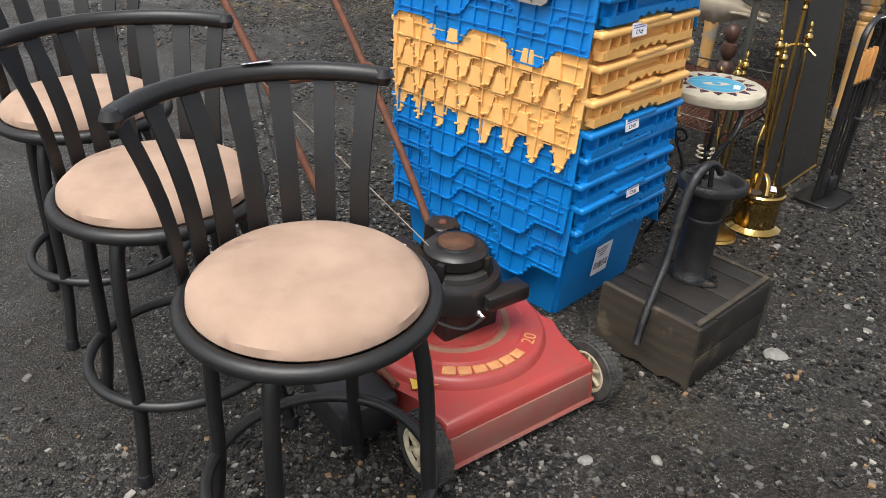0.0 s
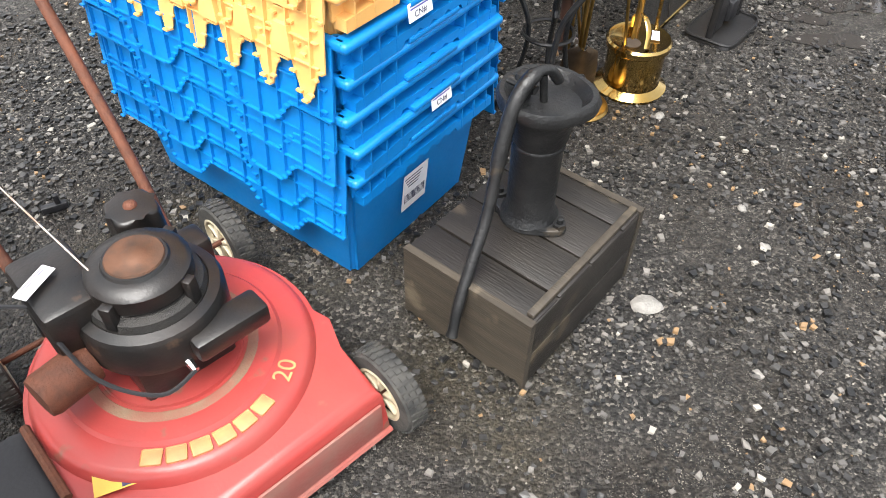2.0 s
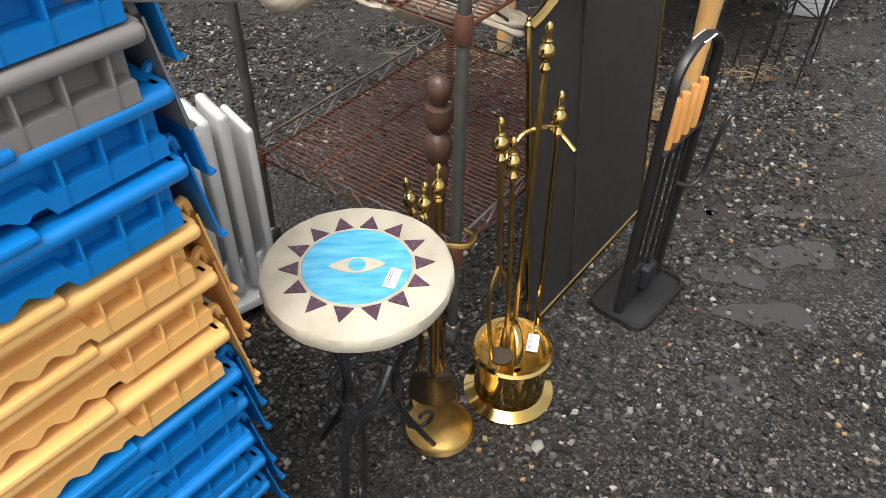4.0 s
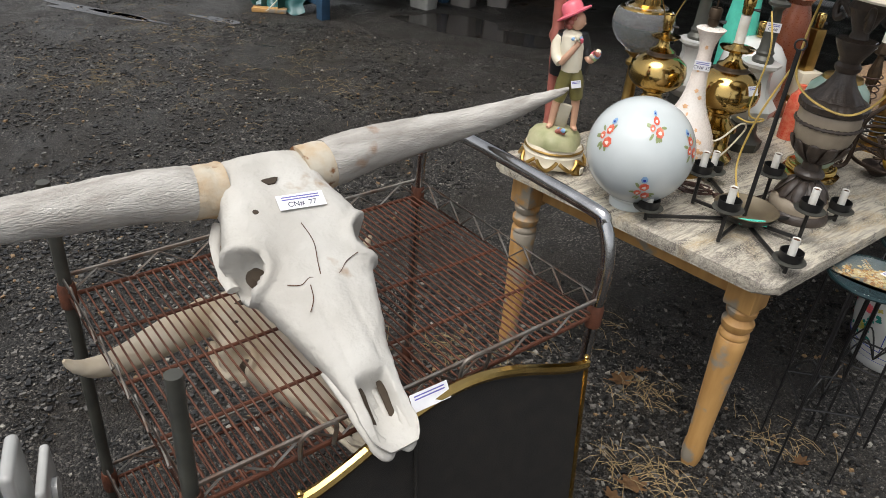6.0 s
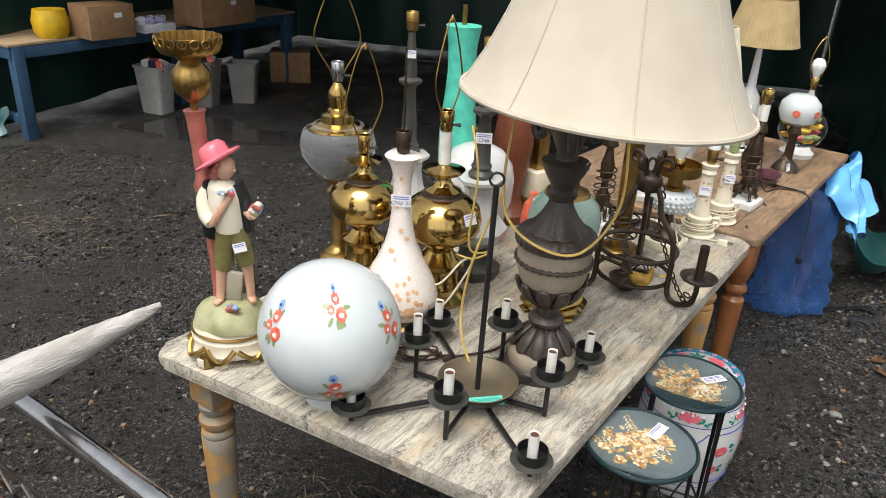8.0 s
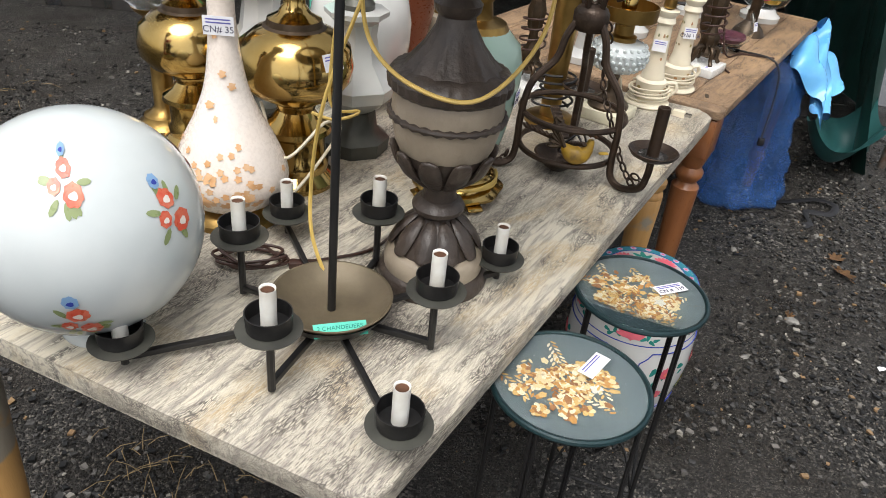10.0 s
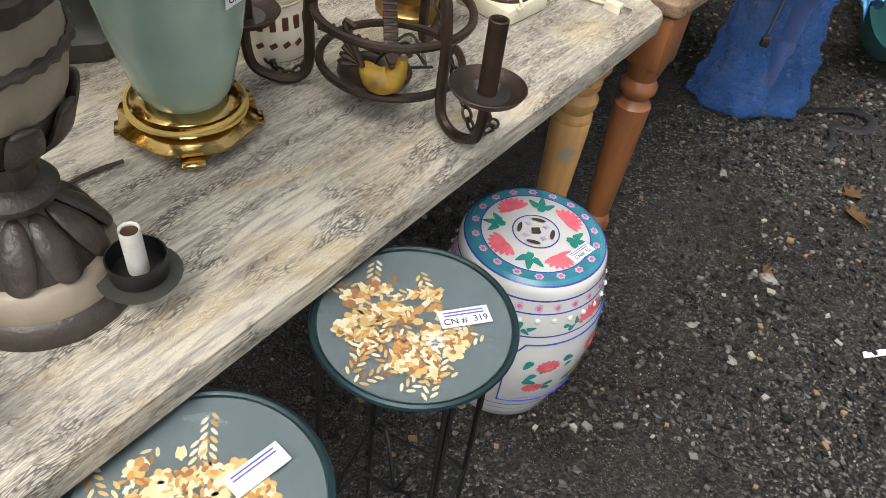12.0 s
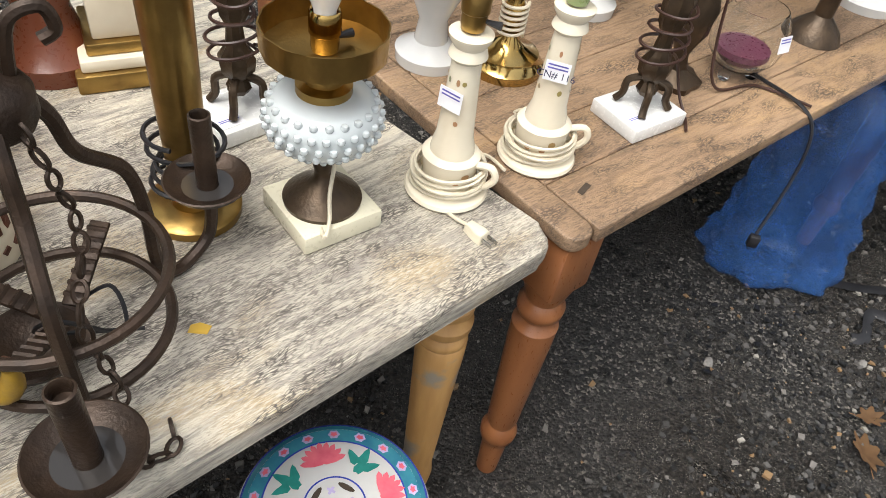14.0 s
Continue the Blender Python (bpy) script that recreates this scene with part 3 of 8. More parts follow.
def lawn_mower(x, y, turn):
    mw = thing("lawn_mower", "worn red push lawn mower with black engine and rusty handle", "lawn mower", x, y, 0, turn)
    W, cy, R = .232, .30, .262
    out = [(-W, 0), (W, 0), (W + .004, .12)]
    out += [(R * math.cos(a), cy + R * math.sin(a)) for a in np.linspace(radians(-24), radians(204), 30)] + [(-W - .004, .12)]
    part("deck", prism(out, .028, .148, None, .965, (0, .25), .022), RED, mw, "faded red enamelled steel deck")
    part("front_apron", box(2 * W - .03, .006, .085, (0, .002, .072), .002), REDDUST, mw, "mud-splashed lower front edge")
    part("deck_lip", tube([(-W, -.004, .028), (W, -.004, .028)], .006, 6), REDDUST, mw)
    part("deck_dome", lathe([(.247, .140), (.243, .152), (.238, .165), (.231, .172), (.222, .1745), (.188, .1765), (.182, .183), (.168, .184)], 48, (0, cy, 0)), RED, mw)
    part("dirt_ring", lathe([(.17, .182), (.166, .1835), (.13, .1845), (.125, .180)], 40, (0, cy, 0)), DUST, mw, "rusty dirt-caked ring round the engine")
    part("engine_plate", lathe([(.125, .178), (.122, .190), (.09, .192), (0, .192)], 36, (0, cy, 0)), RED, mw)
    # brand lettering drawn as plain blocks on an arc
    for k in range(6):
        a = radians(-128 + 10.5 * k)
        b = box(.033, .028, .0014, (.206 * math.cos(a), cy + .206 * math.sin(a), .1768), .003, turn=Matrix.Rotation(a + radians(90), 3, "Z"))
        part("maker_mark", b, ORANGE, mw, "faded orange block marking")
    a = radians(-55)
    lettering("20", .046, ORANGE, mw, pose(.206 * math.cos(a), cy + .206 * math.sin(a), .1775, 0, 0, math.degrees(a) + 90), "number_mark")
    lab = part("warning_label", box(.10, .055, .001, (0, 0, 0)), LABELY, mw, "torn yellow and black danger label")
    lab.matrix_basis = pose(-.165, .155, .163, 8, -4, -22)
    b = bmesh.new()
    for k in range(6):
        box(.036, .003, .0006, (.028, -.02 + .008 * k, .0008), bm=b)
    box(.016, .05, .0006, (.0, 0, .0006), bm=b)
    part("label_print", b, INK, lab)
    part("label_tear", prism([(-.045, .005), (-.03, .018), (-.012, .012), (-.015, .027), (-.048, .027)], .0006, .0012), PAPER, lab)
    # engine
    part("crankcase", box(.165, .165, .11, (0, cy, .232), .010), ENGINE, mw)
    part("engine_shroud", lathe([(.112, .262), (.118, .268), (.118, .325), (.112, .337), (.096, .342), (.090, .336)], 44, (0, cy, 0)), ENGINE, mw, "black engine cowling with rust wear")
    part("flywheel_screen", lathe([(.094, .338), (.09, .354), (.07, .364), (0, .364)], 36, (0, cy, 0)), MESH, mw)
    part("starter_housing", lathe([(.074, .364), (.080, .369), (.080, .395), (.071, .404), (.052, .407), (.049, .412), (0, .413)], 36, (0, cy, 0)), ENGINE, mw)
    part("starter_cap", lathe([(.046, .4115), (.044, .4148), (.020, .4152), (.016, .4182), (0, .4182)], 28, (0, cy, 0)), RUSTDISC, mw, "rust-browned round starter cap")
    for k in range(4):
        a = radians(30 + 90 * k)
        part("starter_post", box(.016, .02, .05, (.085 * math.cos(a), cy + .085 * math.sin(a), .366), .003, turn=Matrix.Rotation(a, 3, "Z")), ENGINE, mw)
    part("fuel_tank", box(.10, .16, .095, (-.105, cy + .075, .335), .014), ENGINE, mw)
    sticker(mw, pose(-.13, cy + .07, .3935, 0, 0, 30), .068, .024)
    part("air_filter", prism([(.045 * math.cos(t) * (1 + .12 * math.cos(4 * t + 3.14)), .045 * math.sin(t) * (1 + .12 * math.cos(4 * t + 3.14))) for t in np.linspace(0, 6.283, 28, endpoint=False)], 0, .055, None, .94, (0, 0), .008), ENGINE, mw).matrix_basis = pose(.055, cy + .135, .335)
    part("filter_bolt", lathe([(.012, .39), (.011, .394), (.005, .398), (0, .398)], 14, (.055, cy + .135, 0)), RUST, mw)
    part("carburettor", box(.08, .06, .07, (.10, cy + .075, .29), .012), ENGINE, mw)
    part("side_cover", box(.13, .055, .042, (.065, cy - .115, .298), .009), ENGINE, mw)
    part("spark_plug", tube([(-.01, cy - .10, .275), (-.01, cy - .135, .268)], [.010, .006], 8), CHROME, mw)
    part("plug_lead", tube(spline([(-.01, cy - .135, .268), (-.07, cy - .13, .255), (-.13, cy - .06, .28), (-.15, cy + .02, .35)], 6), .004, 6), CABLEK, mw)
    muf = part("muffler", lathe([(0, -.045), (.034, -.045), (.038, -.035), (.038, .035), (.034, .045), (0, .045)], 20), RUST, mw, "rusted round muffler")
    muf.matrix_basis = pose(-.165, cy - .01, .262, 0, 90, 10)
    part("rear_skirt", box(.30, .05, .10, (0, cy + R + .01, .10), .012), ENGINE, mw)
    part("info_plate", box(.075, .03, .001, (-.13, cy + .17, .1665), turn=Matrix.Rotation(.4, 3, "Z")), GALV, mw)
    part("discharge_chute", box(.16, .20, .10, (-.33, .25, .105), .02), CABLEK, mw, "black side discharge chute")
    part("chute_hinge", tube([(-.25, .17, .165), (-.25, .33, .165)], .008, 8), RUST, mw)
    for wx, wy, side in ((W + .028, .035, 1), (-W - .028, .035, -1), (W + .02, .56, 1), (-W - .02, .56, -1)):
        wheel(mw, wx, wy, .086, .042, side)
    for wy in (.035, .56):
        part("axle", tube([(-W - .03, wy, .086), (W + .03, wy, .086)], .006, 8), RUST, mw)
    # handle
    hd = part("handle", tube(spline([(.13, .52, .16), (.145, .70, .36), (.165, 1.05, .66), (.18, 1.42, .95), (.15, 1.47, .98), (-.15, 1.47, .98), (-.18, 1.42, .95), (-.165, 1.05, .66), (-.145, .70, .36), (-.13, .52, .16)], 6), .0115, 10), RUST, mw, "rust-coated tubular push handle")
    part("handle_brace", tube(spline([(.165, 1.03, .645), (.15, .96, .655), (0, .93, .66), (-.15, .96, .655), (-.165, 1.03, .645)], 5), .0095, 8), RUST, hd)
    part("control_cable", tube(spline([(-.14, cy + .05, .36), (-.24, .55, .33), (-.2, .9, .45), (-.17, 1.1, .69)], 8), .0035, 6), CABLEK, mw)
    part("pull_cord", tube([(-.06, cy + .02, .40), (-.19, 1.0, .66)], .002, 5), GALV, mw)
    return mw


lawn_mower(1.700, 2.983, 44.6)
cl = thing("cable_clip", "small black plastic cable clip on the gravel", "clip", 1.02, 3.72, 0, 30)
part("clip_body", box(.06, .018, .02, (0, 0, .01), .004), CABLEK, cl)
part("clip_post", box(.012, .012, .03, (.01, 0, .03), .002), CABLEK, cl)


# ---- stacked crates ----
def flap(mat, toothed, L, parent, side, hang=.195):
    """A lid half that hangs down the long side, with ribs and a stepped or toothed edge."""
    def depth(x):
        if toothed:
            p = ((x + .392) % .092) / .092
            return hang * (0.66 if p < .40 else 0.66 + .34 * (p - .40) / .14 if p < .54 else 1 if p < .80 else 1 - .34 * (p - .80) / .2)
        p = ((x * side + .34) % .30) / .30
        return hang * (0.70 if p < .42 else 0.70 + .28 * (p - .42) / .16 if p < .58 else .98 if p < .86 else .98 - .28 * (p - .86) / .14)
    b = bmesh.new()
    xs = [(-L / 2) + L * i / 56 for i in range(57)]
    tp, bt = [], []
    for x in xs:
        tp.append((b.verts.new((x, 0, 0)), b.verts.new((x, .003, 0))))
        bt.append((b.verts.new((x, 0, -depth(x))), b.verts.new((x, .003, -depth(x)))))
    for i in range(56):
        b.faces.new((tp[i][0], tp[i + 1][0], bt[i + 1][0], bt[i][0]))
        b.faces.new((tp[i][1], bt[i][1], bt[i + 1][1], tp[i + 1][1]))
        b.faces.new((bt[i][0], bt[i + 1][0], bt[i + 1][1], bt[i][1]))
    for e in (0, 56):
        b.faces.new((tp[e][0], bt[e][0], bt[e][1], tp[e][1]))
    for i in range(2, 56, 4):
        d = min(depth(xs[i]), depth(xs[i] + .004), depth(xs[i] - .004))
        box(.0028, .008, d * .96, (xs[i], -.0035, -d * .49), bm=b)
    for h in (.40, .62):
        box(L * .97, .006, .0028, (0, -.003, -hang * h), bm=b)
    for i in range(56):
        x0 = xs[i] + L / 112
        box(L / 56, .007, .004, (x0, -.0035, -(depth(xs[i]) + depth(xs[i + 1])) / 2 + .002), bm=b)
    f = part("lid_flap", b, mat, parent)
    if side < 0:
        f.matrix_basis = pose(0, .252, -.008, 0, 0, 180) @ pose(0, 0, 0, -9, 0, 0)
    else:
        f.matrix_basis = pose(0, -.242, -.012) @ pose(0, 0, 0, -5, 0, 0)
    if toothed:
        for k in range(9):
            x = -.392 + .092 * (k + .2)
            if abs(x) < L / 2 - .03:
                c = prism([(x - .024, -hang * .62), (x + .024, -hang * .62), (x + .016, -hang * .34), (x - .016, -hang * .34)], .0, .010)
                bmesh.ops.transform(c, matrix=Matrix.Rotation(radians(90), 4, "X"), verts=c.verts)
                part("tooth_pad", c, mat, f)


def crate(z, mat, toothed, turn, dx=0.0, dy=0.0, flaps=True, body=.30, colour="blue"):
    cr = thing("storage_crate", f"{colour} plastic tote crate with hanging lid flaps, nested in a stack", "crate", 1.613 + dx, 3.888 + dy, z, turn, "stacked crates")
    A, B = .362, .228
    o = [(-A, -B), (A, -B), (A, B), (-A, B)]
    def shell(k0, k1, z0, z1, t):
        b = bmesh.new()
        rings = []
        for (k, zz, i) in ((k0, z0, 0), (k1, z1, 0), (k1, z1, t), (k0, z0 + (t if z0 < -.1 else 0), t)):
            rings.append([b.verts.new((x * k - math.copysign(i, x), y * k - math.copysign(i, y), zz)) for x, y in o])
        for p, q in zip(rings, rings[1:]):
            for i in range(4):
                b.faces.new((p[i], p[(i + 1) % 4], q[(i + 1) % 4], q[i]))
        b.faces.new(rings[0]), b.faces.new(rings[3])
        return b
    bd = shell(.885, .985, -body, -.004, .004)
    bmesh.ops.bevel(bd, geom=[e for e in bd.edges if abs(e.verts[0].co.z - e.verts[1].co.z) > .05], offset=.012, segments=3, affect="EDGES")
    part("body", bd, mat, cr)
    r = bmesh.new()
    for sx in (-1, 1):
        box(.036, 2 * B + .02, .020, (sx * (A + .008), 0, -.010), .008, r, seg=3)
        box(.040, .15, .012, (sx * (A + .009), 0, .004), .004, r)
        box(.006, 2 * B * .98, .05, (sx * (A - .006), 0, -.035), .0, r)
    for sy in (-1, 1):
        box(2 * A + .03, .018, .016, (0, sy * (B + .002), -.008), .004, r)
    part("rim", r, mat, cr)
    for sx in (-1, 1):
        # grip on the short side: a lower lip with a wavy edge, and ribs
        wav = [(-B * .95, -.074), *[(y, -.074 + (.006 * math.cos(y * 150) if abs(y) < .07 else 0) + (.012 if abs(y) < .085 else 0)) for y in np.linspace(-.13, .13, 40)], (B * .95, -.074), (B * .95, -.052), (.09, -.052), (.085, -.044), (-.085, -.044), (-B * .95, -.052)]
        g = prism(wav, -.013, .016)
        bmesh.ops.transform(g, matrix=Matrix(((0, 0, 1, sx * (A + .004)), (1, 0, 0, 0), (0, 1, 0, 0), (0, 0, 0, 1))), verts=g.verts)
        lip = part("grip", g, mat, cr)
        for y in (-.195, -.15, -.105, .105, .15, .195):
            part("rib", box(.030, .0035, .062, (sx * (A + .006), y, -.042), .001), mat, lip)
        part("hinge_loop", tube(spline([(sx * (A - .02), B + .002, -.01), (sx * (A - .02), B + .018, .006), (sx * (A - .02), B + .024, -.016)], 4), .006, 8), mat, cr)
    if flaps:
        flap(mat, toothed, .72, cr, 1)
        flap(mat, toothed, .72, cr, -1)
    return cr


TURN = -35.6
made = []
LEVELS = [.325, .397, .469, .541, .613, .700, .786, .872, .957, 1.040, 1.112, 1.190]
for k, z in enumerate(LEVELS):
    kind = (BLUE, False, "blue") if k < 5 or k in (8, 9, 11) else (YELLOW, True, "yellow") if k < 8 else (GREYP, False, "grey")
    made.append(crate(z, kind[0], kind[1], TURN + (.8 * math.sin(k * 2.3)), .003 * math.sin(k * 1.7), .003 * math.cos(k * 2.1), True, .30 if k else .322, kind[2]))
for k, y in ((1, .03), (4, -.03), (7, -.06)):
    sticker(made[k], facing((.390, y - .02, -.010), (1, 0, .12)), .066, .034, "CN#")
ship = part("shipping_label", box(.085, .11, .0008), PAPER, made[0], "white barcode shipping label")
ship.matrix_basis = facing((.341, -0.01, -.185), (1, 0, -.11))
bb = bmesh.new()
rng = random.Random(4)
for k in range(16):
    box(rng.uniform(.0012, .003), .026, .0004, (-.034 + .0045 * k, -.02, .0007), bm=bb)
for k in range(4):
    box(.06 - .008 * k, .003, .0004, (-.008, .042 - .009 * k, .0007), bm=bb)
part("label_print", bb, INK, ship)
lid = thing("crate_lid", "loose blue plastic crate lid half propped open", "lid", 1.77, 4.02, 1.24, -35.6, tilt=-30)
part("lid_panel", box(.62, .2, .010, (0, .06, .0), .003), BLUE, lid)
lr = bmesh.new()
for k in range(9):
    box(.004, .18, .012, (-.22 + .055 * k, .06, .008), bm=lr)
part("lid_ribs", lr, BLUE, lid)
gl = thing("crate_lid", "loose grey plastic crate lid half sticking out of the stack", "lid", 1.79, 4.03, 1.13, -35.6, tilt=-18)
part("lid_panel", box(.60, .19, .010, (0, .05, .0), .003), GREYP, gl)
lr = bmesh.new()
for k in range(8):
    box(.004, .16, .012, (-.2 + .055 * k, .05, .008), bm=lr)
part("lid_ribs", lr, GREYP, gl)


# ---- hand pump on a wooden box ----
wb = thing("wooden_box", "old dark weathered wooden box standing upside down", "box", 2.120, 3.500, 0, -38.4)
X, Y, Hb = .302, .405, .20
for k, (yy, w) in enumerate(((-.155, .085), (-.055, .105), (.06, .115), (.158, .075))):
    part("top_board", box(X - .004, w, .016, (0, yy, Hb - .012 + .001 * (k % 2)), .002), BOXWOOD, wb).rotation_euler.z = .004 * (k - 1.5)
def end_board(w, zlo):
    n = 18
    pts = [(w / 2, .0), (w / 2, Hb), (-w / 2, Hb)] + [(-w / 2 + w * i / n, zlo + .004 * math.sin(i * 2.3) + .006 * math.sin(i * .9) + .014 * max(0, i / n - .6)) for i in range(n)]
    return prism(pts, 0, .016)
for sy, name in ((-1, "end_board"), (1, "end_board")):
    e = part(name, end_board(X, .012), BOXEND, wb)
    e.matrix_basis = Matrix.Translation((0, sy * (Y / 2 - .008) + .008, 0)) @ Matrix.Rotation(radians(90), 4, "X")
for sx in (-1, 1):
    for zz, h in ((.052, .088), (.146, .092)):
        part("side_board", box(.015, Y - .034, h, (sx * (X / 2 - .0085), 0, zz), .002), BOXWOOD, wb)
part("edge_batten", box(.016, Y - .036, .012, (X / 2 - .016, 0, Hb + .003), .003), BOXEND, wb)

pump = thing("hand_pump", "black cast iron pitcher pump with curved handle on a wooden box", "pump", 2.124, 3.540, .199, -38.4)
pump.scale = (1.03, 1.03, .93)
part("base_flange", prism([((.058 + .026 * (math.cos(a) ** 8)) * math.cos(a), (.058 + .022 * math.cos(a) ** 8) * math.sin(a)) for a in np.linspace(0, 6.283, 40, endpoint=False)], 0, .013, None, .96, (0, 0), .004), IRON, pump)
for sx in (-1, 1):
    part("bolt", lathe([(.013, .012), (.013, .022), (.007, .023), (.007, .034), (0, .036)], 6, (sx * .070, 0, 0)), IRON, pump)
part("barrel", lathe([(.058, .01), (.052, .022), (.047, .035), (.047, .19), (.05, .198), (.05, .206), (.047, .21)], 36), IRON, pump)
part("throat", lathe([(.047, .205), (.052, .215), (.056, .25), (.066, .285), (.070, .30)], 36), IRON, pump)
part("rim_cup", lathe([(.066, .288), (.081, .295), (.084, .31), (.078, .322), (.070, .322), (.064, .314), (.054, .296), (.030, .29), (0, .288)], 40, wave=lambda a, z: 1 + .16 * max(0, math.cos(a - .4)) ** 6), IRON, pump, "flared cast iron rim with a pouring lip")
part("bracket", box(.022, .03, .06, (-.032, -.02, .325), .006), IRON, pump)
part("pivot_bolt", tube([(-.055, -.03, .335), (.0, -.03, .335)], .009, 8), IRON, pump)
part("piston_rod", tube([(.005, .0, .26), (.0, -.012, .36)], .007, 8), IRON, pump)
part("handle", tube(spline([(.012, .02, .335), (.004, -.0, .365), (-.005, -.03, .368), (-.010, -.07, .335), (-.008, -.105, .25), (.004, -.150, .12), (.014, -.200, .04), (.024, -.245, -.03), (.032, -.275, -.10)], 5), [.010] * 10 + [.0135] * 12 + [.011] * 15 + [.010] * 3 + [.012], 10), IRON, pump, "long curved iron pump handle")


# ---- mosaic table ----
mt = thing("mosaic_table", "round cast stone side table with blue glass sun mosaic", "side table", 2.193, 4.081, 0, 8)
part("tabletop", lathe([(0, .562), (.142, .562), (.152, .568), (.156, .582), (.154, .596), (.148, .601), (0, .602)], 56, wave=lambda a, z: 1 + .004 * math.sin(23 * a) + .003 * math.sin(41 * a)), STONE, mt, "cream cast stone round top with chipped rim")
part("glass_disc", lathe([(0, .601), (.087, .601), (.087, .6032), (0, .6032)], 48), AQUA, mt, "streaky blue stained glass disc")
part("disc_border", tube([(.089 * math.cos(a), .089 * math.sin(a), .6025) for a in np.linspace(0, 6.283, 48, endpoint=False)], .0018, 6, True), STONE, mt)
for k in range(14):
    a = 2 * math.pi * k / 14
    tri = prism([(.093, -.0155), (.093, .0155), (.124, 0)], .6012, .6034)
    bmesh.ops.rotate(tri, matrix=Matrix.Rotation(a, 3, "Z"), verts=tri.verts)
    part("sun_ray", tri, PLUM, mt)
eye_b = bmesh.new()
prism([(.046 * math.cos(a), .018 * math.sin(a) * abs(math.sin(a))) for a in np.linspace(0, 6.283, 32, endpoint=False)], .603, .6042, eye_b)
part("eye_shape", eye_b, STONE, mt)
part("eye_disc", lathe([(0, .604), (.014, .604), (.014, .6052), (0, .6052)], 24), AQUA, mt)
sticker(mt, pose(.055, -.035, .6045, 0, 0, 70), .044, .02)
for k in range(3):
    a = radians(20 + 120 * k)
    c, s = math.cos(a), math.sin(a)
    f = lambda r, z: (r * c, r * s, z)
    leg = part("leg", tube(spline([f(.12, .56), f(.13, .50), f(.10, .40), f(.055, .30), f(.07, .18), f(.12, .06), f(.145, .004)], 5), .0065, 8), IRON, mt)
    sc = [f(.08 + (.034 - .0026 * i) * math.cos(i * .55), .40 + (.034 - .0026 * i) * math.sin(i * .55)) for i in range(12)]
    part("scroll", tube(sc, .0045, 6), IRON, leg)
    sc = [f(.115 + (.036 - .0026 * i) * math.cos(3 + i * .55), .13 + (.036 - .0026 * i) * math.sin(3 + i * .55)) for i in range(12)]
    part("scroll", tube(sc, .0045, 6), IRON, leg)
part("base_ring", tube([(.062 * math.cos(a), .062 * math.sin(a), .30) for a in np.linspace(0, 6.283, 28, endpoint=False)], .005, 6, True), IRON, mt)
hose = thing("iron_rod", "bent black iron rod leaning under the table edge", "rod", 2.20, 3.93)
part("rod", tube(spline([(.06, .0, .545), (.04, -.03, .50), (-.01, -.03, .40), (-.02, -.05, .2), (.0, -.08, .006)], 6), .007, 8), IRON, hose)

# ---- white radiator behind the crates ----
rd = thing("oil_radiator", "white enamelled oil-filled radiator with rounded fins", "radiator", 1.74, 4.53, 0, 40)
for k in range(6):
    part("fin", box(.028, .13, .50, (-.12 + .042 * k, 0, .33), .013, seg=3), WHITEG, rd)
part("end_panel", box(.02, .14, .44, (.14, 0, .31), .009, seg=3), WHITEG, rd)
part("dial", tube([(.150, 0, .46), (.160, 0, .46)], .026, 20), WHITEG, rd)
part("base_plate", box(.30, .16, .03, (0, 0, .045), .008), WHITEG, rd)
for sx in (-1, 1):
    part("foot", box(.04, .22, .03, (sx * .12, 0, .015), .008), WHITEG, rd)

FIN = [(0, .0), (.006, .0), (.009, .008), (.006, .014), (.004, .018), (.012, .026), (.014, .036), (.010, .045), (.005, .05), (.008, .055), (.005, .062), (.0075, .070), (.004, .082), (0, .086)]


# ---- brass fireplace tools ----
def hearth_tool(parent, name, x, y, z0, z1, tilt, turn, head, mat=OLDBRASS):
    t = part(name, tube([(0, 0, z0), (0, 0, z1)], .0048, 8), mat, parent)
    t.matrix_basis = pose(x, y, 0, tilt, 0, turn)
    part("finial", lathe(FIN, 16, (0, 0, z1)), BRASS, t)
    if head == "shovel":
        b, pr = bmesh.new(), None
        for i, (w, zz, yy) in enumerate(((.012, 0, 0), (.04, -.02, .006), (.048, -.07, .012), (.05, -.13, .010))):
            row = [b.verts.new((w * q, yy - .02 * (1 - q * q) + d, z0 + zz)) for d in (0, .003) for q in (-1, -.5, 0, .5, 1)]
            if pr:
                for j in range(4):
                    b.faces.new((pr[j], pr[j + 1], row[j + 1], row[j]))
                    b.faces.new((pr[5 + j], row[5 + j], row[6 + j], pr[6 + j]))
                for j in (0, 4):
                    b.faces.new((pr[j], row[j], row[5 + j], pr[5 + j]))
            pr = row
        for j in range(4):
            b.faces.new((pr[j], pr[j + 1], pr[6 + j], pr[5 + j]))
        part("shovel_blade", b, DARKBRONZE, t, "dusty dark metal shovel blade")
    elif head == "tongs":
        for s in (-1, 1):
            part("tong_arm", tube(spline([(0, 0, z0 + .05), (s * .028, 0, z0 - .02), (s * .02, 0, z0 - .16), (s * .006, 0, z0 - .25)], 5), .004, 8), mat, t)
    elif head == "poker":
        part("poker_hook", tube(spline([(0, 0, z0), (0, 0, z0 - .03), (.02, 0, z0 - .035)], 4), .004, 8), mat, t)
    return t


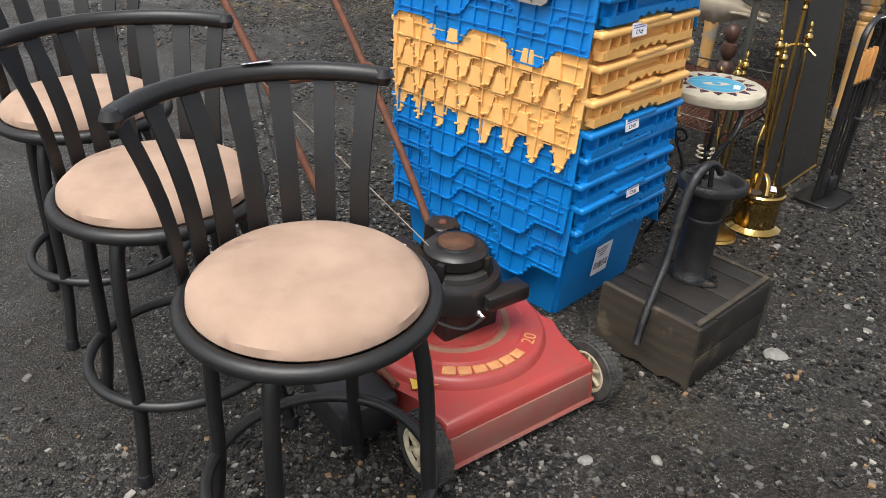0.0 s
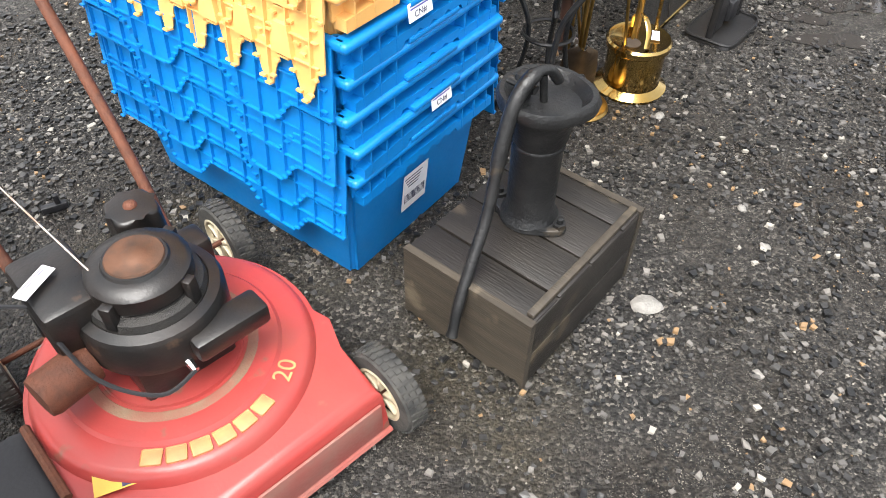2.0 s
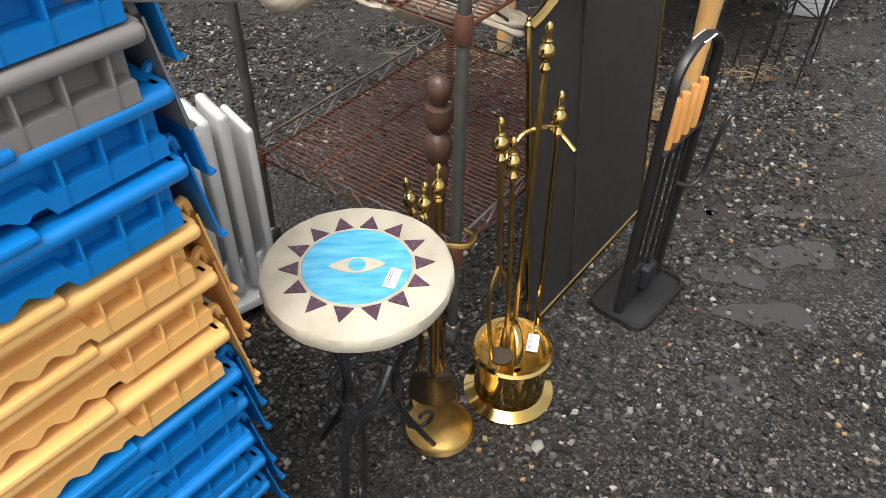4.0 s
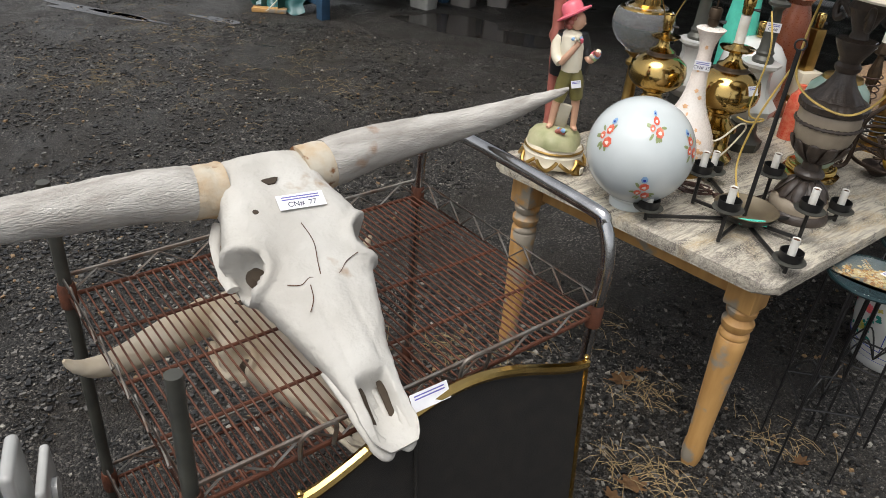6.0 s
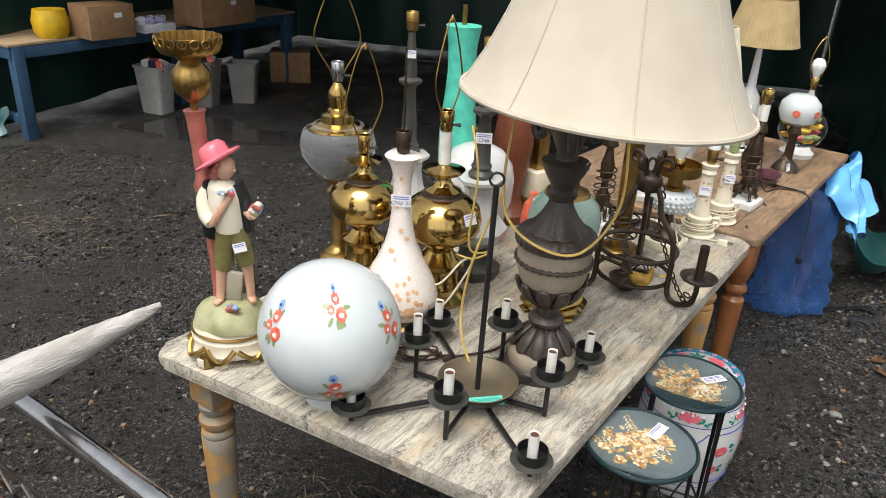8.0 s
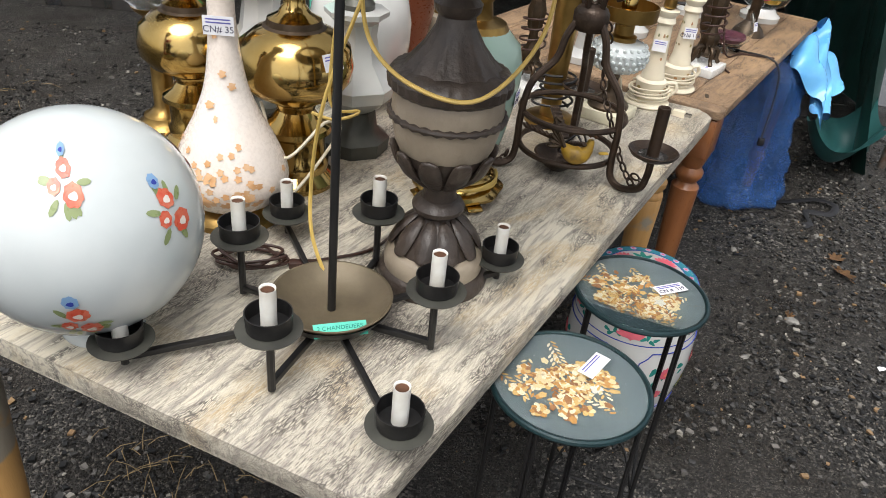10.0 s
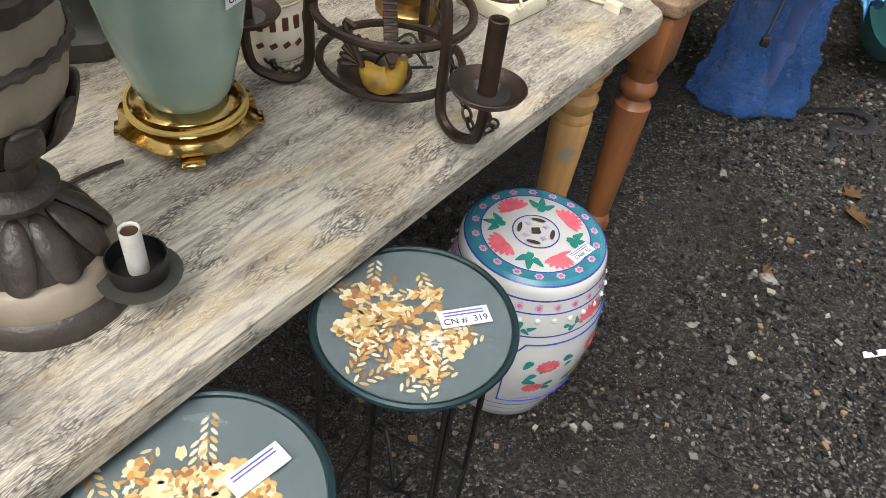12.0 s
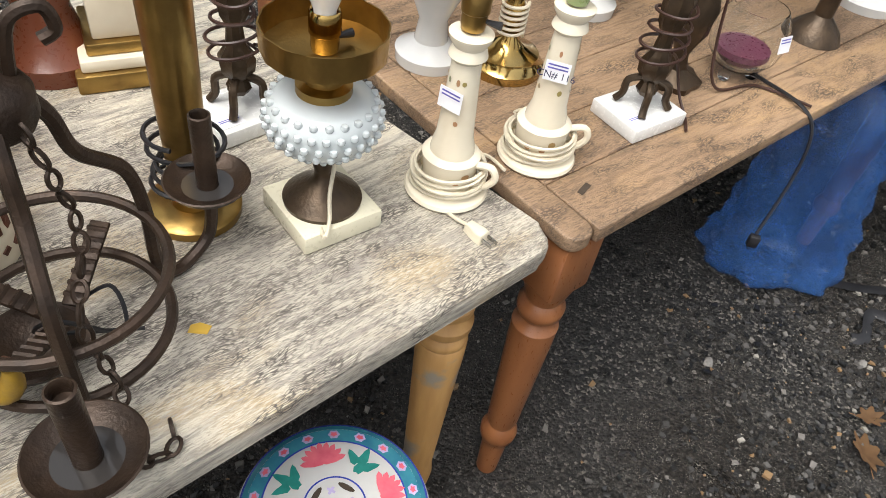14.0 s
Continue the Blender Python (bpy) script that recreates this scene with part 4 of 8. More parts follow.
fs = thing("fireplace_tool_set", "polished brass fireplace tool set in a round brass base", "fireplace tools", 2.482, 4.318, 0, 30)
fs.scale = (1.14, 1.14, 1.08)
part("base", lathe([(.0, 0), (.090, 0), (.092, .008), (.080, .016), (.072, .022), (.071, .118), (.080, .126), (.081, .140), (.076, .146), (.064, .142), (0, .141)], 44), BRASS, fs, "drum-shaped polished brass base with raised rims")
part("base_opening", lathe([(0, .142), (.022, .142), (.022, .1445), (0, .1445)], 20, (-.032, -.01, 0)), CAVITY, fs)
part("base_hoop", tube(spline([(-.02, -.05, .145), (-.01, -.035, .185), (0, 0, .205), (.01, .035, .185), (.02, .05, .145)], 5), .004, 8, flat=2.2), BRASS, fs)
sticker(fs, pose(.038, -.012, .1455, 0, 0, 50), .045, .022)
part("stand_pole", tube([(.03, .045, .14), (.03, .045, .74)], .0065, 10), OLDBRASS, fs)
part("stand_finial", lathe(FIN, 18, (.03, .045, .735)), BRASS, fs)
part("hook_bar", tube(spline([(-.035, .03, .60), (0, .045, .625), (.03, .045, .63), (.06, .04, .625), (.075, .0, .60)], 5), .0045, 8), BRASS, fs)
hearth_tool(fs, "tongs", -.032, -.012, .33, .60, -4, 20, "tongs")
hearth_tool(fs, "poker", -.005, .0, .16, .56, -3, 40, "poker")
hearth_tool(fs, "brush", .060, .005, .15, .62, -2, 10, "poker", BRASS)

f2 = thing("fireplace_tool_set", "tarnished brass fireplace tools on a worn round base", "fireplace tools", 2.325, 4.20, 0, 10)
f2.scale = (1.06, 1.06, 1.0)
part("base", lathe([(0, 0), (.072, 0), (.075, .006), (.070, .014), (.060, .015), (.055, .019), (0, .02)], 40), OLDBRASS, f2, "flat round tarnished brass base with patina")
part("stand_pole", tube([(.0, .07, .02), (.0, .07, .60)], .0065, 10), OLDBRASS, f2)
part("stand_base", lathe([(0, 0), (.055, 0), (.05, .01), (.012, .018), (.008, .03)], 28, (0, .07, 0)), OLDBRASS, f2)
part("hook_bar", tube(spline([(-.06, .02, .46), (-.085, .05, .475), (-.05, .085, .485), (.0, .07, .485), (.05, .06, .485), (.07, .09, .48), (.06, .12, .47)], 6), .006, 8), OLDBRASS, f2, "curled brass hook arm")
hearth_tool(f2, "shovel", -.01, .035, .19, .50, 8, -10, "shovel")
hearth_tool(f2, "poker", -.035, .075, .10, .56, 2, 30, "poker")
hearth_tool(f2, "tongs", .032, .085, .34, .52, -9, 60, "tongs")
for px, py, pz in ((-.03, .04, .50), (.0, .07, .585)):
    part("finial", lathe(FIN, 16, (px, py, pz)), BRASS, f2)

tp = thing("turned_post", "dark brown turned wooden post leaning on the wire cart", "wooden post", 2.30, 4.52, 0, 0)
part("post", lathe([(0, 0), (.02, 0), (.022, .02), (.017, .05), (.018, .40), (.022, .46), (.026, .485), (.018, .50), (.026, .515), (.031, .54), (.026, .565), (.014, .575), (.024, .59), (.031, .61), (.026, .635), (.013, .64), (.022, .655), (.027, .675), (.022, .695), (.01, .705), (0, .706)], 24), TURNED, tp)
part("cord", tube([(.034 * math.cos(a), .034 * math.sin(a), .18 + .003 * a) for a in np.linspace(0, 19, 60)], .004, 6), CABLEW, tp)

# ---- fireplace screen ----
SX, SY, SA = 2.535, 4.50, 55.0
sc = thing("fireplace_screen", "folding fireplace screen with brass frame and black wire mesh", "fireplace screen", SX, SY, 0, SA, tilt=-6)
def screen_top(u, w):
    return .80 + .085 * math.sin(math.pi * u / w) ** 1.5 * (1 if w > .3 else 0) + (.0 if w > .3 else .02 * u / w)
def screen_panel(x0, w, turn, zt):
    n = 20
    p = bmesh.new()
    top = [(w * i / n, screen_top(w * i / n, w)) for i in range(n + 1)]
    pan = part("mesh_panel", prism([(0, .02), (w, .02)] + top[::-1], -.0015, .0015), MESH, sc, "fine black wire mesh panel")
    pan.matrix_basis = pose(x0[0], x0[1], 0, 0, 0, turn) @ Matrix.Rotation(radians(90), 4, "X")
    part("top_frame", tube([(x, z, 0) for x, z in top], .011, 8), BRASS, pan)
    for x in (0, w):
        part("frame_post", tube([(x, .005, 0), (x, screen_top(x, w) + .004, 0)], .0065, 8), BRASS, pan)
        part("frame_finial", lathe([(.006, 0), (.009, .006), (.004, .012), (.006, .018), (0, .024)], 10), BRASS, pan).matrix_basis = pose(x, screen_top(x, w), 0, -90, 0, 0)
    part("bottom_frame", tube([(0, .012, 0), (w, .012, 0)], .007, 8), BRASS, pan)
    return pan
screen_panel((0, 0), .62, 0, .8)
part("fold_strip", tube([(.21, -.004, .03), (.21, -.004, .86)], .004, 6), MESH, sc)
lb = sticker(sc, pose(.24, -.004, .893, 62, 0, 0), .075, .03)

# ---- black companion set with wooden handles ----
bs = thing("fireplace_tool_set", "black steel fireplace tool stand with pale wooden handles", "fireplace tools", 2.832, 4.655, 0, 52)
part("base_tray", prism([((.125 if abs(math.cos(a)) > .01 else 0) * math.copysign(abs(math.cos(a)) ** .35, math.cos(a)), .085 * math.copysign(abs(math.sin(a)) ** .35, math.sin(a))) for a in np.linspace(.01, 6.29, 48, endpoint=False)], 0, .014, None, .97, (0, 0), .004), BLACK, bs, "flat black steel tray base")
part("tray_lip", tube([(.122 * math.copysign(abs(math.cos(a)) ** .35, math.cos(a)), .082 * math.copysign(abs(math.sin(a)) ** .35, math.sin(a)), .016) for a in np.linspace(.01, 6.29, 48, endpoint=False)], .005, 6, True), BLACK, bs)
part("frame", tube(spline([(-.10, 0, .012), (-.10, 0, .30), (-.10, 0, .62), (-.085, 0, .70), (-.03, 0, .735), (.03, 0, .735), (.085, 0, .70), (.10, 0, .62), (.10, 0, .30), (.10, 0, .012)], 6), .0125, 8, flat=.8), BLACK, bs, "black flat steel arch frame")
sticker(bs, pose(.0, 0, .741, 0, 0, 0), .055, .03)
part("cross_bar", box(.19, .03, .004, (0, 0, .50), .001), BLACK, bs)
for k, x in enumerate((-.062, -.022, .022, .062)):
    t = part("tool_rod", tube([(x, .0, .10), (x, .0, .52)], .0055, 8), BLACK, bs)
    part("wooden_handle", lathe([(0, .50), (.011, .50), (.0125, .51), (.0125, .61), (.010, .622), (0, .624)], 18, (x, 0, 0)), WOODH, t, "pale varnished wooden handle")
part("shovel_pan", box(.085, .016, .12, (-.062, .0, .08), .006), BLACK, bs)
part("brush_head", box(.06, .04, .07, (.022, 0, .065), .01), CABLEK, bs)
part("poker_arm", tube(spline([(.062, 0, .34), (.09, -.03, .33), (.12, -.04, .36), (.14, -.045, .46), (.155, -.05, .50), (.18, -.05, .505)], 6), .006, 8), BLACK, bs)

# ---- wire cart ----
CA, CL, CW = 57.0, .86, .62
cart = thing("wire_cart", "old chrome tube utility cart with two rusty wire shelves", "cart", 2.345, 4.455, 0, CA)
def wire_shelf(z, rim, name):
    b = part(name, tube([(0, 0, z), (CL, 0, z), (CL, CW, z), (0, CW, z)], .005, 8, True), RUST, cart, "rusty wire shelf")
    if rim:
        part("rim_wire", tube([(-.004, -.004, z + rim), (CL + .004, -.004, z + rim), (CL + .004, CW + .004, z + rim), (-.004, CW + .004, z + rim)], .0048, 8, True), GALV, b)
    n = int(CL / .0165)
    for i in range(1, n):
        x = CL * i / n
        part("shelf_wire", tube([(x, 0, z + .003), (x, CW, z + .003)], .0021, 5), RUST, b)
    for i in range(1, 4):
        part("cross_wire", tube([(0, CW * i / 4, z - .002), (CL, CW * i / 4, z - .002)], .0038, 6), RUST, b)
    if rim:
        zig = bmesh.new()
        for (ax, ay, bx, by) in ((0, 0, CL, 0), (CL, 0, CL, CW), (0, CW, CL, CW), (0, 0, 0, CW)):
            k = 14
            pts = [(ax + (bx - ax) * i / k, ay + (by - ay) * i / k, z + (rim if i % 2 else 0)) for i in range(k + 1)]
            tube(pts, .0025, 5, bm=zig)
        part("zigzag_wire", zig, GALV, b)
wire_shelf(.83, .045, "upper_shelf")
wire_shelf(.30, .045, "lower_shelf")
for x, y in ((0, 0), (CL, 0), (CL, CW), (0, CW)):
    top = .95 if x else 1.08
    p = part("corner_post", tube([(x, y, .06), (x, y, top)], .0125, 12), CHROME if x else GREYCOL, cart, "worn chrome tube post")
    for z in (.30, .83):
        part("collar", lathe([(.016, z - .025), (.0175, z - .02), (.0175, z + .02), (.015, z + .03)], 14, (x, y, 0)), RUST, p)
    part("caster", lathe([(0, -.012), (.028, -.012), (.03, 0), (.028, .012), (0, .012)], 18), TYRE, p).matrix_basis = pose(x, y, .03, 90, 0, 20)
    part("caster_fork", box(.03, .03, .035, (x, y, .055), .006), GALV, p)
part("push_handle", tube(spline([(CL, 0, .86), (CL + .004, 0, .96), (CL + .01, .03, 1.03), (CL + .01, .09, 1.05), (CL + .01, CW - .09, 1.05), (CL + .01, CW - .03, 1.03), (CL + .004, CW, .96), (CL, CW, .86)], 6), .0150, 14), CHROME, cart, "bent chrome tube push handle")
for x in (.20, .52):
    part("rim_hook", tube(spline([(x - .03, -.006, .83), (x - .03, -.014, .88), (x, -.016, .89), (x + .03, -.014, .88), (x + .03, -.006, .83)], 4), .004, 6), GALV, cart)


# ---- horned skulls ----
def skull(x, y, z, turn, tilt, size, dark, label):
    sk = thing("cattle_skull", label, "skull", x, y, z, turn, "cattle skulls", tilt)
    bone = BONEDARK if dark else BONE
    ms = lambda p: tuple(v * size for v in p)
    bump = lambda v, mid, w: math.exp(-((v - mid) / w) ** 2)
    ease = lambda v, a, c: max(0.0, min(1.0, (v - a) / (c - a))) ** 2 * (3 - 2 * max(0.0, min(1.0, (v - a) / (c - a))))
    # the head: half width, rise of the face, depth below, along its length from the poll to the nose
    sec = [(-.02, .055, .020, .050), (0, .088, .040, .075), (.035, .103, .047, .085), (.085, .104, .050, .085), (.125, .117, .050, .085), (.165, .129, .046, .090), (.205, .133, .040, .095), (.24, .124, .036, .100), (.275, .106, .033, .102), (.32, .090, .029, .098), (.365, .078, .024, .088), (.41, .062, .018, .070), (.45, .053, .010, .050), (.49, .047, .000, .036), (.53, .046, -.012, .026), (.56, .043, -.022, .016), (.585, .026, -.030, .008)]
    line = spline([(d, w, h) for d, w, h, q in sec], 6)
    deep = spline([(d, q, 0) for d, w, h, q in sec], 6)
    b, rings, n = bmesh.new(), [], 84
    for (d, w, h), (_, q, _) in zip(line, deep):
        ring = []
        for i in range(n):
            a = 2 * math.pi * i / n
            c, s = math.cos(a), math.sin(a)
            px = w * math.copysign(abs(c) ** .72, c)
            if s > 0:
                pz = h - (h + .012) * (1 - s ** .55) * (.8 if d < .26 else 1)
            else:
                px *= 1 - .42 * (-s) ** 1.4
                pz = -.012 - q * (-s) ** .9
            u = abs(px)
            if s > 0:
                pz += .006 * bump(u, .0, .028) * ease(d, .24, .30) * (1 - ease(d, .44, .47))
                pz -= .007 * bump(u, .0, .030) * bump(d, .06, .05)
                pz += .007 * bump(u, .085, .03) * bump(d, .16, .05)
                pz -= .040 * (1 - ease(u, .018, .031)) * ease(d, .455, .475) * (1 - ease(d, .552, .575))
                pz -= .0025 * bump(u, .0, .0025) * ease(d, .20, .26) * (1 - ease(d, .44, .46))
                pz -= .0025 * bump(u, .030 - .02 * (d - .27), .003) * ease(d, .265, .28) * (1 - ease(d, .43, .45))
            else:
                pz += .018 * bump(d, .30, .012) * (-s) + .006 * math.sin(d * 160) * (-s) * ease(d, .28, .30) * (1 - ease(d, .42, .44))
            ring.append(b.verts.new((px, -d, pz)))
        rings.append(ring)
    for p, q in zip(rings, rings[1:]):
        for i in range(n):
            b.faces.new((p[i], p[(i + 1) % n], q[(i + 1) % n], q[i]))
    b.faces.new(rings[0]), b.faces.new(rings[-1])
    b.normal_update()
    for vtx in b.verts:
        p = vtx.co.copy()
        vtx.co += vtx.normal * (.0028 * noise.noise(p * 22) + .0014 * noise.noise(p * 70) + .0007 * noise.noise(p * 190))
        # eye sockets hollowed into the sides, each with a raised rim
        for s in (-1, 1):
            k = math.sqrt(((p.y + .214) / .038) ** 2 + ((p.z - .002) / .044) ** 2 + ((p.x - s * .116) / .040) ** 2)
            if k < 1:
                vtx.co -= Vector((s * .046, -.004, .042)) * (1 - k * k) ** .3
            elif k < 1.5:
                vtx.co += vtx.normal * .009 * math.sin((k - 1) / .5 * math.pi)
    bmesh.ops.scale(b, vec=(size, size, size), verts=b.verts)
    for f in b.faces:
        f.smooth = True
    part("skull", b, bone, sk, "", 70)
    for s in (-1, 1):
        part("eye_socket", lathe([(0, -.020 * size), (.016 * size, -.014 * size), (.023 * size, 0), (.016 * size, .014 * size), (0, .020 * size)], 20, ms((s * .082, -.213, -.026))), CAVITY, sk, "dark hollow of the eye socket")
        part("cheek_arch", tube(spline([ms((s * .128, -.215, -.036)), ms((s * .128, -.17, -.046)), ms((s * .120, -.115, -.044)), ms((s * .098, -.075, -.040))], 6), [size * r for r in [.012] * 6 + [.009] * 7 + [.011] * 6], 10, flat=.6), bone, sk)
        part("nose_prong", tube(spline([ms((s * .050, -.415, -.030)), ms((s * .044, -.47, -.026)), ms((s * .038, -.525, -.028)), ms((s * .027, -.565, -.036)), ms((s * .011, -.585, -.044))], 5), [size * r for r in [.012] * 8 + [.0135] * 6 + [.016] * 4 + [.014, .011, .007]], 12, flat=.75), bone, sk)
        part("palate_bar", tube(spline([ms((s * .012, -.44, -.034)), ms((s * .012, -.50, -.038)), ms((s * .010, -.56, -.044))], 5), .006 * size, 8, flat=.5), bone, sk)
        part("nose_cavity", tube(spline([ms((s * .020, -.462, -.020)), ms((s * .022, -.51, -.034)), ms((s * .017, -.55, -.042))], 5), [.004, .007, .009, .009, .009, .009, .008, .008, .007, .005, .003], 8, flat=.4), CAVITY, sk)
        if dark:
            way = [(.075, -.020, .0), (.13, -.020, -.005), (.20, -.02, -.012), (.28, -.03, -.012), (.35, -.045, .005), (.41, -.05, .035), (.44, -.045, .07)]
        else:
            way = [(.080, -.030, .0), (.140, -.026, .006), (.22, -.016, .010), (.34, .0, -.002), (.47, .008, -.006), (.60, .0, .020), (.68, -.016, .058), (.735, -.032, .094)]
        pts = spline([ms((s * p, q, r)) for p, q, r in way], 10)
        k = len(pts)
        rad = [size * (.0455 * (1 - (i / (k - 1)) ** 1.9) + .004) * (1 + .010 * math.sin(i * 1.1) + .006 * math.sin(i * 2.7)) for i in range(k)]
        hb, first = tube(pts[9:], rad[9:], 40), pts[9]
        hb.normal_update()
        for vtx in hb.verts:
            p = vtx.co
            vtx.co += vtx.normal * .0022 * noise.noise(Vector((p.x * 14, p.y * 85, p.z * 85)))
        part("horn", hb, bone if dark else HORN, sk, "ridged grey-white weathered horn")
        cb = tube(pts[:11], [r * (.97 + .006 * (10 - i)) for i, r in enumerate(rad[:11])], 32)
        cb.normal_update()
        for vtx in cb.verts:
            vtx.co += vtx.normal * .003 * noise.noise(vtx.co * 40)
        part("horn_core", cb, bone if dark else OCHRE, sk, "ochre stained bone at the horn root")
    part("bone_hole", prism([(.013 * math.cos(t) * (1 + .35 * math.sin(3 * t)), .009 * math.sin(t) * (1 + .3 * math.cos(2 * t))) for t in np.linspace(0, 6.283, 16, endpoint=False)], 0, .004), CAVITY, sk).matrix_basis = pose(-.008 * size, -.068 * size, .0425 * size)
    part("bone_hole", lathe([(0, 0), (.0065 * size, .001), (.005 * size, .003), (0, .0035)], 10, ms((-.062, -.128, .0465))), CAVITY, sk)
    if not dark:
        for crack in (((.004, .17), (.010, .21), (.0, .25), (-.008, .285)), ((-.008, .285), (-.024, .272), (-.045, .28), (-.066, .272)), ((-.008, .285), (.026, .28), (.05, .262), (.08, .25)), ((-.030, .285), (-.036, .31), (-.05, .33))):
            pts = spline([(p, -q, 0) for p, q in crack], 6)
            top = []
            for p in pts:
                h = next((h0 + (h1 - h0) * (-p.y - d0) / (d1 - d0) for (d0, _, h0, _), (d1, _, h1, _) in zip(sec, sec[1:]) if d0 <= -p.y <= d1), .03)
                w = next((w0 + (w1 - w0) * (-p.y - d0) / (d1 - d0) for (d0, w0, _, _), (d1, w1, _, _) in zip(sec, sec[1:]) if d0 <= -p.y <= d1), .1)
                sn = max(.05, 1 - min(1, abs(p.x) / w) ** 2.78) ** .5
                top.append(ms((p.x, p.y, h - (h + .012) * (1 - sn ** .55) * .9 + .0018)))
            part("suture_crack", tube(top, .0008, 5), RUSTDISC, sk)
        sticker(sk, facing(ms((.022, -.130, .0545)), (0, -.06, 1), (0.10, 1, 0)), .085, .03, "CN#  77")
    return sk


skull(2.172, 4.945, 1.120, 55, 25, .98, False, "bleached white cattle skull with long curved horns on a wire cart")
skull(2.048, 5.008, 0.745, 64, 5, 0.83, True, "yellowed cattle skull with horns hung under the upper cart shelf")


ws = thing("wooden_stool", "reddish-brown wooden stool with splayed turned legs", "stool", 3.76, 4.60, 0, 15)
part("seat", lathe([(0, .42), (.16, .42), (.168, .43), (.165, .448), (.15, .452), (0, .448)], 36), CHERRY, ws)
for k in range(4):
    a = radians(45 + 90 * k)
    part("leg", tube([(.11 * math.cos(a), .11 * math.sin(a), .42), (.16 * math.cos(a), .16 * math.sin(a), .22), (.21 * math.cos(a), .21 * math.sin(a), .004)], [.013, .019, .012], 12), CHERRY, ws)


# ---- tables ----
def rounded(w, d, r, n=5, x0=0.0, y0=0.0):
    pts = []
    for cx, cy, a0 in ((w - r, d - r, 0), (r, d - r, 90), (r, r, 180), (w - r, r, 270)):
        pts += [(x0 + cx + r * math.cos(radians(a0 + 90 * i / n)), y0 + cy + r * math.sin(radians(a0 + 90 * i / n))) for i in range(n + 1)]
    return pts


def slab(outline, z0, z1, r, bm=None):
    b = prism(outline, z0, z1)
    es = [e for e in b.edges if abs(e.verts[0].co.z - e.verts[1].co.z) < 1e-6]
    bmesh.ops.bevel(b, geom=es, offset=r, segments=4, affect="EDGES", profile=0.5)
    for f in b.faces:
        f.smooth = True
    return b


LEG1 = [(.026, 0), (.030, .02), (.034, .06), (.030, .10), (.036, .30), (.042, .46), (.0425, .500), (.040, .503), (.0425, .507), (.041, .518), (.034, .525), (.044, .540), (.045, .555), (.036, .565), (.034, .572), (.042, .583), (.043, .597), (.034, .606), (.036, .612)]
LEG2 = [(.022, 0), (.026, .10), (.026, .12), (.036, .135), (.038, .155), (.032, .172), (.027, .18), (.031, .20), (.040, .46), (.041, .50), (.030, .512), (.028, .518), (.040, .535), (.041, .55), (.030, .565), (.033, .572), (.041, .60), (.044, .612)]


def table(name, label, x, y, turn, L, D, top, leg_mat, leg_prof, H, thick, apron_mat, skew=0.0, inset=.10):
    t = thing(name, label, "table", x, y, 0, turn)
    for lx, ly in ((inset, inset), (L - inset, inset), (inset - skew, D - inset), (L - inset - skew, D - inset)):
        leg = part("leg", lathe(leg_prof, 28, (lx, ly, 0)), leg_mat, t, "turned wooden leg")
        part("leg_block", box(.088, .088, H - thick - .606, (lx, ly, (H - thick + .606) / 2), .008), leg_mat, leg)
    tw = Matrix.Rotation(math.atan2(skew, D), 3, "Z")
    for ax, ay, w, d in ((L / 2, .105, L - .29, .02), (L / 2 - skew, D - .105, L - .29, .02), (.105 - skew / 2, D / 2, .02, D - .29), (L - .105 - skew / 2, D / 2, .02, D - .29)):
        part("apron", box(w, d, .085, (ax, ay, H - thick - .044), .002, turn=tw if d > .1 else None), apron_mat, t)
    return t


T1L, T1D = 1.592, .945
t1 = table("farm_table", "farmhouse table with worn peeling cream top and turned pine legs", 3.209, 5.591, 56.6, T1L, T1D, TOP1, PINE, LEG1, .752, .036, PINE, .11)
part("tabletop", slab([(px - .11 * py / T1D, py) for px, py in rounded(T1L, T1D, .045)], .716, .752, .013), TOP1, t1, "peeling weathered cream painted top")
t2 = table("plank_table", "brown wooden table with worn plank top and turned legs", 4.100, 6.910, 54.2, 1.42, .92, TOP2, CHERRY, LEG2, .758, .03, CHERRY, 0.0, .052)
for k in range(8):
    y0 = .092 * k if k else 0
    part("plank", slab(rounded(1.30, .916 / 8 - .0015, .004, 2, .055, .0 + k * .916 / 8), .730, .758, .003), TOP2, t2)
part("breadboard_end", slab(rounded(.0535, .918, .022, 4, 0, 0), .730, .758, .005), TOP2, t2)
part("breadboard_end", slab(rounded(.054, .918, .022, 4, 1.3565, 0), .730, .758, .005), TOP2, t2)
stain = bmesh.new()
box(.03, .01, .0008, (.10, .075, .7586), bm=stain, turn=Matrix.Rotation(.3, 3, "Z"))
part("burn_mark", stain, CAVITY, t2)
TZ1, TZ2 = .7525, .7585


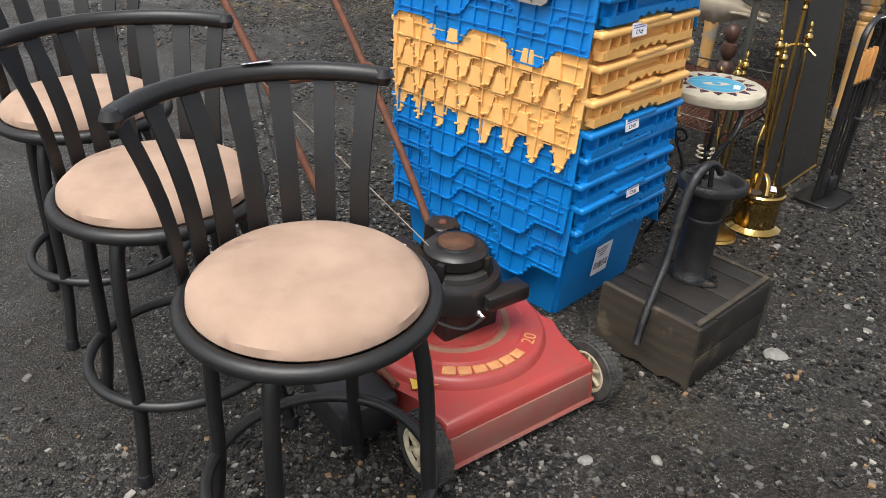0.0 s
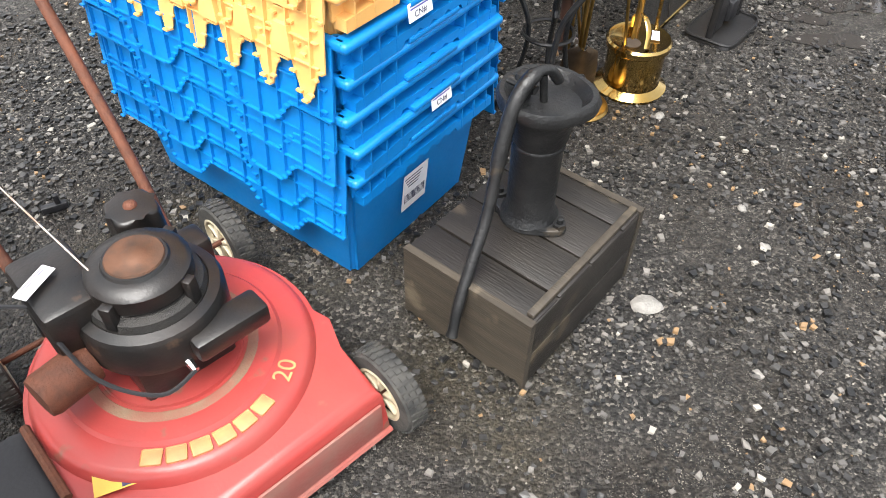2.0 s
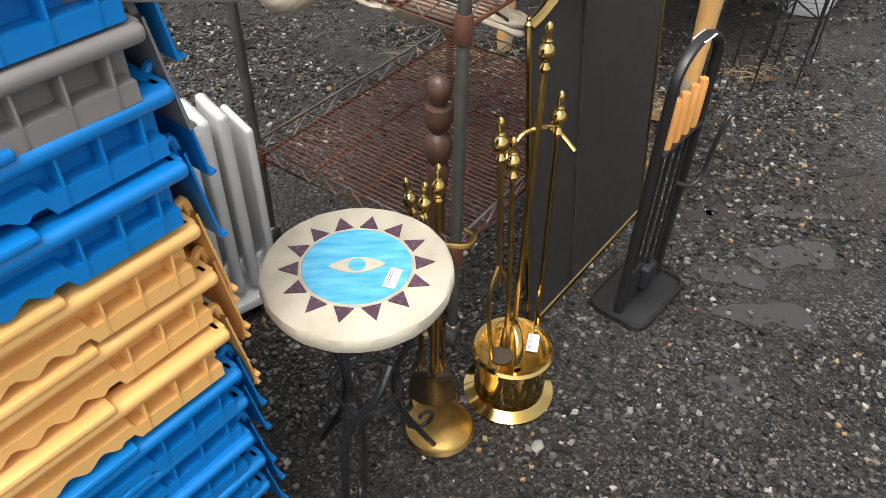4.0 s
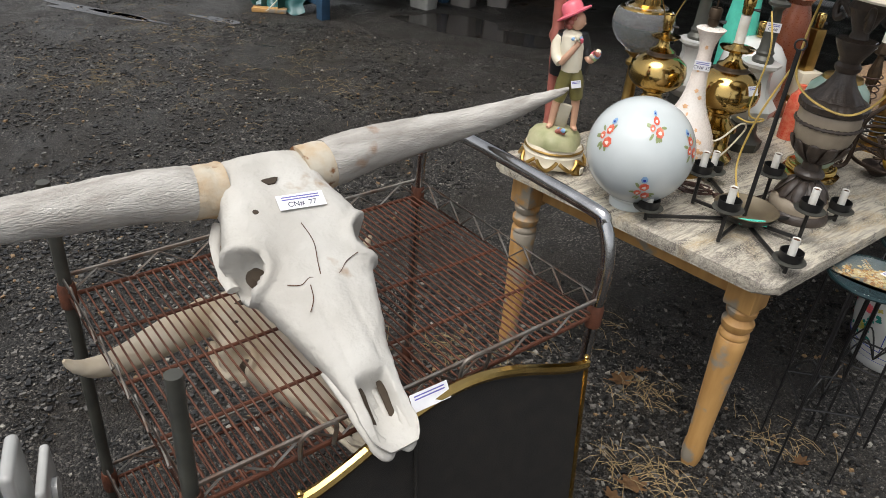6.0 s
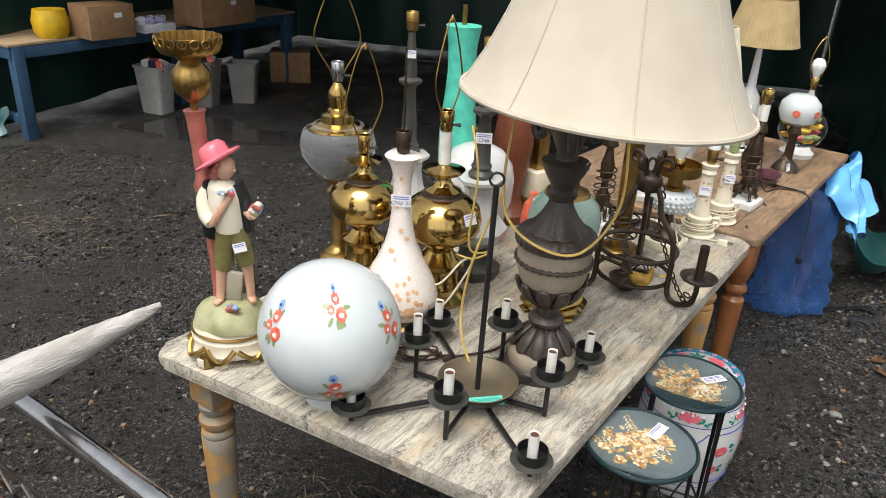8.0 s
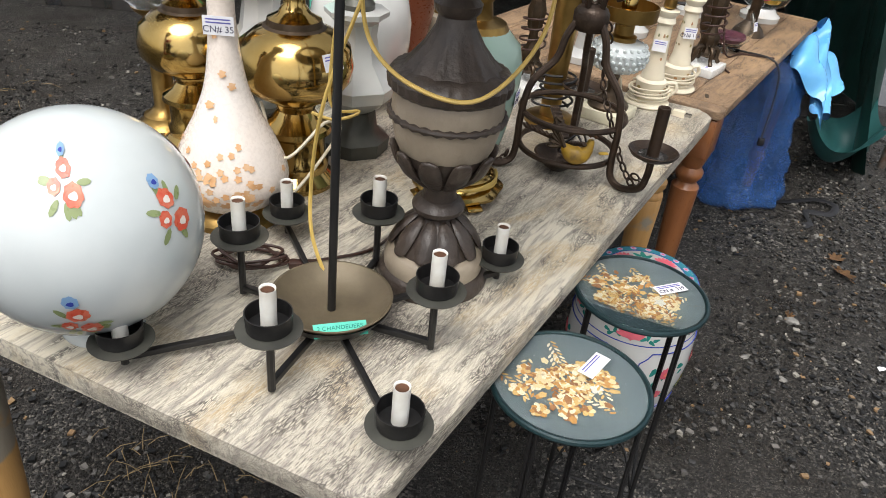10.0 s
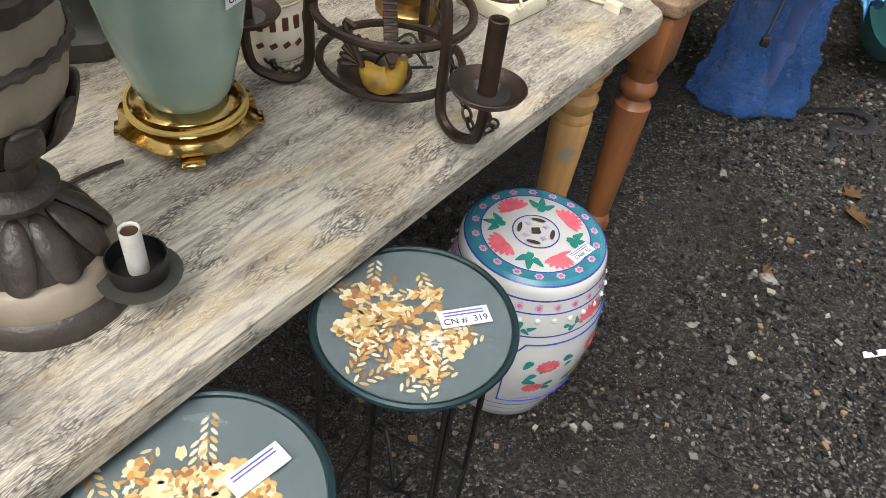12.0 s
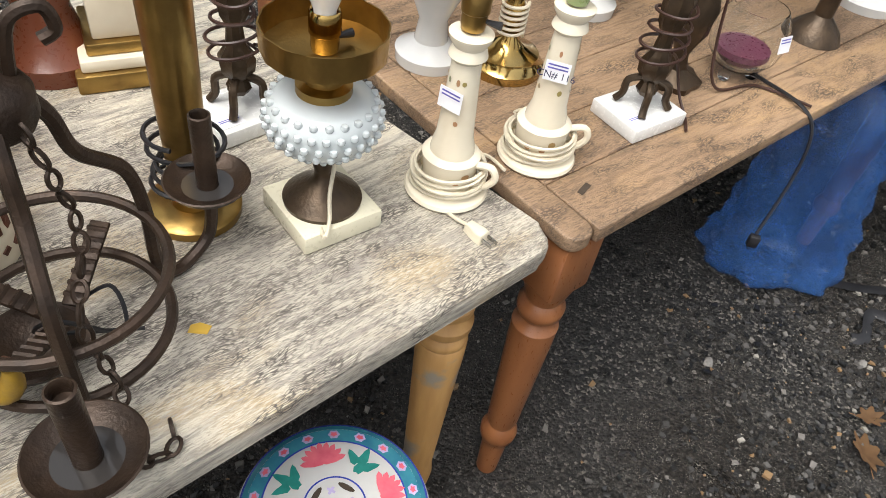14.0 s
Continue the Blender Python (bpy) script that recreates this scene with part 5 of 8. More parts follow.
# ---- wire and glass side tables, garden stool ----
def glass_table(x, y, z, r, turn, seed, text):
    g = thing("glass_side_table", "round glass side table with dried flower picture and black wire legs", "side table", x, y, 0, turn, "nesting side tables")
    part("rim", tube([(r * math.cos(a), r * math.sin(a), z - .004) for a in np.linspace(0, 6.283, 48, endpoint=False)], .0050, 8, True), M_RIM, g, "dark green metal rim")
    part("backing", lathe([(0, z - .010), (r, z - .010), (r, z - .004), (0, z - .004)], 48), GREYGLASS, g)
    rng = random.Random(seed)
    flat = lambda zz: (lambda u, v: (u, v, zz))
    # pressed flowers: blossoms of several petals, sprays and leaves, each piece a loose shape
    b, h = bmesh.new(), z - .0034
    for i in range(95):
        q, rr = rng.uniform(0, 6.28), r * .74 * math.sqrt(rng.random())
        cx, cy = rr * math.cos(q) * .9 - .012, rr * math.sin(q) * .75 - .01
        h += .00002
        kind = rng.random()
        if kind < .4:
            s = rng.uniform(.006, .013)
            for k in range(6):
                a = k * 1.047 + q
                blob(b, flat(h + .00002 * k), cx + s * .6 * math.cos(a), cy + s * .6 * math.sin(a), s * .55, s * .42, a)
            blob(b, flat(h + .0002), cx, cy, s * .3, s * .3)
        elif kind < .7:
            a0 = rng.uniform(0, 6.28)
            for k in range(11):
                d, sd = k * .0045, (-1) ** k
                blob(b, flat(h + .00002 * k), cx + d * math.cos(a0) + sd * .005 * math.sin(a0), cy + d * math.sin(a0) - sd * .005 * math.cos(a0), .006, .0022, a0 + sd * .7, 6)
        else:
            blob(b, flat(h), cx, cy, rng.uniform(.007, .013), rng.uniform(.004, .008), q, 12, 5, .3)
    ob = part("dried_flowers", b, DRIED, g, "pressed dried flowers in cream and amber")
    tagged(ob, kind="stuff")
    w = bmesh.new()
    for k in range(5):
        a = k * 1.257
        blob(w, flat(z - .0016), .035 + .006 * math.cos(a), -.02 + .006 * math.sin(a), .0055, .0042, a)
    part("daisy", w, WHITEG, g)
    gp = part("glass_top", lathe([(0, z - .0008), (r * .975, z - .0008), (r * .985, z), (r * .975, z + .0012), (0, z + .0012)], 48), GLASS, g)
    gp.visible_shadow = False
    sticker(g, pose(.05, .03, z + .0018, 0, 0, 40), .062, .026, text)
    for k in range(4):
        a = radians(45 + 90 * k)
        c, s = math.cos(a), math.sin(a)
        for e in (-.035, .035):
            ca, sa = math.cos(a + e), math.sin(a + e)
            part("leg", tube([(r * .97 * ca, r * .97 * sa, z - .008), (r * 1.02 * c, r * 1.02 * s, .004)], .0034, 6), BLACK, g)
        a2 = a + math.pi / 2
        part("leg_brace", tube([(r * c, r * s, z * .40), (r * math.cos(a2), r * math.sin(a2), z * .40)], .0034, 6), BLACK, g)
        part("loop", tube(spline([(r * c, r * s, z * .40), (r * .5 * c, r * .5 * s, z * .52), (0, 0, z * .40)], 5), .003, 6), BLACK, g)
    return g


M_RIM = M("dark_teal_metal", (0.012, 0.035, 0.040), 0.35, 0.3)
glass_table(3.676, 6.122, .702, .119, -20, 11, "CN #  319")
glass_table(3.500, 5.872, .702, .121, 10, 29, "")


def garden_stool(x, y, turn):
    g = thing("garden_stool", "white porcelain barrel garden stool painted with pink flowers", "garden stool", x, y, 0, turn)
    prof = [(0, 0), (.118, 0), (.124, .006), (.128, .03), (.150, .10), (.164, .18), (.168, .235), (.164, .29), (.152, .36), (.143, .40), (.1425, .412), (.1365, .428), (.125, .434), (.045, .436), (.043, .433)]
    def rad(z):
        for (r0, z0), (r1, z1) in zip(prof[1:], prof[2:]):
            if z0 <= z <= z1:
                return r0 + (r1 - r0) * (z - z0) / max(1e-6, z1 - z0)
        return .14
    part("body", lathe(prof, 64), WHITEG, g)
    part("top_centre", lathe([(0, .4335), (.0445, .4335), (.0445, .4358), (0, .4358)], 36), WHITEG, g)
    side = lambda d=.0009: (lambda u, v: ((rad(v) + d) * math.cos(u / .15), (rad(v) + d) * math.sin(u / .15), v))
    topf = lambda d=.0007: (lambda u, v: (u, v, (.434 + .002 * (.125 - math.hypot(u, v)) / .08 if math.hypot(u, v) < .125 else .434 - .006 * (math.hypot(u, v) - .125) / .0115) + d))
    def band(r0, r1, mat, name, d=.0005):
        b, place = bmesh.new(), topf(d)
        for i in range(64):
            q = [2 * math.pi * (i + e) / 64 for e in (0, 1)]
            b.faces.new([b.verts.new(place(r * math.cos(t), r * math.sin(t))) for r, t in ((r0, q[0]), (r1, q[0]), (r1, q[1]), (r0, q[1]))])
        part(name, b, mat, g)
    band(.1055, .1249, TEALE, "teal_border")
    band(.1249, .1330, TEALE, "teal_border", .0008)
    band(.1330, .1362, BLUEE, "blue_line", .0009)
    band(.1030, .1055, BLUEE, "blue_line")
    band(.043, .0455, BLUEE, "blue_line", .0015)
    for k in range(18):
        a = 2 * math.pi * k / 18
        b = blob(bmesh.new(), topf(.0013), .1155 * math.cos(a), .1155 * math.sin(a), .0080, .0095, a, 12, 6, .2)
        part("border_flower", b, LILAC, g)
        part("border_petal", blob(bmesh.new(), topf(.0018), .1155 * math.cos(a), .1155 * math.sin(a), .0046, .0064, a, 10, 5, .35), PINK, g)
    holes, star = bmesh.new(), bmesh.new()
    blob(holes, topf(.0026), 0, 0, .0115, .0115, .785, 4)
    for k in range(4):
        a = k * math.pi / 2 + .4
        blob(holes, topf(.0026), .0315 * math.cos(a + .785), .0315 * math.sin(a + .785), .0045, .014, a + .785, 10)
        blob(star, topf(.0030), .023 * math.cos(a), .023 * math.sin(a), .008, .008, a, 12, 4, .6)
    part("pierced_holes", holes, CAVITY, g, "pierced openings in the top")
    part("star_flowers", star, LILAC, g)
    for k in range(4):
        a = k * math.pi / 2 + .4
        p, l = bmesh.new(), bmesh.new()
        cx, cy = .070 * math.cos(a), .070 * math.sin(a)
        for j in range(9):
            e = a + (j - 4) * .36
            blob(p, topf(.0009 + .0001 * j), cx + .016 * math.cos(e), cy + .016 * math.sin(e), .019, .0058, e, 8)
        part("lotus", p, PINK, g, "painted pink lotus blossom")
        for e, d in ((.62, .078), (.80, .088), (.98, .080), (.78, .070)):
            blob(l, topf(.0011), d * math.cos(a + e), d * math.sin(a + e), .0165, .0085, a + e * 5, 10, 3, .35)
        part("leaves", l, GREENE, g)
    for z0, z1 in ((.399, .403), (.371, .374), (.318, .321), (.070, .073), (.044, .046)):
        b = bmesh.new()
        for i in range(64):
            q = [.15 * 2 * math.pi * (i + e) / 64 for e in (0, 1)]
            b.faces.new([b.verts.new(side(.0007)(u, v)) for u, v in ((q[0], z0), (q[1], z0), (q[1], z1), (q[0], z1))])
        part("blue_line", b, BLUEE, g)
    cir = .15 * 2 * math.pi
    for k in range(26):
        u = cir * k / 26
        part("band_heart", blob(bmesh.new(), side(.001), u, .386, .0095, .010, 0, 12, 3, .25), LILAC, g)
        part("band_petal", blob(bmesh.new(), side(.0016), u, .386, .0045, .005, 0, 8), PINK, g)
    rng = random.Random(8)
    for k in range(5):
        u = cir * (k + .3) / 5
        p, l = bmesh.new(), bmesh.new()
        for j in range(9):
            e = 1.57 + (j - 4) * .36
            blob(p, side(.001 + .0001 * j), u + .018 * math.cos(e), .338 + .011 * math.sin(e), .021, .0055, e, 8)
        part("side_lotus", p, PINK, g)
        for s in (-1, 1):
            for j in range(4):
                blob(l, side(.0011), u + s * (.030 + .010 * j), .338 + .008 * math.sin(j * 2.1), .011, .0055, s * (.5 + j), 10, 3, .35)
        part("side_leaves", l, GREENE, g)
    for k in range(3):
        u0 = cir * (k + .5) / 3
        fr = bmesh.new()
        out = [(-.13, .10), (.13, .10), (.13, .27), (.115, .285), (.105, .30), (-.105, .30), (-.115, .285), (-.13, .27)]
        for (ax, az), (bx, bz) in zip(out, out[1:] + out[:1]):
            tube([side(.001)(u0 + ax + (bx - ax) * i / 12, az + (bz - az) * i / 12) for i in range(13)], .0016, 5, bm=fr)
        part("panel_frame", fr, BLUEE, g)
        for (du, v, r, m) in ((-.055, .235, .024, PINK), (.045, .245, .023, PINK), (.03, .165, .026, YELE), (-.07, .16, .022, PINK)):
            part("peony", blob(bmesh.new(), side(.0014), u0 + du, v, r, r * .85, 0, 26, 13, .2), m, g)
            part("peony_heart", blob(bmesh.new(), side(.002), u0 + du, v - .003, r * .5, r * .35, 0, 14, 7, .3), REDF if m == PINK else GREENF, g)
        lv = bmesh.new()
        for i in range(22):
            blob(lv, side(.0011), u0 + rng.uniform(-.10, .10), rng.uniform(.125, .255), rng.uniform(.009, .017), rng.uniform(.006, .010), rng.uniform(0, 3), 10, 3, .3)
        tagged(part("foliage", lv, GREENE, g), kind="stuff")
        part("butterfly", blob(bmesh.new(), side(.0016), u0 + .085, .262, .014, .010, .5, 12, 4, .55), YELE, g)
        wv = bmesh.new()
        for i in range(9):
            blob(wv, side(.0012), u0 - .09 + .012 * i, .112 + .005 * math.sin(i), .008, .0035, .3, 8)
        part("painted_rocks", wv, LILAC, g)
    for i in range(30):
        a = 2 * math.pi * i / 30
        part("boss", lathe([(0, -.006), (.0045, -.004), (.0062, 0), (.0045, .004), (0, .006)], 10, (.1515 * math.cos(a), .1515 * math.sin(a), .356)), WHITEG, g)
    sticker(g, pose(.072, -.058, .4375, 0, 0, 35), .058, .024, "CN#  55")
    return g


garden_stool(3.878, 6.592, 12)


# ---- lamp pieces ----
def socket(parent, z, x=0.0, y=0.0, mat=BRASS, bulb=None, sleeve=0.0):
    if sleeve:
        part("candle_sleeve", lathe([(.0155, z), (.0155, z + sleeve), (.013, z + sleeve)], 18, (x, y, 0)), CANDLE, parent)
        z += sleeve
    s = part("lamp_socket", lathe([(.007, z), (.015, z + .004), (.0165, z + .012), (.0165, z + .026), (.0185, z + .028), (.0185, z + .052), (.0165, z + .055), (.0145, z + .053), (.0145, z + .04)], 20, (x, y, 0)), mat, parent, "metal bulb socket")
    part("switch_key", tube([(x + .016, y, z + .018), (x + .036, y, z + .018)], [.003, .0055], 8), CABLEK, s)
    z += .055
    if bulb == "round":
        part("bulb", lathe([(.012, z - .01), (.013, z), (.018, z + .014), (.028, z + .035), (.031, z + .053), (.026, z + .072), (.014, z + .083), (0, z + .086)], 22, (x, y, 0)), BULB, s)
    if bulb == "spiral":
        b = lathe([(.012, z - .01), (.021, z - .002), (.022, z + .03), (.018, z + .036), (0, z + .036)], 20, (x, y, 0))
        tube([(x + .021 * math.cos(t), y + .021 * math.sin(t), z + .04 + .0037 * t) for t in np.linspace(0, 19, 90)], .0058, 8, bm=b)
        part("bulb", b, BULB, s, "white spiral energy-saving bulb")
    return z


def harp(parent, z, h=.22, w=.052, turn=0.0, x=0.0, y=0.0):
    c, s = math.cos(turn), math.sin(turn)
    P = lambda u, v: (x + u * c, y + u * s, z + v)
    part("harp", tube(spline([P(-.017, 0), P(-.022, .02), P(-w, .09), P(-w * .85, .15), P(-.012, h), P(.012, h), P(w * .85, .15), P(w, .09), P(.022, .02), P(.017, 0)], 6), .0022, 6), OLDBRASS, parent)
    part("harp_finial", lathe([(.003, h), (.006, h + .006), (.003, h + .014), (0, h + .02)], 10, (x, y, z)), OLDBRASS, parent)


def lamp(name, label, x, y, z, turn=0.0, tilt=0.0):
    return thing(name, label, "lamp", x, y, z, turn, tilt=tilt)


def sphere_place(cz, r, d=.0009):
    def place(u, v):
        a, e = u / r, v / r
        return ((r + d) * math.cos(e) * math.cos(a), (r + d) * math.cos(e) * math.sin(a), cz + (r + d) * math.sin(e))
    return place


def bouquet(parent, place, u, v, s, rng):
    """A painted spray: red roses, a blue blossom and leaves."""
    l = bmesh.new()
    for i in range(7):
        a = rng.uniform(0, 6.28)
        blob(l, lambda p, q: place(p, q), u + s * 1.2 * math.cos(a), v + s * 1.3 * math.sin(a), s * .42, s * .18, a, 8)
    part("painted_leaves", l, GREENF, parent)
    for i, (du, dv, k, m) in enumerate(((0, s * .9, .62, REDF), (s * .5, -s * .6, .72, REDF), (-s * .55, -s * .1, .5, REDF), (-s * .2, s * 1.7, .45, BLUEF))):
        up = lambda p, q, e=i: tuple(c * 1.0 for c in Vector(place(p, q)) * (1 + .0010 * (e + 1)))
        part("painted_rose", blob(bmesh.new(), up, u + du, v + dv, s * k, s * k * .9, rng.random() * 6, 20, 7, .16), m, parent)
        up2 = lambda p, q, e=i: tuple(c * 1.0 for c in Vector(place(p, q)) * (1 + .0010 * (e + 2)))
        part("rose_heart", blob(bmesh.new(), up2, u + du, v + dv - s * .08, s * k * .45, s * k * .38, 0, 10, 3, .25), PINKWHITE if m == REDF else BLUEE, parent)


# ---- boy figure lamp: a plain statue ----
fl = lamp("figurine_lamp", "painted plaster figurine lamp with hat, post and brass gallery", 2.549, 6.062, TZ1, 0)
fl.scale = (1.1, 1.1, 1.1)
part("base", lathe([(.0, .012), (.082, .012), (.086, .02), (.080, .03), (.082, .046), (.074, .056), (.078, .062), (.074, .07), (0, .072)], 36, wave=lambda a, z: 1 + .05 * math.cos(2 * a) + .015 * math.cos(8 * a)), CREAMG, fl, "cream and gilt scrolled base")
for k in range(8):
    a = k * .785
    gs = tube(spline([(.084 * math.cos(a - .36), .084 * math.sin(a - .36), .036), (.092 * math.cos(a - .2), .092 * math.sin(a - .2), .026), (.096 * math.cos(a), .096 * math.sin(a), .016), (.092 * math.cos(a + .2), .092 * math.sin(a + .2), .028), (.084 * math.cos(a + .34), .084 * math.sin(a + .34), .040)], 4), .0055, 6)
    part("gilt_scroll", gs, OLDBRASS, fl)
part("gilt_band", tube([(.079 * math.cos(a) * (1 + .05 * math.cos(2 * a)), .079 * math.sin(a) * (1 + .05 * math.cos(2 * a)), .059) for a in np.linspace(0, 6.283, 40, endpoint=False)], .0035, 6, True), OLDBRASS, fl)
for k in range(4):
    a = -.4 + k * 1.571
    foot = part("base_foot", lathe([(.018, 0), (.021, .006), (.013, .024)], 10, (.084 * math.cos(a), .084 * math.sin(a), 0)), OLDBRASS, fl)
    part("foot_panel", box(.004, .016, .020, (.102 * math.cos(a), .102 * math.sin(a), .014), .001, turn=Matrix.Rotation(a, 3, "Z")), CREAMG, foot)
mb = lathe([(.076, .07), (.073, .085), (.062, .102), (.04, .114), (0, .118)], 40, wave=lambda a, z: 1 + .06 * math.sin(3 * a + z * 60) + .03 * math.sin(7 * a))
part("mound", mb, MOSS, fl)
part("tree_post", tube(spline([(-.022, .030, .09), (-.030, .032, .20), (-.044, .034, .36), (-.048, .034, .43), (-.053, .034, .515)], 6), [.027, .025, .022, .020, .021, .019, .018, .0185, .017, .018, .017, .016, .024, .017, .016, .0165, .017, .0165, .016, .0165, .017, .018, .018, .019, .022], 14), ROSEPL, fl, "rose-painted tree trunk post")
part("bowl_stem", lathe([(.006, .512), (.007, .528), (.012, .532), (.030, .548), (.036, .570), (.034, .590), (.024, .604), (.020, .610), (.032, .620)], 48, (-.053, .034, 0), wave=lambda a, z: 1 + (.07 * abs(math.cos(7 * a)) - .03 if .54 < z < .60 else 0)), OLDBRASS, fl, "ribbed brass cup")
part("gallery_ring", lathe([(.028, .620), (.050, .624), (.055, .628), (.058, .636), (.0595, .656), (.058, .656), (.056, .638), (.028, .626)], 56, (-.053, .034, 0), wave=lambda a, z: 1 + .022 * math.cos(28 * a)), OLDBRASS, fl, "pierced brass gallery ring")
for k in range(18):
    a = k * .349
    part("gallery_loop", tube([(-.053 + .0605 * math.cos(a + .13 * math.cos(t)), .034 + .0605 * math.sin(a + .13 * math.cos(t)), .648 + .0075 * math.sin(t)) for t in np.linspace(0, 6.283, 10, endpoint=False)], .0016, 5, True), OLDBRASS, fl)
# the standing figure is one plain painted piece
statue, paints = bmesh.new(), (FIGURE, BLACK, CREAMG, SKINPL, PINK, ROSEPL, GREENF, BLUEF, STONE)


def painted(mat, before):
    statue.faces.ensure_lookup_table()
    for f in statue.faces[before:]:
        f.material_index = paints.index(mat)


def limb(mat, way, radii, flat=1.0):
    k = len(statue.faces)
    pts = spline(way, 6)
    rr = [radii[int(i * (len(radii) - 1) / (len(pts) - 1))] * (1 - (i * (len(radii) - 1) / (len(pts) - 1)) % 1) + radii[min(len(radii) - 1, int(i * (len(radii) - 1) / (len(pts) - 1)) + 1)] * ((i * (len(radii) - 1) / (len(pts) - 1)) % 1) for i in range(len(pts))]
    tube(pts, rr, 14, bm=statue, flat=flat)
    painted(mat, k)


def knob(mat, at, r, squash=1.0, wob=0.0, seg=16):
    k = len(statue.faces)
    lathe([(r * math.sin(t), -r * squash * math.cos(t)) for t in np.linspace(0.02, 3.12, 10)], seg, at, statue, wave=(lambda a, z: 1 + wob * math.sin(5 * a + z * 400)) if wob else None)
    painted(mat, k)


limb(SKINPL, [(-.018, -.012, .118), (-.015, -.006, .150), (-.010, -.004, .200)], [.008, .010, .013])
limb(SKINPL, [(-.022, -.030, .119), (-.019, -.018, .121), (-.017, -.008, .126)], [.005, .008, .009], .7)
limb(SKINPL, [(.044, .006, .118), (.042, .006, .160), (.038, .004, .212)], [.008, .010, .013])
limb(SKINPL, [(.054, -.010, .119), (.048, .0, .121), (.044, .006, .126)], [.005, .008, .009], .7)
limb(FIGURE, [(-.010, -.004, .192), (-.007, -.003, .205), (-.002, -.004, .235), (.004, -.002, .268), (.008, .0, .292)], [.017, .019, .021, .024, .026])
limb(FIGURE, [(.039, .004, .204), (.037, .003, .216), (.032, .0, .245), (.024, .0, .272), (.016, .0, .292)], [.017, .019, .021, .023, .026])
limb(CREAMG, [(.012, .0, .285), (.011, -.003, .31), (.007, -.004, .345), (.003, -.002, .376), (.004, -.002, .390)], [.030, .031, .034, .030, .012])
limb(BLACK, [(-.018, .010, .262), (-.016, .008, .30), (-.012, .006, .34), (-.010, .004, .378)], [.024, .027, .029, .023], 1.2)
limb(BLACK, [(.036, .010, .275), (.034, .008, .31), (.028, .006, .345), (.018, .004, .378)], [.017, .021, .023, .020], 1.2)
limb(CREAMG, [(-.026, -.004, .368), (-.033, -.008, .345), (-.028, -.018, .318), (-.014, -.030, .305)], [.013, .017, .016, .014])
limb(SKINPL, [(-.014, -.030, .305), (.004, -.036, .330), (.022, -.034, .358), (.026, -.033, .366)], [.0095, .0085, .0075, .0085])
limb(BLACK, [(.032, .004, .366), (.044, .002, .345), (.050, -.004, .325)], [.012, .013, .012])
limb(SKINPL, [(.050, -.006, .325), (.060, -.014, .318), (.066, -.018, .324)], [.009, .008, .009])
knob(SKINPL, (.010, -.004, .414), .0215, 1.15)
knob(SKINPL, (.030, -.007, .410), .0045, .8, seg=8)
for dx, dy, dz, r in ((-.012, .006, .405, .014), (-.016, -.002, .418, .012), (-.004, -.018, .412, .010), (-.008, -.014, .400, .010), (.002, -.020, .424, .009), (-.014, .012, .394, .011), (.004, .012, .42, .012)):
    knob(ROSEPL, (dx, dy, dz), r, 1, .12)
k0 = len(statue.faces)
hat_b = lathe([(.020, -.003), (.045, -.006), (.047, -.002), (.044, .001), (.030, .003), (.029, .006), (.0285, .020), (.021, .030), (0, .034)], 28, wave=lambda a, z: 1 + .06 * math.sin(2 * a) * (z < .002))
bmesh.ops.transform(hat_b, matrix=pose(-.004, .0, .432, -6, -32, 0), verts=hat_b.verts)
hat_me = bpy.data.meshes.new("t")
hat_b.to_mesh(hat_me)
hat_b.free()
statue.from_mesh(hat_me)
bpy.data.meshes.remove(hat_me)
painted(PINK, k0)
fb = random.Random(2)
for k in range(8):
    knob((PINK, BLUEF, GREENF, CREAMG)[k % 4], (.022 + fb.uniform(-.012, .012), -.038 + fb.uniform(-.006, .004), .374 + fb.uniform(-.006, .010)), fb.uniform(.004, .007), 1, .2, 8)
for k in range(11):
    knob((PINK, BLUEF, GREENF, ROSEPL, CREAMG)[k % 5], (.066 + fb.uniform(-.014, .014), -.018 + fb.uniform(-.010, .008), .332 + fb.uniform(-.012, .016)), fb.uniform(.005, .009), 1, .2, 8)
for k in range(7):
    knob((ROSEPL, BLUEF, GREENF)[k % 3], (.022 + fb.uniform(-.014, .014), -.040 + fb.uniform(-.008, .008), .118 + fb.uniform(-.002, .008)), fb.uniform(.004, .008), 1, .2, 8)
k0 = len(statue.faces)
box(.034, .010, .072, (.012, -.002, .152), .003, statue, Euler((.12, .14, .1)).to_matrix())
painted(STONE, k0)
figure = part("figure", statue, FIGURE, fl, "painted plaster standing figure in hat, waistcoat and breeches", 60)
for mat in paints[1:]:
    figure.data.materials.append(mat)
sticker(fl, facing((.036, -.024, .252), (.15, -1, .1), (-.25, 0, 1)), .026, .02)

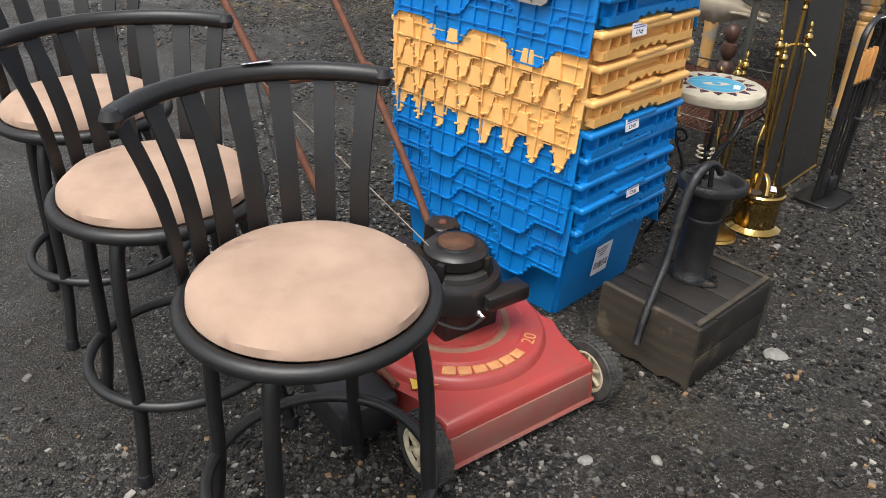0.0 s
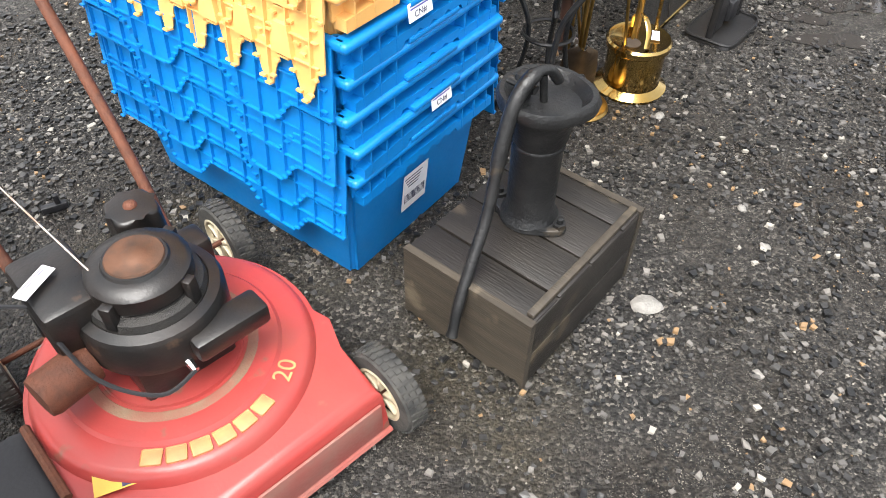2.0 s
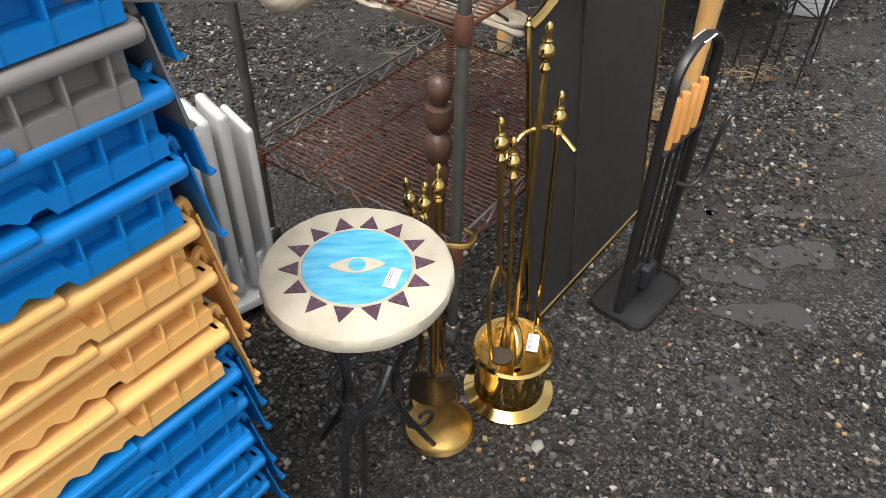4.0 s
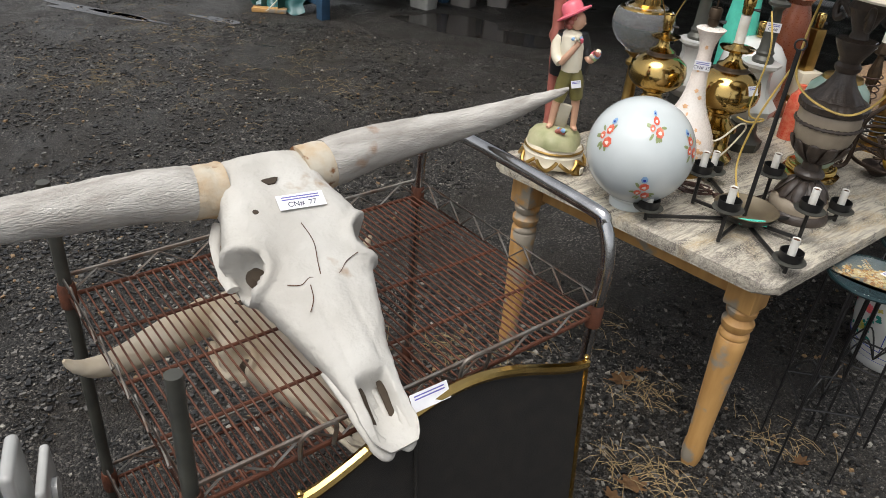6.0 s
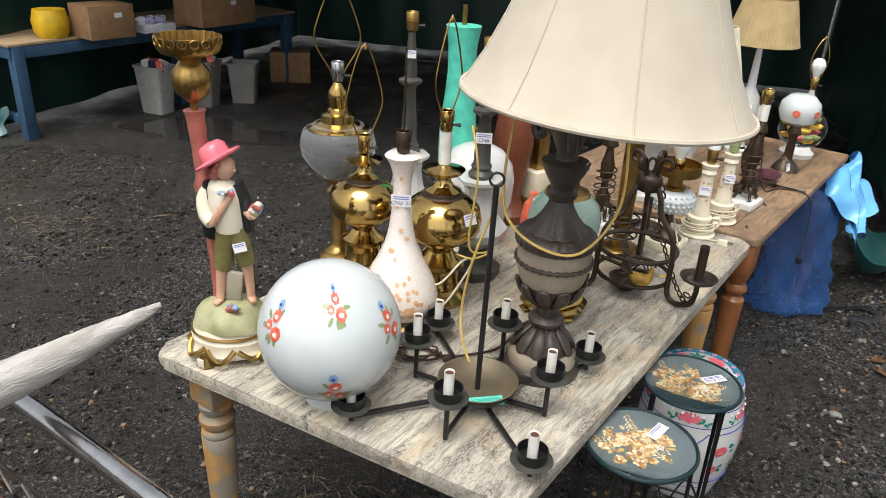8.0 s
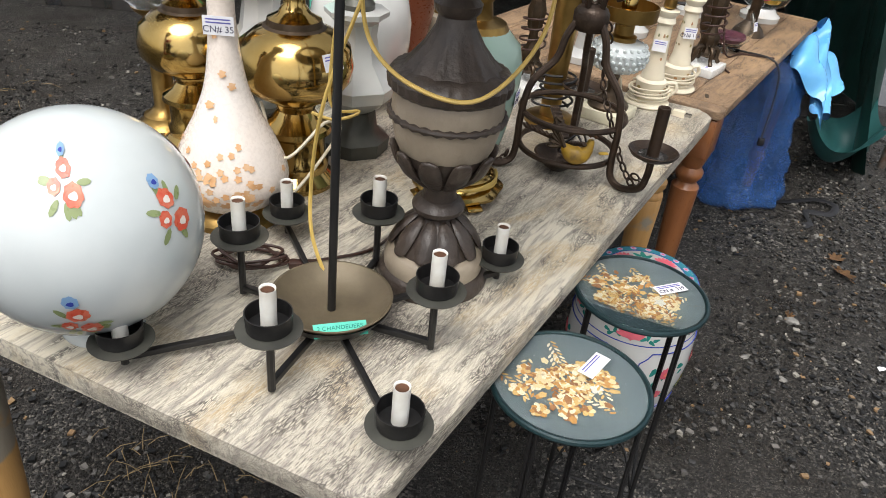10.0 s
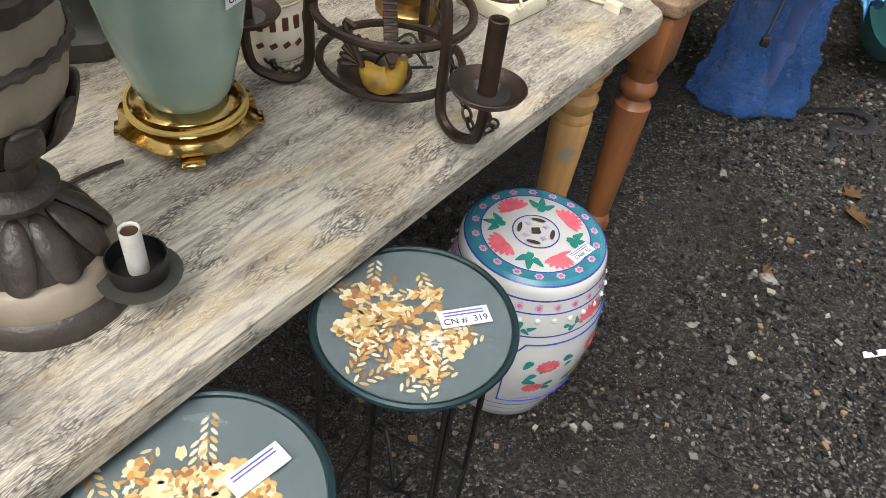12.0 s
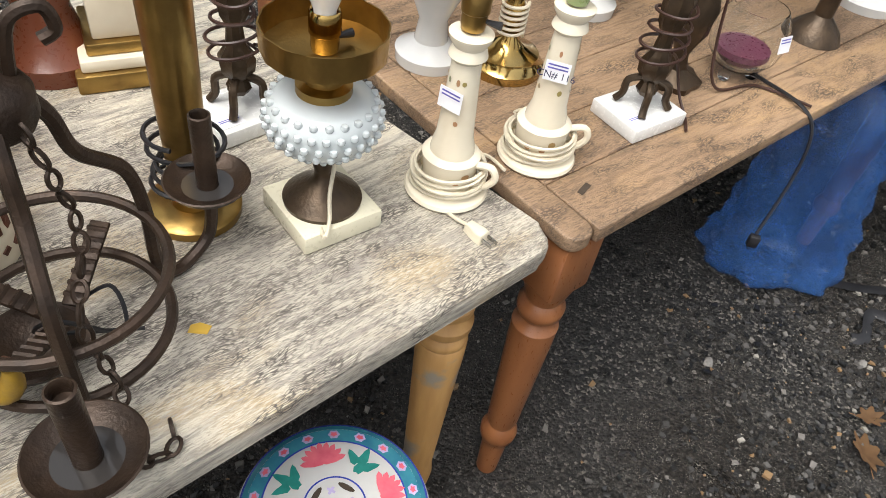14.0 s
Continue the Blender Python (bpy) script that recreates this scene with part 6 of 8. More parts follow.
# ---- milk glass globe ----
gl = thing("glass_globe_shade", "round white milk glass globe shade painted with red roses", "lamp shade", 2.815, 5.895, TZ1, 20)
part("globe", lathe([(.056, 0), (.058, .012), (.054, .022), *[(.150 * math.cos(radians(e)), .170 + .150 * math.sin(radians(e))) for e in range(-66, 84, 6)], (0, .320)], 56), MILK, gl)
rg = random.Random(6)
pl = sphere_place(.170, .150)
for k, (a, e) in enumerate(((-93, 46), (-152, 24), (-42, 20), (-96, -26), (20, 22), (95, 30))):
    up = lambda u, v, p=pl: tuple(Vector((0, 0, .170)) + (Vector(p(u, v)) - Vector((0, 0, .170))))
    s = .0225
    l = bmesh.new()
    u, v = radians(a) * .150, radians(e) * .150
    for i in range(8):
        t = rg.uniform(0, 6.28)
        blob(l, pl, u + s * 1.3 * math.cos(t), v + s * 1.4 * math.sin(t), s * .5, s * .2, t, 8)
    part("painted_leaves", l, GREENF, gl)
    for i, (du, dv, kk, m) in enumerate(((0, s * .9, .68, REDF), (s * .5, -s * .6, .74, REDF), (-s * .65, -s * .1, .52, REDF), (-s * .2, s * 2.0, .5, BLUEF))):
        part("painted_rose", blob(bmesh.new(), sphere_place(.170, .150, .0013 + .0002 * i), u + du, v + dv, s * kk, s * kk * .9, rg.random() * 6, 20, 7, .16), m, gl)
        part("rose_heart", blob(bmesh.new(), sphere_place(.170, .150, .0020 + .0002 * i), u + du, v + dv - s * .08, s * kk * .45, s * kk * .36, 0, 10, 3, .25), PINKWHITE if m == REDF else BLUEE, gl)

# ---- pink glass vase lamp ----
vl = lamp("vase_lamp", "tall-necked pale pink glass vase lamp with gold flowers", 2.930, 6.235, TZ1, 0)
part("foot", lathe([(.0, 0), (.088, 0), (.09, .012), (.082, .022), (.07, .03), (0, .03)], 36), OLDBRASS, vl)
VP = [(.055, .028), (.085, .042), (.0985, .07), (.096, .10), (.078, .145), (.055, .19), (.036, .24), (.026, .30), (.0215, .36), (.023, .40), (.032, .43), (.042, .447), (.041, .452), (.012, .456)]
part("vase", lathe(spline([(r, z, 0) for r, z in VP], 4) and [(p.x, p.y) for p in spline([(r, z, 0) for r, z in VP], 4)], 44), PINKWHITE, vl)
def vase_place(u, v, d=.0008):
    for (r0, z0), (r1, z1) in zip(VP, VP[1:]):
        if z0 <= v <= z1:
            r = r0 + (r1 - r0) * (v - z0) / (z1 - z0)
            return ((r + d + .0015) * math.cos(u), (r + d + .0015) * math.sin(u), v)
    return (.02 * math.cos(u), .02 * math.sin(u), v)
gp = bmesh.new()
rv = random.Random(3)
for i in range(90):
    v = .06 + abs(rv.gauss(0, .045))
    u = radians(-95) + rv.gauss(0, .62)
    blob(gp, vase_place, u, min(v, .2), .085, .0072, 0, 12, 5, .45)
for v, u in ((.27, -1.5), (.33, -1.9), (.40, -1.6), (.22, -2.0), (.25, -1.1)):
    blob(gp, vase_place, u, v, .25, .008, 0, 12, 5, .45)
tagged(part("gold_flowers", gp, PEACH, vl, "raised peach and gold flowers"), kind="stuff")
sticker(vl, facing((0, -.0255, .345), (0, -1, 0)), .048, .03, "CN# 35")
socket(vl, .456, mat=DARKBRONZE)
part("stem_rod", tube([(0, 0, .50), (0, 0, .70)], .003, 6), DARKBRONZE, vl)

# ---- brass column lamp with glass bowl ----
ob = lamp("glass_font_lamp", "brass column oil lamp with clear glass bowl and harp", 2.715, 6.585, TZ1, 0)
part("column", lathe([(0, 0), (.058, 0), (.06, .01), (.048, .02), (.045, .03), (.030, .038), (.022, .05), (.021, .20), (.034, .212), (.034, .222), (.025, .23), (.022, .24), (.042, .255), (.045, .262)], 36), OLDBRASS, ob)
gb2 = part("glass_bowl", lathe([(.043, .262), (.052, .272), (.082, .295), (.104, .33), (.108, .365), (.098, .40), (.07, .418)], 40), FROST, ob, "clear crackled glass bowl")
gb2.visible_shadow = False
part("burner", lathe([(.088, .404), (.086, .412), (.062, .418), (.048, .425), (.046, .445), (.030, .45), (.028, .46), (.022, .464), (.022, .47), (.027, .49), (.026, .51), (.016, .525), (.010, .535)], 36, wave=lambda a, z: 1 + (.03 * math.cos(16 * a) if z > .47 else 0)), BRASS, ob)
zt = socket(ob, .535, mat=CHROME)
harp(ob, .55, .24, .06, .2)

# ---- brass oil lamps ----
def brass_lamp(x, y, s, sleeve, label):
    b = lamp("brass_lamp", label, x, y, TZ1)
    part("body", lathe([(r * s, z * s) for r, z in ((0, 0), (.075, 0), (.078, .012), (.06, .03), (.062, .05), (.055, .06), (.055, .10), (.068, .11), (.066, .12), (.045, .135), (.035, .15), (.04, .165), (.085, .19), (.104, .215), (.107, .24), (.106, .245), (.10, .275), (.07, .30), (.05, .308), (.048, .32), (.03, .33), (.02, .345), (.02, .36), (.05, .368), (.055, .376), (.02, .382), (.012, .39))], 44), BRASS, b, "bulbous polished brass body")
    part("dark_band", lathe([(r * s, z * s) for r, z in ((.07, .297), (.051, .309), (.0485, .32), (.047, .318), (.05, .305), (.069, .295))], 40), DARKBRONZE, b)
    socket(b, .39 * s, sleeve=sleeve)
    return b
ba = brass_lamp(2.80, 6.51, .92, 0, "polished brass oil-lamp style lamp with bare socket")
harp(ba, .40, .24, .05, .5)
bb2 = brass_lamp(3.025, 6.375, 1.0, .085, "polished brass lamp with white candle sleeve and socket")
sticker(bb2, facing((.075, -.075, .27), (.6, -.6, .35)), .04, .03)
harp(bb2, .50, .24, .055, 1.0)

# ---- white urn lamps with dark columns ----
def urn_column_lamp(x, y, top, label):
    u = lamp("urn_lamp", label, x, y, TZ1)
    part("foot", lathe([(0, 0), (.075, 0), (.078, .03), (.06, .04), (.05, .055), (.045, .09), (0, .092)], 8), GREYCOL, u)
    part("urn", lathe([(.04, .09), (.055, .10), (.085, .125), (.09, .15), (.075, .17), (.05, .20), (.042, .25), (.045, .275), (.065, .29), (.066, .30), (.03, .302)], 8), WHITEG, u, "white glazed eight-sided urn", sharp=30)
    part("column", lathe([(.034, .30), (.036, .312), (.026, .325), (.030, .335), (.024, .345), (.022, .40), (.016, top - .16), (.022, top - .15), (.034, top - .143), (.034, top - .135), (.018, top - .128), (.014, top - .05), (.010, top)], 28), GREYCOL, u, "dark grey-green turned column")
    socket(u, top, mat=OLDBRASS)
    return u
ua = urn_column_lamp(2.905, 6.72, .66, "white glazed urn lamp with dark slender column")
sticker(ua, facing((0, -.02, .60), (0, -1, 0)), .03, .022)
ub = urn_column_lamp(3.125, 6.545, .63, "white urn lamp with dark column and price sticker")
sticker(ub, facing((0, -.0235, .42), (0, -1, 0)), .045, .03, "CN#")
gj = lamp("ginger_jar_lamp", "round white ceramic lamp with painted vines", 3.12, 6.80, TZ1)
part("jar", lathe([(0, 0), (.06, 0), (.065, .02), (.10, .08), (.118, .15), (.12, .21), (.11, .26), (.08, .30), (.05, .315), (.03, .32)], 40), WHITEG, gj)
socket(gj, .32)
tl = lamp("turquoise_lamp", "turquoise crackle-painted waisted column lamp", 3.05, 6.90, TZ1)
part("column", lathe([(0, 0), (.075, 0), (.075, .03), (.06, .04), (.06, .32), (.058, .36), (.048, .45), (.043, .52), (.045, .60), (.054, .655), (.055, .66), (.02, .662)], 32), TEAL, tl)
part("neck", tube([(0, 0, .66), (0, 0, .72)], .008, 10), OLDBRASS, tl)
rw = lamp("wooden_lamp", "red-brown turned wooden table lamp", 3.24, 7.0, TZ1)
part("body", lathe([(0, 0), (.08, 0), (.082, .03), (.05, .06), (.04, .10), (.062, .20), (.07, .28), (.06, .36), (.04, .42), (.05, .44), (.03, .46), (.025, .50)], 32), REDWOOD, rw)
rs = thing("red_bottle", "red painted bottle among the lamps", "bottle", 3.30, 6.72, TZ1)
part("bottle", lathe([(0, 0), (.035, 0), (.036, .12), (.03, .16), (.015, .18), (.014, .20), (0, .201)], 24), REDF, rs)

# ---- dark urn lamp with large shade ----
dl = lamp("urn_lamp", "large umber and taupe urn lamp with cream bell shade", 3.288, 6.066, TZ1)
dl.scale = (.81, .81, .955)
part("plinth", lathe([(0, 0), (.112, 0), (.114, .010), (.108, .022), (.100, .028), (.088, .030)], 44), DARKRESIN, dl)
part("foot", lathe([(.100, .028), (.101, .040), (.096, .056), (.088, .062), (.07, .064)], 44), TAUPE, dl)
part("acanthus_foot", lathe([(.082, .062), (.078, .074), (.062, .097), (.042, .114), (.032, .122), (.036, .128), (.050, .134), (.052, .142), (.046, .150), (.034, .156), (.032, .168), (.034, .180)], 48), DARKRESIN, dl)
part("leaf_cup", lathe([(.03, .178), (.048, .195), (.070, .215), (.082, .232), (.086, .245), (.080, .246)], 52), DARKRESIN, dl)
for k in range(10):
    a = k * .6283
    f = lambda r, z: (r * math.cos(a), r * math.sin(a), z)
    part("acanthus_leaf", tube(spline([f(.035, .122), f(.052, .110), f(.070, .094), f(.086, .072), f(.094, .066)], 4), [.005, .008, .011, .013, .015, .017, .018, .019, .020, .020, .019, .018, .017, .015, .012, .009, .005], 10, flat=.38), DARKRESIN, dl)
    part("cup_leaf", tube(spline([f(.036, .180), f(.058, .198), f(.082, .220), f(.095, .244), f(.101, .250)], 4), [.006, .009, .012, .014, .016, .018, .020, .021, .022, .022, .021, .020, .018, .016, .013, .009, .005], 10, flat=.36), DARKRESIN, dl)
part("urn_body", lathe([(.082, .238), (.092, .255), (.100, .285), (.102, .30), (.103, .303), (.101, .33), (.098, .34)], 44), TAUPE, dl, "taupe urn body with bead mouldings")
part("bead_ring", tube([(.1045 * math.cos(a), .1045 * math.sin(a), .302) for a in np.linspace(0, 6.283, 60, endpoint=False)], [.0070 if i % 2 else .0040 for i in range(60)], 8, True), DARKRESIN, dl)
part("gadroon_rim", lathe([(.098, .338), (.108, .345), (.110, .36), (.100, .372), (.085, .376)], 96, wave=lambda a, z: 1 + .040 * abs(math.cos(15 * a))), DARKRESIN, dl)
part("shoulder", lathe([(.088, .374), (.075, .385), (.052, .41), (.036, .435), (.032, .45)], 52, wave=lambda a, z: 1 + .05 * math.cos(13 * a) * max(0, (.44 - z) / .07)), DARKRESIN, dl)
part("neck", lathe([(.030, .448), (.040, .458), (.042, .468), (.032, .478), (.034, .486), (.052, .512), (.062, .53), (.064, .54), (.03, .545), (.026, .56), (.045, .60), (.06, .625), (.05, .645), (.02, .65)], 44), DARKRESIN, dl)
for s in range(3):
    a = s * 2.09 + .5
    c, q = math.cos(a), math.sin(a)
    part("scroll_handle", tube(spline([(.045 * c, .045 * q, .60), (.085 * c, .085 * q, .63), (.10 * c, .10 * q, .61), (.09 * c, .09 * q, .585), (.07 * c, .07 * q, .595)], 5), .012, 8), DARKRESIN, dl)
sticker(dl, facing((.055, -.022, .535), (.9, -.4, .2)), .03, .018)
sp = [(.362, .670), (.345, .690), (.306, .750), (.266, .828), (.231, .906), (.208, .974), (.199, 1.02)]
sh = lathe(sp + [(r - .003, z) for r, z in sp[::-1]], 64, closed=True, wave=lambda a, z: 1 + .012 * abs(math.cos(4 * a)))
tip = pose(.048, 0, .012, 0, 2.5, 0)
shade = part("shade", sh, FABRIC, dl, "cream fabric bell lampshade with seams")
shade.matrix_basis = tip
for r, z in ((.364, .672), (.202, 1.022)):
    part("shade_trim", tube([(r * math.cos(a), r * math.sin(a), z) for a in np.linspace(0, 6.283, 64, endpoint=False)], .006, 6, True), FABRIC, shade)
for k in range(8):
    a = k * math.pi / 4
    part("shade_seam", tube([((r + .0015) * 1.012 * math.cos(a), (r + .0015) * 1.012 * math.sin(a), z) for r, z in sp], .0022, 5), FABRIC, shade)
part("shade_spider", tube([(-.185, 0, 1.0), (.185, 0, 1.0)], .003, 6), OLDBRASS, dl)
socket(dl, .65)
part("lamp_rod", tube([(0, 0, .70), (0, 0, 1.03)], .004, 6), OLDBRASS, dl)
cb = thing("lamp_cord", "amber lamp cord looped over the lamps", "cord", 3.20, 6.07, TZ1)
part("cord", tube(spline([(-.02, .03, .62), (-.04, -.03, .50), (-.03, -.04, .40), (.03, -.10, .36), (.12, -.12, .355), (.20, -.06, .43), (.215, .0, .55), (.20, .03, .63)], 8), .0032, 6), CABLEY, cb)
part("cord", tube(spline([(-.04, -.03, .45), (-.09, -.04, .30), (-.11, -.02, .15), (-.10, -.06, .08), (-.06, -.09, .012), (.0, -.10, .005)], 8), .0032, 6), CABLEY, cb)

# ---- celadon lamp ----
ce = lamp("celadon_lamp", "green celadon baluster lamp on a leafy brass foot", 3.345, 6.362, TZ1)
part("brass_foot", lathe([(0, .012), (.07, .012), (.088, .018), (.09, .024), (.074, .03), (.066, .036), (.070, .052), (.06, .058), (.03, .06)], 40, wave=lambda a, z: 1 + .03 * math.cos(8 * a) * (z < .03)), BRASS, ce)
for k in range(4):
    a = radians(20 + 90 * k)
    part("leaf_foot", box(.028, .030, .005, (.082 * math.cos(a), .082 * math.sin(a), .011), .002, turn=Matrix.Rotation(a, 3, "Z") @ Matrix.Rotation(.25, 3, "Y")), BRASS, ce)
part("vase", lathe([(.052, .058), (.062, .075), (.080, .15), (.092, .22), (.095, .27), (.085, .31), (.06, .335), (.04, .345)], 40), CELADON, ce)
part("cap", lathe([(.062, .332), (.055, .345), (.03, .352), (.026, .38), (.035, .395), (.02, .41), (.012, .44)], 32), OLDBRASS, ce)
socket(ce, .44)
sticker(ce, facing((.088, -.03, .22), (1, -.35, -.05)), .04, .03, "CN#")
part("foot_cord", tube([(.075 * math.cos(t), .075 * math.sin(t), .038 + .004 * math.sin(t * 1.7) + .0005 * t) for t in np.linspace(0, 19, 90)], .003, 6), CABLEY, ce)

# ---- patterned clay drum ----
dr = lamp("ceramic_lamp", "small white and brown incised ceramic drum lamp wrapped in cord", 3.395, 6.605, TZ1)
part("drum", lathe([(0, 0), (.06, 0), (.064, .02), (.062, .05), (.055, .075), (.045, .085), (.03, .12), (.02, .20)], 36), CREAMG, dr)
db = bmesh.new()
for k in range(20):
    a = k * .314
    box(.003, .009, .02, (.0605 * math.cos(a), .0605 * math.sin(a), .062), bm=db, turn=Matrix.Rotation(a, 3, "Z"))
    box(.003, .011, .007, (.0635 * math.cos(a), .0635 * math.sin(a), .03), bm=db, turn=Matrix.Rotation(a, 3, "Z") @ Matrix.Rotation(.5, 3, "X"))
part("incised_marks", db, RUST, dr)
part("wound_cord", tube([(.056 * math.cos(t), .056 * math.sin(t), .082 + .0012 * t) for t in np.linspace(0, 31, 130)], .0032, 6), CABLEW, dr)
socket(dr, .20)

# ---- black eight-arm chandelier ----
ch = thing("candle_chandelier", "black metal eight-arm chandelier with white candle sleeves", "chandelier", 3.135, 5.918, TZ1, 0)
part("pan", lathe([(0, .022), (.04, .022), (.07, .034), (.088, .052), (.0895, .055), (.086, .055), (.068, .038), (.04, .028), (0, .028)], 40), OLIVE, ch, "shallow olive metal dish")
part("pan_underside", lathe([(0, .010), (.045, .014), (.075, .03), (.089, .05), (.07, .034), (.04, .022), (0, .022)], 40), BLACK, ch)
part("stem", tube([(0, 0, .02), (0.004, .012, .50)], .0062, 10), BLACK, ch)
part("stem_ring", tube([(.014 * math.cos(a) + .004, .012, .512 + .014 * math.sin(a)) for a in np.linspace(0, 6.283, 20, endpoint=False)], .0028, 6, True), BLACK, ch)
tape = part("tape_label", box(.075, .022, .0008), TEAL, ch, "green tape with faded handwriting")
tape.matrix_basis = pose(.018, -.062, .041, 24, 0, 14)
lettering("2 CHANDELIERS", .009, GREENE, tape, pose(0, .003, .0006))
for ang, R, low in ((-157, .285, 1), (-113, .163, 0), (-67, .262, 1), (-19, .155, 0), (28, .295, 1), (69, .166, 0), (112, .262, 1), (157, .152, 0)):
    a = radians(ang)
    c, s = math.cos(a), math.sin(a)
    zc = .045 if low else .108
    arm = part("arm", box(R - .05, .009, .009, ((R + .05) / 2 * c, (R + .05) / 2 * s, .017), .001, turn=Matrix.Rotation(a, 3, "Z")), BLACK, ch)
    part("arm_post", tube([(R * c, R * s, .006), (R * c, R * s, zc)], .0055, 8), BLACK, arm)
    part("drip_dish", lathe([(0, zc), (.040, zc - .002), (.042, zc + .001), (.0, zc + .004)], 28, (R * c, R * s, 0)), GREYCOL, arm)
    part("cup", lathe([(.0, zc + .003), (.0285, zc + .003), (.030, zc + .026), (.0285, zc + .026), (.027, zc + .006), (0, zc + .006)], 28, (R * c, R * s, 0)), BLACK, arm)
    sl = part("candle_sleeve", lathe([(.0105, zc + .005), (.0105, zc + .062), (.0085, zc + .060), (.0085, zc + .04)], 16, (R * c, R * s, 0)), CANDLE, arm, "white candle sleeve")
    part("candle_socket", lathe([(0, zc + .05), (.0085, zc + .05), (.0085, zc + .0585), (0, zc + .056)], 14, (R * c, R * s, 0)), RUSTDISC, sl)
pc = thing("lamp_cord", "brown lamp cord coiled on the table beside the globe", "cord", 2.99, 6.07, TZ1)
part("cord", tube([(.05 * math.cos(t) + .012 * math.sin(t * 2.3), .03 * math.sin(t), .005 + .0006 * t) for t in np.linspace(0, 25, 110)], .0028, 6), CABLEB, pc)
part("plug", box(.024, .018, .014, (.075, -.01, .008), .004), CABLEB, pc)
part("cord", tube(spline([(.06, .0, .004), (.13, .02, .004), (.20, .06, .004), (.26, .16, .004), (.30, .20, .006)], 6), .0028, 6), CABLEB, pc)
wc = thing("lamp_cord", "ivory lamp cord hanging round the brass lamp", "cord", 3.06, 6.30, TZ1)
part("cord", tube(spline([(-.09, .02, .18), (-.04, -.06, .11), (.03, -.03, .17), (.05, .02, .13), (-.02, -.07, .05), (-.07, -.05, .02)], 7), .003, 6), CABLEW, wc)
part("cord", tube(spline([(.03, .05, .50), (.05, -.03, .40), (.04, -.05, .22), (.09, -.04, .20), (.05, -.06, .19), (.01, -.06, .20)], 7), .003, 6), CABLEY, wc)

# ---- wrought iron chandelier ----
ic = thing("iron_chandelier", "brown wrought iron chandelier with rooster and candle arms", "chandelier", 3.592, 6.530, TZ1, 0)
for r, z in ((.105, .045), (.112, .125)):
    part("hoop", tube([(r * math.cos(a), r * math.sin(a), z) for a in np.linspace(0, 6.283, 44, endpoint=False)], .0065, 8, True), BRONZE_IRON, ic)
part("hub", lathe([(0, .30), (.03, .30), (.036, .312), (.036, .335), (.03, .345), (.015, .35), (0, .352)], 24), BRONZE_IRON, ic)
part("bottom_bowl", lathe([(0, .002), (.02, .004), (.05, .03), (.055, .04), (.05, .04), (.02, .012), (0, .008)], 24, (-.02, -.03, 0)), BRONZE_IRON, ic)
for k, a in enumerate((-48, 72, 192)):
    c, s = math.cos(radians(a)), math.sin(radians(a))
    f = lambda r, z: (r * c, r * s, z)
    part("arm", tube(spline([f(.02, .33), f(.045, .29), f(.06, .24), f(.105, .19), f(.118, .12), f(.118, .06), f(.125, .02), f(.155, .008), f(.195, .025), f(.206, .06), f(.206, .10)], 6), .0078, 8), BRONZE_IRON, ic)
    dish = part("drip_dish", lathe([(0, .098), (.03, .098), (.045, .106), (.051, .115), (.049, .116), (.04, .108), (.022, .103), (0, .103)], 32, f(.206, 0)), BRONZE_IRON, ic)
    part("dish_water", lathe([(0, .104), (.034, .104), (.034, .1052), (0, .1052)], 24, f(.206, 0)), WATER, dish)
    part("candle_tube", lathe([(.0135, .102), (.0125, .108), (.0125, .205), (.0105, .206), (.009, .203), (.009, .19), (0, .19)], 20, f(.206, 0)), BRONZE_IRON, dish)
for k in range(4):
    a = radians(45 + 90 * k)
    c, s = math.cos(a), math.sin(a)
    part("scroll", tube(spline([(.02 * c, .02 * s, .34), (.03 * c, .03 * s, .39), (.055 * c, .055 * s, .40), (.062 * c, .062 * s, .38), (.05 * c, .05 * s, .372)], 5), .006, 8), BRONZE_IRON, ic)
part("hang_loop", tube([(.012 * math.cos(a), 0, .372 + .02 * math.sin(a)) for a in np.linspace(0, 6.283, 20, endpoint=False)], .004, 6, True), BRONZE_IRON, ic)
def chain(parent, pts, r=.0105, wire=.0024):
    P = spline(pts, 8)
    acc, i = 0.0, 0
    for a, b in zip(P, P[1:]):
        acc += (b - a).length
        if acc > r * 1.45:
            acc, i = 0.0, i + 1
            d = (b - a).normalized()
            side = d.cross(Vector((0, 0, 1))).normalized() if abs(d.z) < .95 else Vector((1, 0, 0))
            if i % 2:
                side = d.cross(side)
            part("chain_link", tube([b + d * r * math.cos(t) + side * r * .62 * math.sin(t) for t in np.linspace(0, 6.283, 12, endpoint=False)], wire, 5, True), BRONZE_IRON, parent)
chain(ic, [(.0, .0, .37), (.04, -.01, .30), (.05, .0, .2), (.07, -.05, .13), (.10, -.06, .06), (.13, -.10, .01), (.16, -.08, .007), (.14, -.05, .01)])
chain(ic, [(-.12, .02, .02), (-.15, -.02, .007), (-.19, .02, .007), (-.22, .06, .007)])
rc = bmesh.new()
tube(spline([(-.03, -.09, .085), (-.01, -.10, .07), (.012, -.10, .072), (.022, -.10, .09), (.024, -.10, .105)], 4), [.006, .010, .014, .017, .019, .020, .020, .019, .018, .015, .013, .012, .010, .009, .008, .007, .006], 10, bm=rc)
part("rooster_body", rc, M("mustard_paint", (0.42, 0.25, 0.02), 0.5, 0, (0.12, 0.07, 0.02), 40), ic, "mustard painted iron rooster")
tf = bmesh.new()
